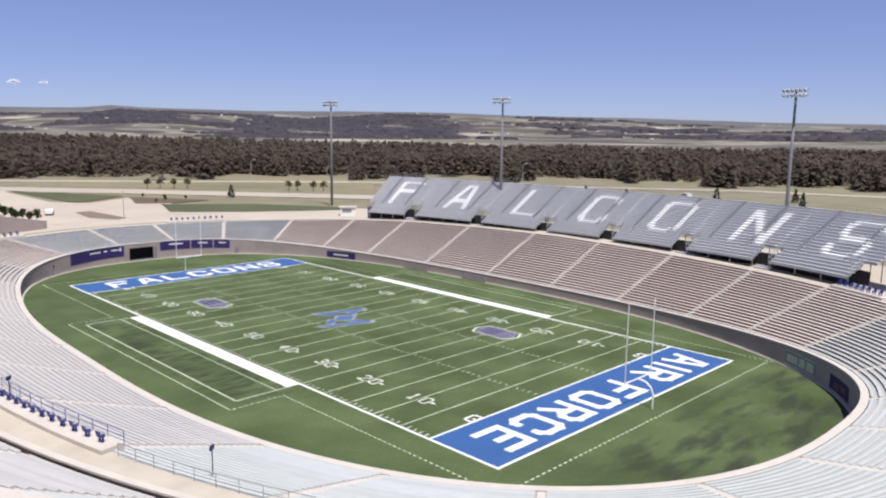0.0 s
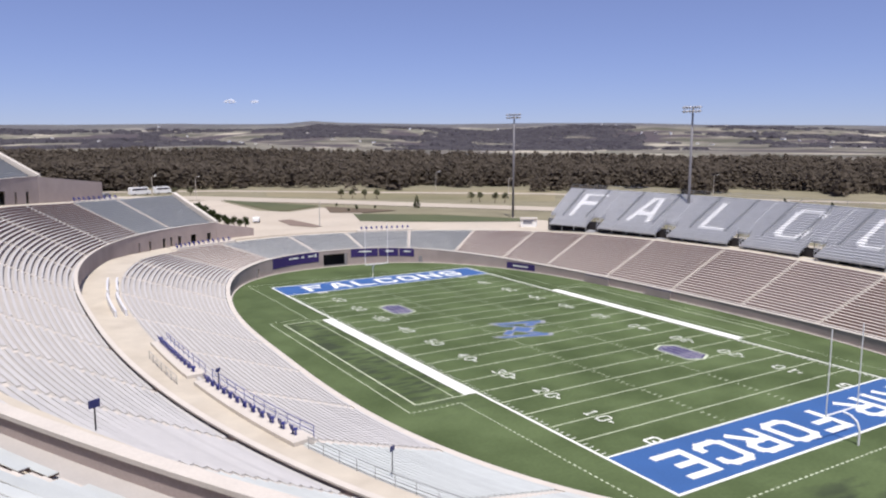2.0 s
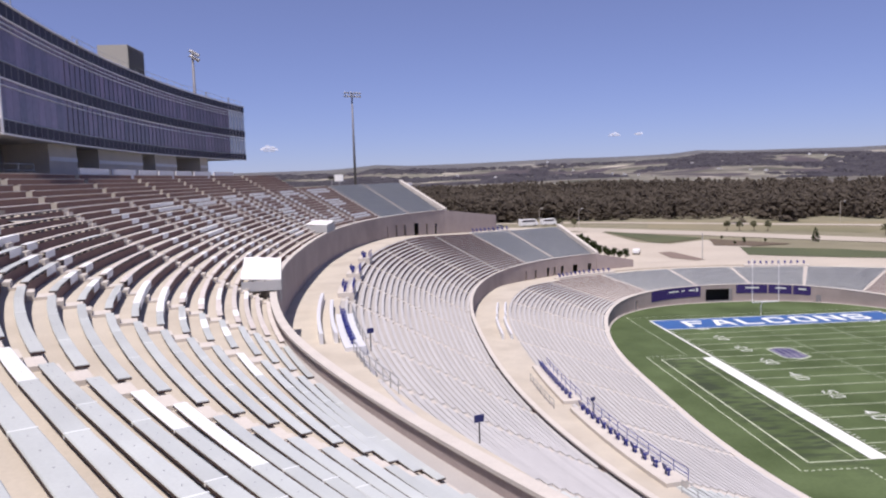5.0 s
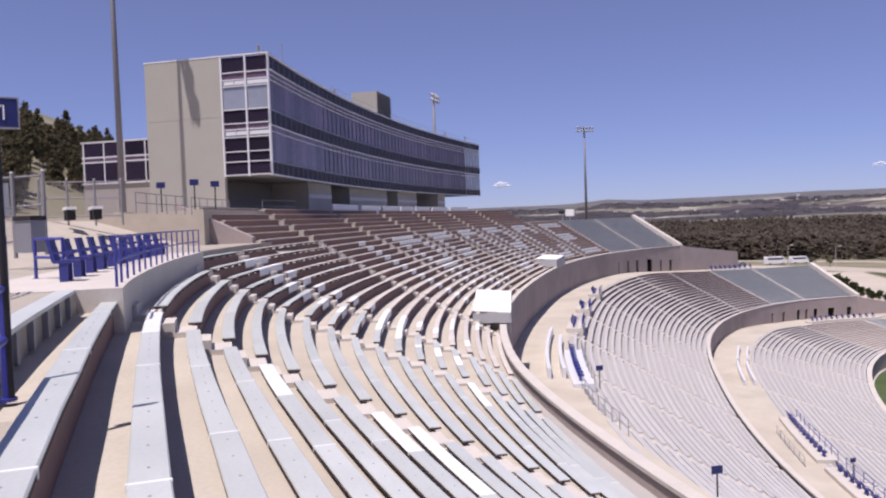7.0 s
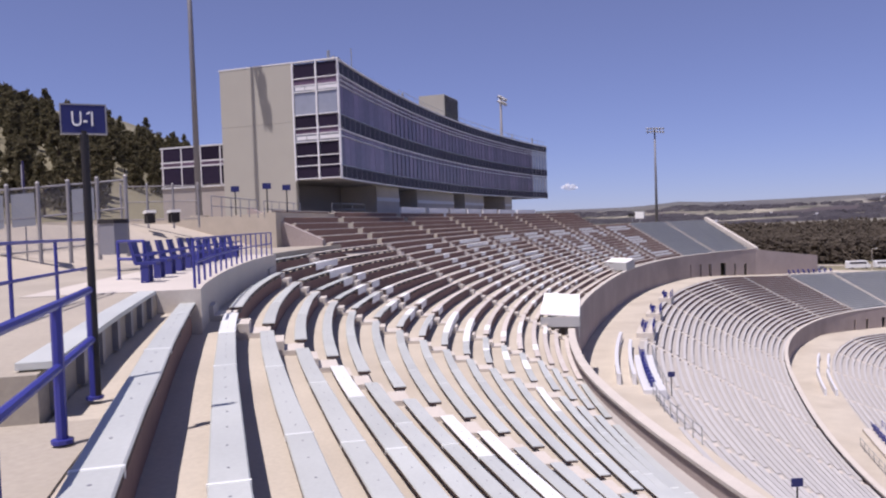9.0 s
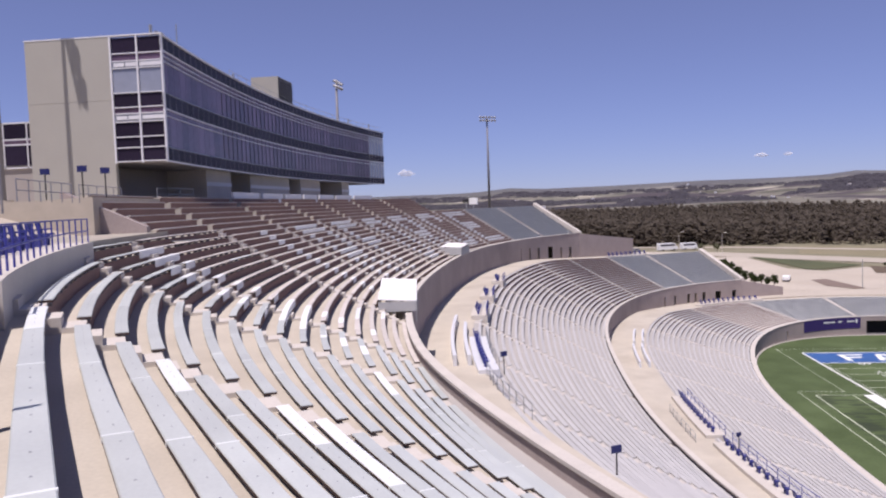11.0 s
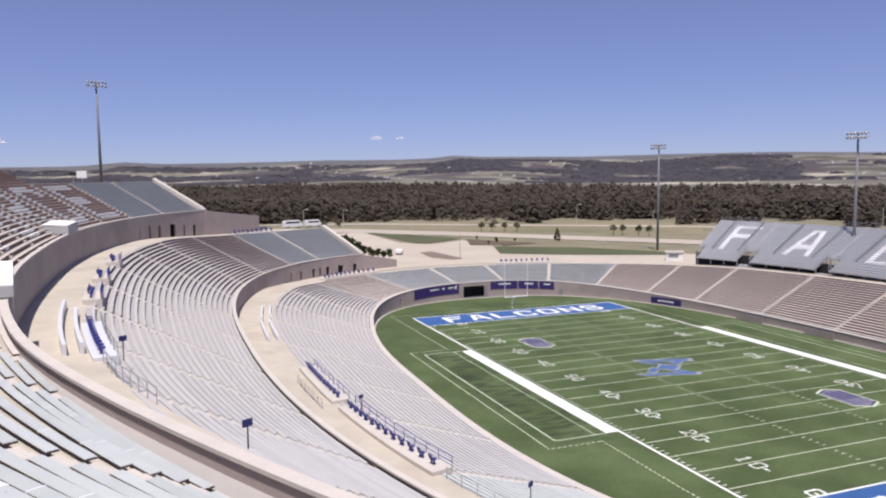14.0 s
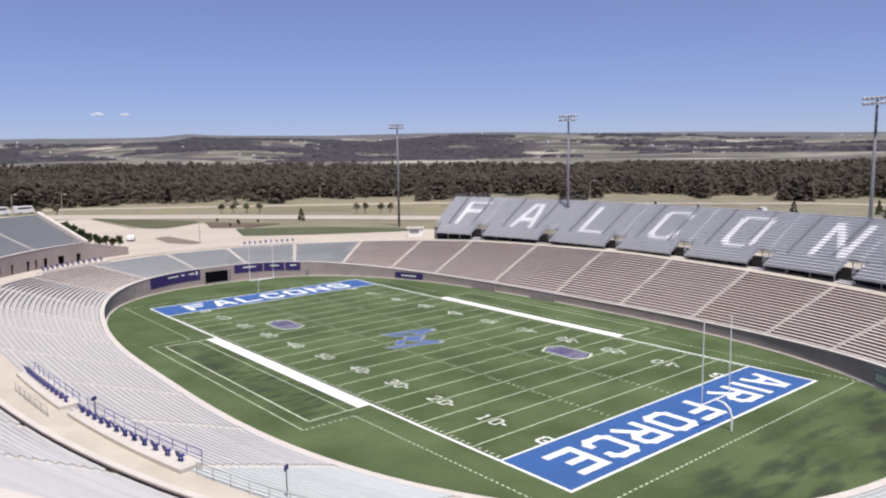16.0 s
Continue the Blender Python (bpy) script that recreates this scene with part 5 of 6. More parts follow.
# ---------- chairs and platforms ----------
def chair():
    c = empty("stadium_chair")
    tagged(c, "navy plastic fold-down stadium chair on a platform", "chair", "navy stadium chairs")
    Build().box(-0.22, 0.22, -0.24, 0.24, 0.40, 0.47).done("seat", M_BLUE_SEAT, c)
    Build().add([(0.17, -0.24, 0.42), (0.25, -0.24, 0.42), (0.36, -0.24, 0.92), (0.29, -0.24, 0.92), (0.17, 0.24, 0.42), (0.25, 0.24, 0.42), (0.36, 0.24, 0.92), (0.29, 0.24, 0.92)],
                [(0, 1, 2, 3), (7, 6, 5, 4), (0, 4, 5, 1), (1, 5, 6, 2), (2, 6, 7, 3), (3, 7, 4, 0)]).done("backrest", M_BLUE_SEAT, c)
    for y in (-0.22, 0.18):
        Build().box(-0.05, 0.12, y, y + 0.04, 0.0, 0.42).done("leg", M_BLUE_SEAT, c)
        Build().box(-0.16, 0.26, y, y + 0.05, 0.60, 0.65).done("armrest", M_BLUE_SEAT, c)
    return c


CHAIR = chair()
_first = [True]


def chair_row(deg0, deg1, d, z, count):
    for i in range(count):
        g = deg0 + (deg1 - deg0) * (i + 0.5) / count
        m = pose(*at(g, d(g) if callable(d) else d), z(g) if callable(z) else z, 0, 0, outward(g))
        if _first[0]:
            CHAIR.matrix_world = m
            _first[0] = False
        else:
            copy_thing(CHAIR, m)


def platform(deg0, deg1, d0, d1, z, h, m, label):
    low = (lambda g: z(g) - h) if callable(z) else z - h
    return tagged(sweep(Build(), arc(deg0, deg1, d0(deg0) if callable(d0) else d0, 1.5), [(d0, low), (d1, low), (d1, z), (d0, z)]).done("platform", m), label, "platform")


def railing(deg0, deg1, d, z, m, label, step=1.9, h=1.0, rails=(0.5, 1.0)):
    """A pipe railing along the oval; its distance and foot may change with the bearing."""
    dd = d if callable(d) else (lambda g: d)
    zz = z if callable(z) else (lambda g: z)
    degs = arc(deg0, deg1, dd(deg0), step)
    foot = lambda g, up=0.0: (*at(g, dd(g) + (0.12 if callable(d) else 0.0)), zz(g) + up)
    t = empty("railing", foot(degs[0]))
    tagged(t, label, "railing", "pipe railings")
    inv = t.matrix_world.inverted()
    for r in rails:
        o = Build().path([foot(g, r * h) for g in degs], 0.028, 6).done("rail", m, t)
        o.matrix_parent_inverse = inv
    for g in degs:
        o = Build().tube(foot(g, -0.02), foot(g, h), 0.028, n=6).done("post", m, t)
        o.matrix_parent_inverse = inv


lowz = lambda g: top_z(g) + 0.35
for a, b, n in ((189.0, 206.5, 11), (209.5, 226.0, 12), (256.5, 266.0, 8)):
    platform(a - 0.4, b + 0.4, 15.4, 17.3, lowz, 0.9, M_COPE, "white concrete platform for chairs above the lower stand")
    chair_row(a, b, 16.3, lowz, n)
    railing(a - 0.4, b + 0.4, 15.45, lowz, M_BLUE_RAIL, "slim blue pipe railing in front of the chairs", h=0.9)
railing(227.2, 238.5, 16.7, top_z, M_STEEL, "grey pipe railing along the lower walkway")
railing(239.5, 255.5, 16.7, top_z, M_STEEL, "grey pipe railing along the lower walkway")
railing(267.5, 282.0, 16.7, top_z, M_STEEL, "grey pipe railing along the lower walkway")
railing(196.0, 208.0, 18.6, top_z, M_STEEL, "grey pipe railing beside the ramp", h=0.9)
for a, b, n, d, z in ((75.6, 82.2, 10, 17.6, lambda g: top_z(g) + 0.4), (101.6, 110.5, 12, 17.6, lambda g: top_z(g) + 0.4), (106.9, 111.8, 9, 40.3, lambda g: zc2(g) + 0.25), (298.3, 303.0, 8, 17.6, lambda g: top_z(g) + 0.4)):
    platform(a - 0.3, b + 0.3, d - 0.8, d + 0.8, z, 0.7, M_COPE, "white concrete platform for chairs behind the top row")
    chair_row(a, b, d, z, n)
# middle walkway: chairs, ramp walls and blue rails
platform(210.2, 221.6, 38.3, 39.9, ZC2 + 0.3, 0.9, M_FRAME, "white concrete platform for chairs above the middle stand")
chair_row(210.6, 221.2, 39.2, ZC2 + 0.3, 11)
railing(210.2, 221.6, 38.35, ZC2 + 0.3, M_STEEL, "pale pipe railing in front of the chairs", h=0.9)
railing(222.0, 229.5, walk2_in, ZC2, M_STEEL, "grey pipe railing along the middle walkway", step=1.5)
for a, b in ((152.5, 156.5), (172.5, 178.0), (191.5, 198.5)):
    platform(a, b, 38.2, 40.0, ZC2 + 0.5, 1.1, M_COPE, "pale concrete stair landing on the middle walkway")
    railing(a, b, 38.3, ZC2 + 0.5, M_BLUE_RAIL, "blue pipe railing round a stair landing", step=0.9, rails=(0.33, 0.66, 1.0))
    chair_row(a + 0.5, b - 0.5, 39.2, ZC2 + 0.5, 4)
for a, b, d, zc in ((200.0, 219.3, 41.3, ZC2), (205.0, 219.3, 40.15, ZC2), (150.5, 166.0, 18.5, 7.6), (150.5, 166.0, 17.2, 7.6), (138.0, 148.5, 18.3, 7.6), (138.0, 148.5, 16.9, 7.6)):
    tagged(sweep(Build(), arc(a, b, d, 1.5), [(d, zc - 0.1), (d + 0.3, zc - 0.1), (d + 0.3, zc + 0.85), (d, zc + 0.85)]).done("ramp_wall", M_FRAME), "low white concrete ramp wall on the walkway", "wall", kind="structure")


# ---------- section signs on posts ----------
def post_sign(x, y, z, face, h=2.4, m=M_SIGN, w=0.52, sh=0.36):
    t = empty("section_sign", (x, y, z), face)
    tagged(t, "small navy section sign on a dark steel post", "sign", "section signs")
    Build().tube((0, 0, -0.1), (0, 0, h - sh), 0.04, n=8).done("post", M_POST, t)
    Build().box(-0.03, 0.03, -w / 2, w / 2, h - sh, h).done("board", m, t)
    Build().box(-0.036, -0.031, -w * 0.2, w * 0.2, h - sh * 0.68, h - sh * 0.35).done("lettering_bar", M_LINE, t)


post_sign(*at(234.6, 37.4), ZC2, -65, h=1.3)
post_sign(-51.9, -52.8, 7.75, -60, h=2.0)
post_sign(*at(222.2, 38.1), ZC2 + 0.2, -60, h=1.6)
post_sign(*at(211.2, 15.6), 7.9, -60, h=1.7)
post_sign(*at(267.0, 16.4), 7.7, -70)
board("wall_sign", 240.45, 241.15, D4 - 0.8, 22.35, 23.1, M_NAVY_BANNER, "small purple sign on the upper wall", "sign", [(0.15, 0.85, 0.55, 0.7), (0.2, 0.7, 0.25, 0.4)], M_LOGO_GREY)
# low white walls of the boxes in front of the press box
for k in range(7):
    g = 146.0 + k * 9.0
    w = sweep(Build(), arc(g, g + 7.6, 62.4, 1.6), [(62.3, 31.6), (62.5, 31.6), (62.5, 33.25), (62.3, 33.25)]).done("box_wall", M_FRAME)
    tagged(w, "low white wall of a seating box below the press box", "wall", "seating box walls")


# ---------- white letters in the upper stand ----------
def upper_letter(ch, g_lo, g_hi):
    """A letter of white seats in one block; read from the field, so it runs towards larger bearings' opposite."""
    t = empty("seat_letter")
    tagged(t, "white painted seats forming a block letter in the upper stand", "seat letter", "white seat letters")
    per = (g_hi - g_lo) / length_of(g_lo, g_hi, 52)
    mid, wide = (g_lo + g_hi) / 2, min(8.0, 0.62 * length_of(g_lo, g_hi, 52))
    for i in range(3, 17):
        v = (i - 3.5) / 12.5 * 6
        d = UP_D0 + i * UP_P
        for x0, x1 in spans(ch, v, 1.0):
            a = mid - (x0 / 4 - 0.5) * wide * per
            b = mid - (x1 / 4 - 0.5) * wide * per
            z = up_row(i, 0) + 0.07
            sweep(Build(), arc(min(a, b), max(a, b), 52, 1.5), [(d - 0.10, z - 0.36), (d - 0.095, z - 0.36), (d - 0.095, z + 0.004), (d + 0.215, z + 0.004), (d + 0.215, z + 0.010), (d - 0.10, z + 0.010)], off=lambda g, k=i: up_off(k, g)).done("white_seat", M_WHITE, t)


for ch, k in zip("ECROFRI", (2, 3, 4, 5, 6, 7, 8)):
    upper_letter(ch, UP_AISLES[k], UP_AISLES[k + 1])
upper_letter("A", 226.8, 234.2)


# ---------- by the camera: the top landing, its rails and the chairs ----------
TOPZ = 30.33


def top_edge(g):
    """Front edge of the top walkway behind the last row."""
    return 58.62 + 0.75 * max(0.0, up_off(17, g))


def platform_edge(g):
    return 57.62 + up_off(17, g)


tagged(sweep(Build(), arc(226.5, 244.1, 59, 1.5), [(top_edge, 28.6), (64, 28.6), (64, TOPZ), (top_edge, TOPZ)]).done("floor_top_walkway", M_LANDING), "beige concrete walkway behind the top row", "walkway", kind="structure")
tagged(sweep(Build(), arc(244.1, 252.0, 59, 1.5), [(58.2, 29.2), (64, 29.2), (64, 29.93), (58.2, 29.93)]).done("floor_landing", M_LANDING), "beige concrete landing at the head of the aisle", "landing", kind="structure")
tagged(sweep(Build(), arc(228.0, 262.0, 66, 2.5), [(63.9, 29.0), (63.9, TOPZ - 0.02), (69.5, 32.0), (100, 32.3), (100, 29.0)]).done("pavement_top", M_PLAZA), "pale concrete forecourt on the hill", "pavement", kind="structure")
tagged(sweep(Build(), arc(131.0, 228.0, 66, 3), [(62.9, 28.5), (62.9, 32.5), (66, 32.36), (100, 32.4), (100, 28.5)]).done("pavement_press_box", M_PLAZA), "pale concrete pavement before the press box", "pavement", kind="structure")
# back bench on the edge of the walkway, with its brackets
bb = empty("back_bench", (*at(242, 59.0), TOPZ))
tagged(bb, "aluminium bench along the top wall on dark brackets", "bench")
inv = bb.matrix_world.inverted()
sweep(Build(), arc(241.55, 244.05, 59, 1.2), [(-0.10, TOPZ + 0.02), (0.20, TOPZ + 0.02), (0.20, TOPZ + 0.08), (-0.10, TOPZ + 0.08)], off=top_edge).done("seat", M_ALU, bb).matrix_parent_inverse = inv
for g in arc(241.7, 243.95, 59, 1.1):
    h = 0.03
    o = sweep(Build(), [g - h, g + h], [(-0.08, 29.95), (0.02, 29.95), (0.02, TOPZ + 0.018), (-0.08, TOPZ + 0.018)], off=top_edge).done("bracket", M_MULL, bb)
    o.matrix_parent_inverse = inv
platform(233.9, 241.3, platform_edge, 61.6, TOPZ + 0.02, 0.95, M_COPE, "white-topped concrete platform for chairs at the top row")
chair_row(234.3, 240.6, lambda g: platform_edge(g) + 1.35, TOPZ + 0.02, 11)
railing(234.0, 241.2, platform_edge, TOPZ + 0.02, M_BLUE_RAIL, "blue pipe railing in front of the top chairs", step=1.25, h=0.95)
railing(241.3, 243.9, 60.3, TOPZ, M_BLUE_RAIL, "blue pipe railing along the top walkway", step=2.1, h=1.05)
railing(243.7, 248.5, 60.3, 29.93, M_BLUE_RAIL, "blue pipe railing along the landing", step=2.1, h=1.3)


def straight_rail(points, m, label, h=1.0, rails=(0.55, 1.0), r=0.035):
    t = empty("handrail", points[0])
    tagged(t, label, "railing", "handrails")
    inv = t.matrix_world.inverted()
    for k in rails:
        o = Build().path([(x, y, z + h * k) for x, y, z in points], r, 8).done("rail", m, t)
        o.matrix_parent_inverse = inv
    for x, y, z in points:
        o = Build().tube((x, y, z), (x, y, z + h), r * 1.15, n=8).tube((x, y, z), (x, y, z + 0.03), r * 2.2, n=10).done("post", m, t)
        o.matrix_parent_inverse = inv


straight_rail([(-80.65, -93.04, 29.95), (-79.77, -94.27, 29.95), (-78.8, -95.65, 29.95), (-77.8, -97.6, 29.95)], M_BLUE_RAIL, "blue pipe handrail beside the aisle")
straight_rail([(-105.9, -39.4, 32.4), (-105.4, -36.4, 32.4), (-105.6, -33.4, 32.4)], M_STEEL, "pale pipe railing under the press box corner", h=1.1)
straight_rail([(-87.6, -84.2, TOPZ), (-88.9, -83.6, TOPZ)], M_BLUE_RAIL, "short blue pipe railing with a small plate", h=0.95)

# the section sign by the aisle
us = empty("section_sign", (-80.63, -93.03, 29.95), 45)
tagged(us, "navy sign reading U-1 in white on a dark post", "sign", "section signs")
Build().tube((0, 0, 0), (0, 0, 2.44), 0.036, n=10).done("post", M_POST, us)
Build().box(-0.180, 0.180, -0.025, 0.025, 2.42, 2.67).done("board", M_SIGN, us, "navy board")
Build().box(-0.180, 0.180, -0.029, 0.029, 2.408, 2.420).box(-0.180, 0.180, -0.029, 0.029, 2.670, 2.682).box(-0.192, -0.180, -0.029, 0.029, 2.408, 2.682).box(0.180, 0.192, -0.029, 0.029, 2.408, 2.682).done("border", M_MULL, us)
tc = bpy.data.curves.new("letters", "FONT")
tc.body = "U-1"
tc.size = 0.19
tc.align_x = "CENTER"
tc.extrude = 0.002
to = new("letters", tc)
to.data.materials.append(M_WHITE)
to.parent = us
Build().add([(0.026, -0.031, 2.582), (0.056, -0.031, 2.598), (0.056, -0.031, 2.616), (0.026, -0.031, 2.597), (0.026, -0.034, 2.582), (0.056, -0.034, 2.598), (0.056, -0.034, 2.616), (0.026, -0.034, 2.597)],
            [(0, 1, 2, 3), (7, 6, 5, 4), (0, 4, 5, 1), (1, 5, 6, 2), (2, 6, 7, 3), (3, 7, 4, 0)]).done("numeral_flag", M_WHITE, us)
to.matrix_basis = pose(0, -0.031, 2.482, 90, 0, 0) @ Matrix.Diagonal((0.72, 1.0, 1.0, 1.0))


# small plate and posts with signs beside the forecourt
for x, y in ((-103.9, -56.6), (-100.8, -57.8), (-100.9, -55.3)):
    post_sign(x, y, 32.0, -65, h=2.3)
for a, b in ((228.6, 232.2), (224.0, 228.0)):
    railing(a, b, 63.6, 32.2, M_MULL, "dark pipe railing on the forecourt edge", step=1.6, h=1.0)


# ---------- fence and gates ----------
def fence(name, pts, high, label, solid=(), gap=0.09):
    """Posts, rails and a woven wire mesh between points on the ground; some bays are closed with sheet."""
    f = empty(name, pts[0])
    tagged(f, label, "fence", "wire fences")
    inv = f.matrix_world.inverted()

    def keep(o):
        o.matrix_parent_inverse = inv

    for k, (x, y, z) in enumerate(pts):
        keep(Build().tube((x, y, z - 0.4), (x, y, z + high + 0.08), 0.06, n=8).tube((x, y, z + high + 0.08), (x, y, z + high + 0.14), 0.075, 0.03, n=8).done("post", M_WIRE, f))
    for k, (p, q) in enumerate(zip(pts, pts[1:])):
        p, q = Vector(p), Vector(q)
        for h in (0.12, high * 0.55, high - 0.04):
            keep(Build().tube(p + Vector((0, 0, h)), q + Vector((0, 0, h)), 0.03, n=6).done("rail", M_WIRE, f))
        span = (q - p).length
        if k in solid:
            t = (q - p).normalized()
            n = Vector((-t.y, t.x, 0)) * 0.02
            a, b, up0, up1 = p + t * 0.1, q - t * 0.1, Vector((0, 0, 0.9)), Vector((0, 0, high - 0.2))
            v = [a - n + up0, b - n + up0, b + n + up0, a + n + up0, a - n + up1, b - n + up1, b + n + up1, a + n + up1]
            keep(Build().add([tuple(w) for w in v], [(3, 2, 1, 0), (4, 5, 6, 7), (0, 1, 5, 4), (1, 2, 6, 5), (2, 3, 7, 6), (3, 0, 4, 7)]).done("sheet_panel", M_STEEL, f))
        m = Build()
        steps = int((span + high) / gap)
        for j in range(1, steps):
            s = j * gap
            for flip in (False, True):
                # one diagonal wire clipped to the bay
                u0, h0 = (min(s, span), max(0.0, s - span))
                u1, h1 = (max(0.0, s - high), min(s, high))
                if flip:
                    u0, u1 = span - u0, span - u1
                a, b = p.lerp(q, u0 / span) + Vector((0, 0, h0)), p.lerp(q, u1 / span) + Vector((0, 0, h1))
                if (a - b).length > 0.05:
                    m.tube(a, b, 0.006, n=3)
        keep(m.done("wire_mesh", M_WIRE, f))


def polar(az, r, z):
    return (-75.3 - math.sin(radians(az)) * r, -98.5 + math.cos(radians(az)) * r, z)


fence("gate_fence", [polar(52.5 - 1.8 * i, 26.5, 30.72 + 0.07 * i) for i in range(7)], 2.1, "grey wire fence with sheet panels on the forecourt", (1, 2, 4))
fence("boundary_fence", [polar(42.0 - 1.7 * i, 45.0, 32.1) for i in range(4)], 2.0, "low grey wire fence at the foot of the hill", gap=0.14)
nb = empty("notice_board", polar(47.9, 26.9, 30.8), -42)
tagged(nb, "white notice board on a dark frame above the fence", "sign")
Build().box(-0.40, 0.40, -0.03, 0.03, 2.1, 3.0).done("frame", M_LOGO_NAVY, nb)
Build().box(-0.28, 0.28, -0.05, -0.03, 2.2, 2.9).done("face", M_WHITE, nb)
for px in (-0.36, 0.36):
    Build().box(px - 0.04, px + 0.04, -0.02, 0.02, -0.3, 2.1).done("leg", M_MULL, nb)
for k, z in enumerate((2.35, 2.52, 2.7)):
    Build().box(-0.2, 0.2 - 0.08 * k, -0.056, -0.051, z, z + 0.06).done("lettering_bar", M_MULL, nb)
bn = empty("litter_bin", polar(42.6, 25.5, 30.85))
tagged(bn, "dark square litter bin beside the fence", "litter bin")
Build().box(-0.28, 0.28, -0.28, 0.28, 0.0, 0.95).done("body", M_MULL, bn)
Build().box(-0.31, 0.31, -0.31, 0.31, 0.95, 1.08).done("lid", M_DARK, bn)
for az in (40.2, 38.6):
    cb = empty("concrete_bench", polar(az, 43.0, 32.2), -45)
    tagged(cb, "white concrete bench at the foot of the hill", "bench", "concrete benches")
    Build().box(-0.95, 0.95, -0.25, 0.25, 0.32, 0.46).done("seat", M_WHITE, cb)
    for px in (-0.65, 0.65):
        Build().box(px - 0.22, px + 0.22, -0.2, 0.2, -0.2, 0.32).done("leg", M_DARK, cb)


# ---------- plaza, roads and lawns beyond the north end ----------
GZ = 6.2


def sheet(name, pts, z, m, label, category, kind=""):
    return tagged(mesh_ob(name, [(x, y, z) for x, y in pts], [tuple(range(len(pts)))], m), label, category, kind=kind or "structure")


def ccw(pts):
    s = sum(a[0] * b[1] - b[0] * a[1] for a, b in zip(pts, pts[1:] + pts[:1]))
    return pts if s > 0 else pts[::-1]


tagged(sweep(Build(), arc(-62, 108, 30, 3.0), [(18.5, GZ - 0.6), (52, GZ - 0.6), (52, GZ + 0.10), (18.5, GZ + 0.10)]).done("pavement_plaza", M_PLAZA), "pale concrete plaza round the north end", "pavement", kind="structure")
sheet("pavement_north", ccw([(-40, 100), (24, 104), (34, 135), (30, 160), (14, 150), (6, 160), (6, 212), (-12, 214), (-60, 150)]), GZ + 0.14, M_PLAZA, "pale concrete forecourt with drives", "pavement")
sheet("road", ccw([(-120, 300), (3.9, 239.3), (45, 193.7), (102.5, 119.4), (150, 40), (190, -60), (182, -62), (138, 36), (92, 108), (36.5, 177), (-3.4, 218), (-130, 285)]), GZ + 0.18, M_ROAD, "pale dusty road behind the stadium", "road")
sheet("road", ccw([(-150, 330), (20, 262), (140, 170), (240, 40), (280, -80), (288, -78), (247, 44), (146, 177), (24, 270), (-150, 340)]), GZ + 0.16, M_ROAD, "narrow pale road along the tree line", "road")
sheet("lawn", ccw([(29.8, 132.8), (53.1, 116.1), (68.8, 91.8), (63.9, 85.3), (41.7, 97.0), (22.2, 110.7)]), GZ + 0.20, M_LAWN, "mown green lawn strip by the plaza", "lawn")
sheet("lawn", ccw([(7.8, 212.7), (31.8, 167.3), (16.2, 155.6), (10.5, 154.3)]), GZ + 0.20, M_LAWN, "dark green lawn between the drives", "lawn")
sheet("planting_bed", ccw([(32.2, 162.8), (37.6, 153.8), (48.5, 136.4), (33.8, 133.7), (24.5, 139.6)]), GZ + 0.22, mat("brown_mulch", (0.12, 0.09, 0.06), 0.95, vary=0.25, scale=0.5, fine=3), "brown mulched bed with low shrubs", "planting bed")
sheet("parking_island", ccw([(1.3, 125.3), (5.7, 126.5), (7.1, 104.0), (3.8, 102.7), (-0.3, 110.1)]), GZ + 0.22, mat("brown_gravel", (0.20, 0.15, 0.12), 0.95, vary=0.2, scale=0.5, fine=3), "brown gravel island in the plaza", "planting bed")
sheet("meadow", ccw([(29.8, 222.2), (120.3, 137.7), (162.8, 189.1), (45.7, 270.1)]), GZ + 0.05, mat("dry_meadow", (0.23, 0.20, 0.12), 0.95, vary=0.2, scale=0.05, fine=1.5, stain=(0.13, 0.13, 0.065), stain_amount=0.6), "worn meadow before the trees", "meadow")

# end walls that step down beside the stands
for x0, y0, x1, y1, za, zb, th in ((*at(UP0, D4 + 0.2), *at(106.8, 46.0), 23.0, 20.6, 0.5), (*at(MID0, D2 + 0.2), *at(97.2, 23.0), 10.4, 8.2, 0.5)):
    t = Vector((x1 - x0, y1 - y0)).normalized()
    n = Vector((-t.y, t.x)) * th / 2
    v = []
    for (x, y, z) in ((x0, y0, za), (x1, y1, zb)):
        v += [(x - n.x, y - n.y, 5.8), (x + n.x, y + n.y, 5.8), (x + n.x, y + n.y, z), (x - n.x, y - n.y, z)]
    f = [(0, 1, 2, 3), (7, 6, 5, 4)] + [(j, 4 + j, 4 + (j + 1) % 4, (j + 1) % 4) for j in range(4)]
    tagged(mesh_ob("wall_wing", v, f, M_WALL), "sloping concrete wing wall at the end of the stand", "wall", kind="structure")
for g, rows, d0, p, fz in ((MID0, MIDR, MID_D0, MID_P, lambda i: mid_row(i, MID0)), (UP0, UPR, UP_D0, UP_P, lambda i: up_row(i, 0))):
    w = Build()
    sweep(w, [g - 0.35, g], [(d0 - 0.4, fz(0) - 0.3), (d0 + rows * p, fz(rows - 1) - 0.3), (d0 + rows * p, fz(rows - 1) + 0.75), (d0 - 0.4, fz(0) + 0.75)])
    sweep(w, [g - 0.33, g - 0.02], [(d0 - 0.4, 5.5), (d0 + rows * p, 5.5), (d0 + rows * p, fz(rows - 1) - 0.28), (d0 - 0.4, fz(0) - 0.28)])
    tagged(w.done("wall_end", M_COPE), "pale concrete end wall down the side of the stand", "wall", kind="structure")


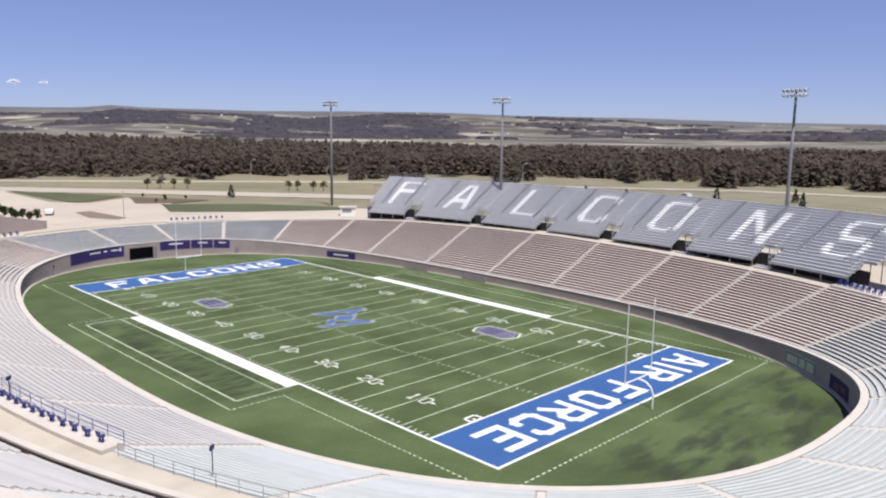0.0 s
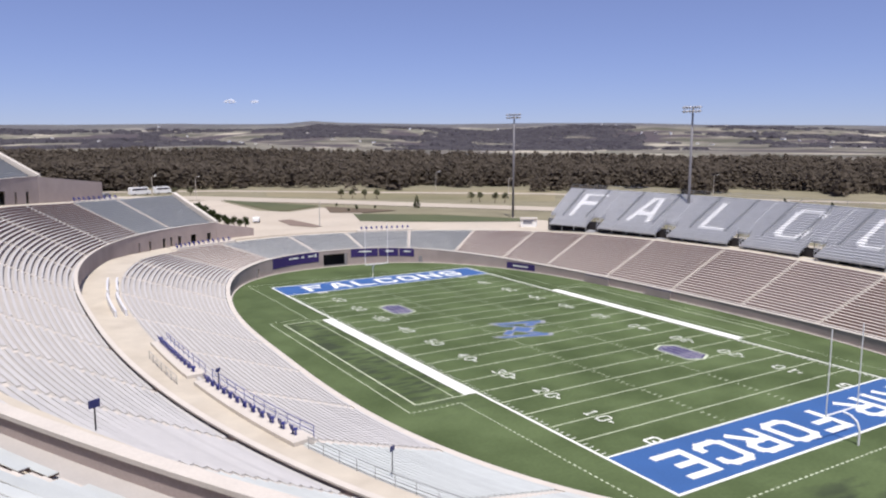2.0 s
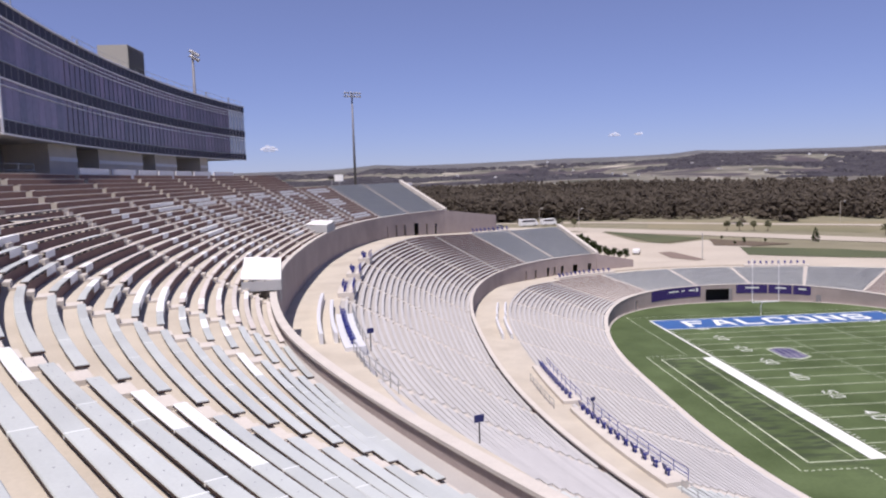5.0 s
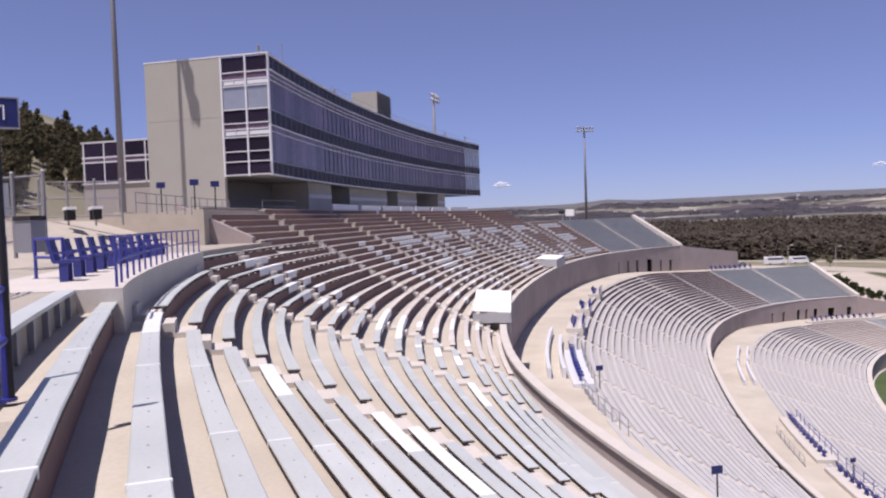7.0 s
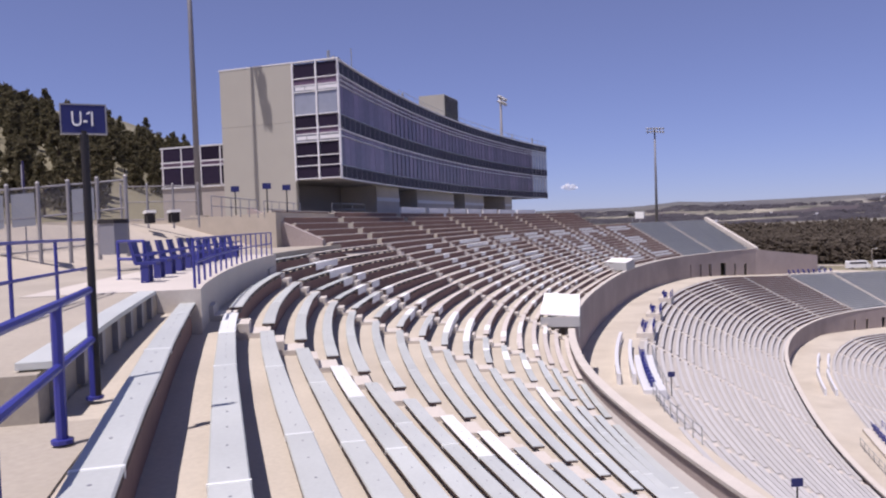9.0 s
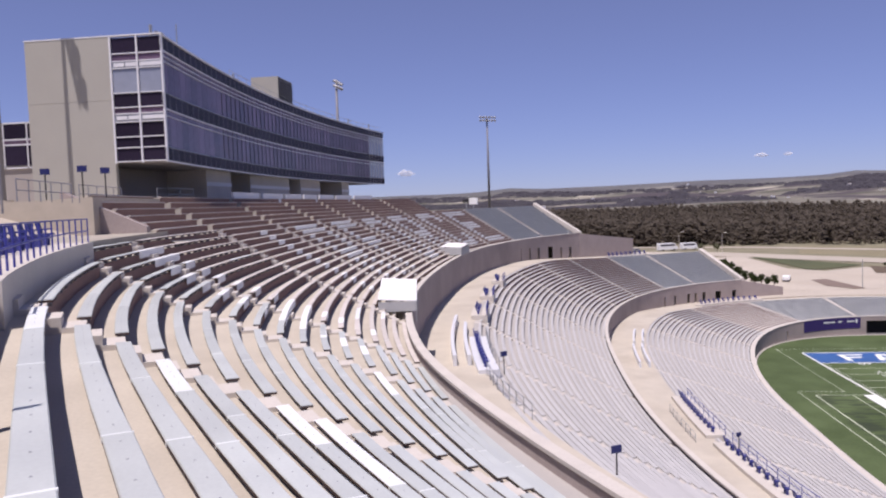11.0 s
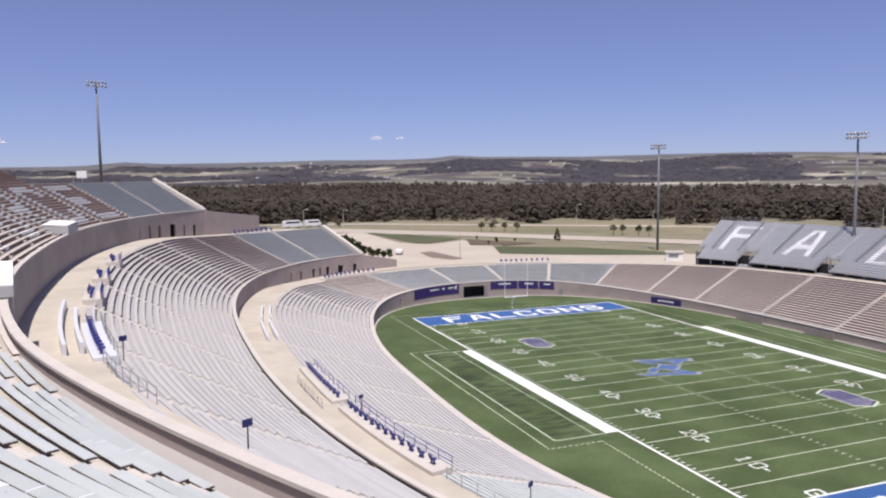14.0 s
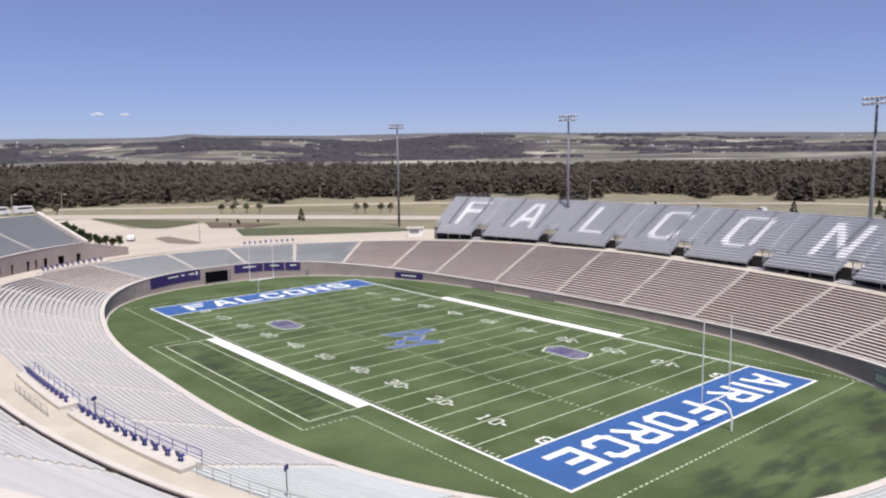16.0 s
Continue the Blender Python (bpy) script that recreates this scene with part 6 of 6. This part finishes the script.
# ---------- trees ----------
rng = np.random.RandomState(4)


def clump(c, r, k):
    """A ragged leaf clump: k small leaf triangles thrown round a point."""
    v, f = [], []
    for _ in range(k):
        p = rng.normal(size=3)
        p = p / np.linalg.norm(p) * r * rng.uniform(0.3, 1.0) ** 0.5
        a, b = rng.normal(size=3), rng.normal(size=3)
        a = a / np.linalg.norm(a) * r * 0.55
        b = b / np.linalg.norm(b) * r * 0.55
        i = len(v)
        v += [tuple(c + p + a), tuple(c + p - a * 0.5 + b), tuple(c + p - a * 0.5 - b)]
        f.append((i, i + 1, i + 2))
    return v, f


def pine(name, h, label, material=M_PINE, width=0.27, leaf=26, low=0.16):
    t = empty(name)
    tagged(t, label, "tree", name + "s")
    tr = Build().tube((0, 0, -0.4), (0.05, 0.03, h * 0.55), h * 0.022, h * 0.013, 7).tube((0.05, 0.03, h * 0.55), (0.02, 0.1, h * 0.96), h * 0.013, h * 0.003, 6)
    cr = Build()
    for i in range(34):
        q = (i + rng.uniform(0, 1)) / 34
        z = h * (low + (0.97 - low) * q)
        rad = h * width * (1.02 - q) ** 0.75 * rng.uniform(0.55, 1.15)
        az = rng.uniform(0, 6.28)
        tip = np.array([math.cos(az) * rad, math.sin(az) * rad, z])
        tr.tube((0.03, 0.05, z - 0.05 * h), tuple(tip * np.array([0.8, 0.8, 1])), h * 0.005, h * 0.002, 4)
        cr.add(*clump(tip * np.array([0.75, 0.75, 1.0]), h * 0.075 * (1.25 - 0.6 * q), leaf))
    tr.done("trunk", M_TRUNK, t)
    cr.done("crown", material, t)
    return t


def broadleaf(name, h, label, material=M_LEAF, mid=0.62):
    t = empty(name)
    tagged(t, label, "tree", name + "s")
    tr = Build().tube((0, 0, -0.3), (0.05, 0, h * 0.4), h * 0.03, h * 0.02, 7)
    cr = Build()
    for i in range(22):
        az, el = rng.uniform(0, 6.28), rng.uniform(-0.3, 1.4)
        r = h * 0.27 * rng.uniform(0.5, 1.05)
        c = np.array([math.cos(az) * math.cos(el) * r, math.sin(az) * math.cos(el) * r, h * mid + math.sin(el) * r * 1.2])
        tr.tube((0.05, 0, h * 0.36), tuple(c), h * 0.009, h * 0.003, 4)
        cr.add(*clump(c, h * 0.12, 18))
    tr.done("trunk", M_TRUNK, t)
    cr.done("crown", material, t)
    return t


def ground_z(x, y):
    dx, dy = x - CX, y - CY
    g = math.degrees(math.atan2(dy, dx)) % 360
    # distance outside the oval, by a few steps
    best = min(((at(g + q, 0)[0] - x) ** 2 + (at(g + q, 0)[1] - y) ** 2, g + q) for q in np.linspace(-25, 25, 26))
    return land(x, y, best[1], math.sqrt(best[0]))


# pines on the hill behind the press box
hill_pines = [pine("pine_tree", h, "olive green pine on the dry hillside", M_PINE_HILL) for h in (9.0, 11.5, 7.5)]
spots = []
while len(spots) < 680:
    az, r = radians(rng.uniform(35, 62)), 88 + 230 * rng.uniform() ** 1.3
    x, y = -75.3 - math.sin(az) * r, -98.5 + math.cos(az) * r
    if x > -140 and y > -46 or (r < 128 and az < radians(43)):
        continue
    if (ground_z(x, y) + 5.0 - 31.4) / r > math.tan(radians(float(np.interp(math.degrees(az), [35, 38, 44, 49, 62], [5.6, 6.6, 8.2, 9.8, 13])))):
        continue
    if all((x - a) ** 2 + (y - b) ** 2 > 7 for a, b in spots):
        spots.append((x, y))
spots.sort(key=lambda p: math.hypot(p[0] + 75.3, p[1] + 98.5))
far_verts, far_faces, far_slots, far_count = [], [], [], 0
for k, (x, y) in enumerate(spots):
    m = pose(x, y, ground_z(x, y), 0, 0, rng.uniform(0, 360)) @ Matrix.Scale(rng.uniform(0.45, 0.8), 4)
    if k < 3:
        hill_pines[k].matrix_world = m
    elif k >= 300:
        # the farther woods are one mesh
        for ch in hill_pines[k % 3].children:
            co = np.empty(len(ch.data.vertices) * 3)
            ch.data.vertices.foreach_get("co", co)
            mm = np.array(m)
            far_verts.append(co.reshape(-1, 3) @ mm[:3, :3].T + mm[:3, 3])
            polys = [[v + far_count for v in p.vertices] for p in ch.data.polygons]
            far_faces.extend(polys)
            far_slots.extend([0 if ch.name.startswith("trunk") else 1] * len(polys))
            far_count += len(co) // 3
    else:
        c = copy_thing(hill_pines[k % 3], m)
        c.scale = [rng.uniform(0.38, 0.75)] * 3
woods = bpy.data.meshes.new("hillside_woods")
woods.from_pydata(np.concatenate(far_verts).tolist(), [], far_faces)
woods.materials.append(M_TRUNK)
woods.materials.append(M_PINE_HILL)
woods.polygons.foreach_set("material_index", far_slots)
woods.update()
tagged(new("hillside_woods", woods), "dense olive green pines covering the dry hillside", "woods", "", "stuff")

# small trees and a spruce by the plaza
small = broadleaf("young_tree", 4.4, "young pale green tree in a mulch ring", M_LEAF_PALE, 0.46)
for k, (x, y) in enumerate(((53.0, 195.5), (57.0, 193.0), (61.4, 190.0), (65.5, 187.0), (90.7, 153.7), (93.6, 152.0), (97.2, 146.5), (100.2, 144.0), (-4, 243), (2, 240))):
    m = pose(x, y, GZ + 0.2, 0, 0, k * 57)
    if k == 0:
        small.matrix_world = m
    else:
        copy_thing(small, m)
spruce = pine("spruce", 4.6, "small dense dark spruce beside the road", M_LEAF, width=0.36, leaf=30, low=0.06)
spruce.matrix_world = pose(59.1, 141.6, GZ + 0.1)
for x, y, s in ((150, 40, 1.2), (158, 62, 1.1), (150, 28, 1.0), (175, 20, 1.3), (185, -5, 1.2), (192, -30, 1.3), (146, 70, 0.9), (140, 92, 0.9), (200, -52, 1.2), (208, 6, 1.1)):
    c = copy_thing(spruce, pose(x, y, GZ, 0, 0, x * 7))
    c.scale = (s, s, s)
shrub = broadleaf("shrub", 3.0, "dark rounded shrub beside the stand end")
for k, (x, y, q) in enumerate(((-24.5, 127.0, 1.8), (-22.6, 124.5, 2.1), (-21.5, 121.0, 1.9), (-20.2, 118.6, 1.6), (-19.4, 116.0, 1.3), (-18.0, 114.2, 1.2), (-17.6, 111.8, 1.0), (-16.4, 110.0, 1.15), (-15.6, 107.6, 1.0), (-14.6, 105.8, 1.2), (-16.8, 115.8, 0.9), (34, 156, 0.55), (38, 148, 0.55), (35, 141, 0.55), (30, 137, 0.5), (42, 141, 0.55))):
    m = pose(x, y, GZ + 0.1, 0, 0, k * 77)
    if k == 0:
        shrub.matrix_world = m
        shrub.scale = (q, q, q)
    else:
        c = copy_thing(shrub, m)
        c.scale = (q, q, q)


# the pine forest: too many to count, one mesh
def forest():
    base_v, base_f = [], []
    for kind in range(8):
        v, f = [], []
        tall = rng.uniform(0.85, 1.15)
        for j in range(58):
            q = rng.uniform(0, 1) ** 0.8
            z = 0.06 + 0.94 * q
            rad = 0.26 * tall * (1.05 - q) ** 0.55 * math.sqrt(rng.uniform(0.1, 1))
            a = rng.uniform(0, 6.28)
            c = np.array([math.cos(a) * rad, math.sin(a) * rad, z])
            face = np.array([math.cos(a) * 0.6, math.sin(a) * 0.6, 0.85]) + rng.normal(size=3) * 0.2
            e1 = np.cross(face, rng.normal(size=3))
            e2 = np.cross(face, e1)
            e1 *= 0.094 / np.linalg.norm(e1)
            e2 *= 0.094 / np.linalg.norm(e2)
            f.append((len(v), len(v) + 1, len(v) + 2))
            v += [c + e1, c - e1 * 0.5 + e2, c - e1 * 0.5 - e2]
        base_v.append(np.array(v))
        base_f.append(np.array(f))
    off = 0
    allv, allf = [], []
    for r0, r1, number, hh in ((360, 470, 5200, 9.5), (470, 700, 8200, 9.5), (700, 1250, 9500, 10)):
        for _ in range(number):
            deg = rng.uniform(-80, 20)
            az = radians(deg)
            r = math.sqrt(rng.uniform(r0 * r0, r1 * r1))
            if r > np.interp(deg, [-80, -45, -30, -15, 20], [700, 740, 920, 1200, 1250]):
                continue
            if r < 392 and deg > -24:
                continue
            if r < 405 and noise.noise((deg * 0.35, r * 0.02, 1.0)) < -0.12 + (405 - r) * 0.008:
                continue
            x, y = -75 - math.sin(az) * r, -98 + math.cos(az) * r
            k = rng.randint(8)
            h = hh * rng.uniform(0.6, 1.25) * (1.0 + 0.3 * noise.noise((x * 0.012, y * 0.012, 2.0)))
            c, s = math.cos(r), math.sin(r)
            v = base_v[k] * h * np.array([1.25, 1.25, 1.0])
            v = np.c_[v[:, 0] * c - v[:, 1] * s + x, v[:, 0] * s + v[:, 1] * c + y, v[:, 2] + (ground_z(x, y) - 0.3 if deg > -3 else 5.8)]
            allv.append(v)
            allf.append(base_f[k] + off)
            off += len(v)
    v = np.concatenate(allv)
    f = np.concatenate(allf)
    me = bpy.data.meshes.new("forest")
    me.from_pydata(v.tolist(), [], f.tolist())
    me.materials.append(M_PINE)
    me.update()
    tagged(new("forest", me), "dense dark pine forest beyond the grassland", "forest", kind="stuff")


forest()


def hazed_woods():
    """Dark wood patches over the far hills, greyed for haze: low ragged canopies, one mesh."""
    allv, allf, off = [], [], 0
    made = 0
    while made < 5600:
        az = radians(rng.uniform(-82, 16))
        r = math.sqrt(rng.uniform(1850 ** 2, 3600 ** 2))
        x, y = -75 - math.sin(az) * r, -98 + math.cos(az) * r
        dens = noise.noise((x * 0.0022, y * 0.0022, 5.0)) + 0.5 * noise.noise((x * 0.008, y * 0.008, 9.0))
        dens += 0.45 if -0.80 < az < -0.52 and 2300 < r < 3100 else 0.0
        if dens < rng.uniform(-0.05, 0.4):
            continue
        made += 1
        z = ground_z(x, y)
        w = rng.uniform(14, 34)
        v = [(x + math.cos(a) * w * rng.uniform(0.6, 1.3), y + math.sin(a) * w * rng.uniform(0.6, 1.3), z - 3) for a in np.linspace(0, 6.28, 7)[:-1]]
        v += [(x + math.cos(a + 0.5) * w * 0.5 * rng.uniform(0.5, 1.3), y + math.sin(a + 0.5) * w * 0.5 * rng.uniform(0.5, 1.3), z + rng.uniform(4, 8)) for a in np.linspace(0, 6.28, 7)[:-1]]
        f = [(j, (j + 1) % 6, 6 + j) for j in range(6)] + [((j + 1) % 6, 6 + (j + 1) % 6, 6 + j) for j in range(6)] + [(6, 7, 8), (6, 8, 9), (6, 9, 10), (6, 10, 11)]
        allv += v
        allf += [tuple(q + off for q in t) for t in f]
        off += 12
    ob = mesh_ob("distant_woods", allv, allf, M_WOODS_HAZED)
    tagged(ob, "dark wood patches greyed by haze over the far hills", "woods", kind="stuff")


hazed_woods()


# ---------- far houses ----------
def house(x, y, w, d, h, m):
    z = ground_z(x, y)
    t = empty("distant_house", (x, y, z), (x * 13) % 90)
    tagged(t, "pale distant house with a low roof among trees", "house", "distant houses")
    Build().box(-w / 2, w / 2, -d / 2, d / 2, -3, h).done("wall", m, t)
    Build().add([(-w / 2 - 0.4, -d / 2 - 0.4, h), (w / 2 + 0.4, -d / 2 - 0.4, h), (w / 2 + 0.4, d / 2 + 0.4, h), (-w / 2 - 0.4, d / 2 + 0.4, h), (-w / 2, 0, h * 1.4), (w / 2, 0, h * 1.4)],
                [(0, 1, 5, 4), (2, 3, 4, 5), (1, 2, 5), (3, 0, 4), (3, 2, 1, 0)]).done("roof", M_SOFFIT, t)


for k in range(110):
    az, r = radians(-78 + 84 * ((k * 0.618) % 1.0)), 1950 + (k * 337 % 1900)
    house(-75 - math.sin(az) * r, -98 + math.cos(az) * r, 6 + k % 5 * 3, 7, 2.6 + k % 3 * 1.2, M_WHITE if k % 3 else M_PLASTER)


# ---------- vehicles, kiosk, lamps on the plaza ----------
def van(name, x, y, turn, length, height, body_m, label):
    t = empty(name, (x, y, GZ + 0.2), turn)
    tagged(t, label, "vehicle")
    w = 2.3 if height > 2.5 else 1.85
    prof = [(-length / 2, 0.45), (length / 2, 0.45), (length / 2, height * 0.55), (length / 2 - 0.9, height * 0.62), (length / 2 - 1.5, height), (-length / 2 + 0.2, height), (-length / 2, height * 0.9)]
    b = Build()
    n = len(prof)
    b.add([(px, -w / 2, pz) for px, pz in prof] + [(px, w / 2, pz) for px, pz in prof], [tuple(range(n)), tuple(range(2 * n - 1, n - 1, -1))] + [(i, n + i, n + (i + 1) % n, (i + 1) % n) for i in range(n)])
    b.done("body", body_m, t)
    Build().box(-length / 2 + 0.8, length / 2 - 1.7, -w / 2 - 0.012, w / 2 + 0.012, height * 0.62, height * 0.85).done("side_windows", M_SPANDREL, t)
    for sx in (-length * 0.3, length * 0.3):
        for sy in (-w / 2 + 0.02, w / 2 - 0.02):
            Build().tube((sx, sy - 0.12, 0.38), (sx, sy + 0.12, 0.38), 0.38, n=14).done("wheel", M_DARK, t)


van("camper_van", -15.8, 258.0, 20, 9.5, 3.4, M_WHITE, "white camper van parked by the trees")
van("delivery_truck", -5.5, 261.0, 15, 8.0, 3.2, M_WHITE, "white delivery truck parked by the trees")
van("car", -5.8, 124.0, 70, 4.6, 1.5, M_WHITE, "white car parked on the plaza")
van("car", 192.0, 40.0, 60, 4.8, 1.6, M_WHITE, "white car parked beside the road")
van("car", -30.0, 255.0, 35, 4.6, 1.5, M_STEEL, "silver car parked by the trees")
ki = empty("kiosk", (57.6, 73.6, GZ + 0.1), -35)
tagged(ki, "small white kiosk at the end of the bleachers", "kiosk")
Build().box(-2.2, 2.2, -1.3, 1.3, 0, 2.3).done("wall", M_WHITE, ki)
Build().box(-2.5, 2.5, -1.6, 1.6, 2.3, 2.5).done("roof", M_COPE, ki)
Build().box(-1.6, 1.0, -1.34, -1.3, 0.9, 1.9).done("hatch", M_MULL, ki)


def lamp_post(x, y, h=9.0):
    t = empty("street_lamp", (x, y, GZ))
    tagged(t, "pale street lamp with a curved arm", "street lamp", "street lamps")
    Build().tube((0, 0, -0.2), (0, 0, h - 0.6), 0.13, 0.08, 8).done("pole", M_COPE, t)
    Build().path([(0, 0, h - 0.6), (0.2, -0.2, h - 0.1), (1.1, -1.1, h)], 0.06, 6).done("arm", M_COPE, t)
    Build().box(0.9, 1.7, -1.5, -0.9, h - 0.1, h + 0.1).done("head", M_ALU_NEW, t)


for x, y in ((2.4, 232.6), (112.9, 218.6), (109.7, 154.7), (-12, 250), (205, 130)):
    lamp_post(x, y)
pt = empty("flag_pole", (6.3, 104.0, GZ))
tagged(pt, "bare grey pole on the plaza", "pole")
Build().tube((0, 0, -0.2), (0, 0, 7.5), 0.12, 0.07, 8).done("pole", M_STEEL, pt)

# sheds behind the upper stand's north end
for x, y, w, d, z0, h in ((-48, 128, 9, 6, 9.5, 5.0), (-58, 134, 7, 6, 12.0, 4.5)):
    t = empty("service_shed", (x, y, z0), 25)
    tagged(t, "low grey service shed behind the stand end", "shed", "service sheds")
    Build().box(-w / 2, w / 2, -d / 2, d / 2, -4, h).done("wall", M_PLASTER, t)
    Build().box(-w / 2 - 0.3, w / 2 + 0.3, -d / 2 - 0.3, d / 2 + 0.3, h, h + 0.3).done("roof", M_STEEL, t)
sb = empty("small_screen", (*at(122.0, 60.0), 30.2), 60)
tagged(sb, "small white and black screen behind the top row", "screen")
Build().box(-0.15, 0.15, -2.0, 0.2, 0.8, 2.3).done("white_panel", M_WHITE, sb)
Build().box(-0.15, 0.15, 0.25, 2.0, 1.3, 2.0).done("dark_panel", M_DARK, sb)
Build().box(-0.06, 0.06, -1.0, -0.88, -1.5, 0.8).box(-0.06, 0.06, 1.0, 1.12, -1.5, 1.3).done("legs", M_STEEL, sb)


# ---------- clouds ----------
def cloud(az, el, w, k):
    r = 4200
    a = radians(az)
    c = Vector((-75 - math.sin(a) * r, -98 + math.cos(a) * r, 31 + r * math.tan(radians(el))))
    bm = bmesh.new()
    bmesh.ops.create_icosphere(bm, subdivisions=5, radius=1.0)
    for v in bm.verts:
        p = v.co.copy()
        s = 0.75 + 0.5 * noise.noise(p * 1.6 + Vector((k * 7.0, 0, 0))) + 0.28 * noise.noise(p * 4.0 + Vector((0, k * 5.0, 0))) + 0.14 * noise.noise(p * 9.0)
        u, q, h = p.x * s * w * 0.5, p.y * s * w * 0.2, p.z * s * w * (0.24 if p.z > 0 else 0.10)
        v.co = Vector((math.cos(a) * u - math.sin(a) * q, math.sin(a) * u + math.cos(a) * q, h))
    me = bpy.data.meshes.new("cloud")
    bm.to_mesh(me)
    bm.free()
    me.materials.append(M_CLOUD)
    me.polygons.foreach_set("use_smooth", [True] * len(me.polygons))
    ob = new("cloud", me)
    ob.location = c
    tagged(ob, "small white fair-weather cloud low in the sky", "cloud", "clouds")


cloud(-15.85, 2.55, 62, 1)
cloud(-17.55, 2.55, 50, 2)
cloud(9.6, 2.3, 100, 3)
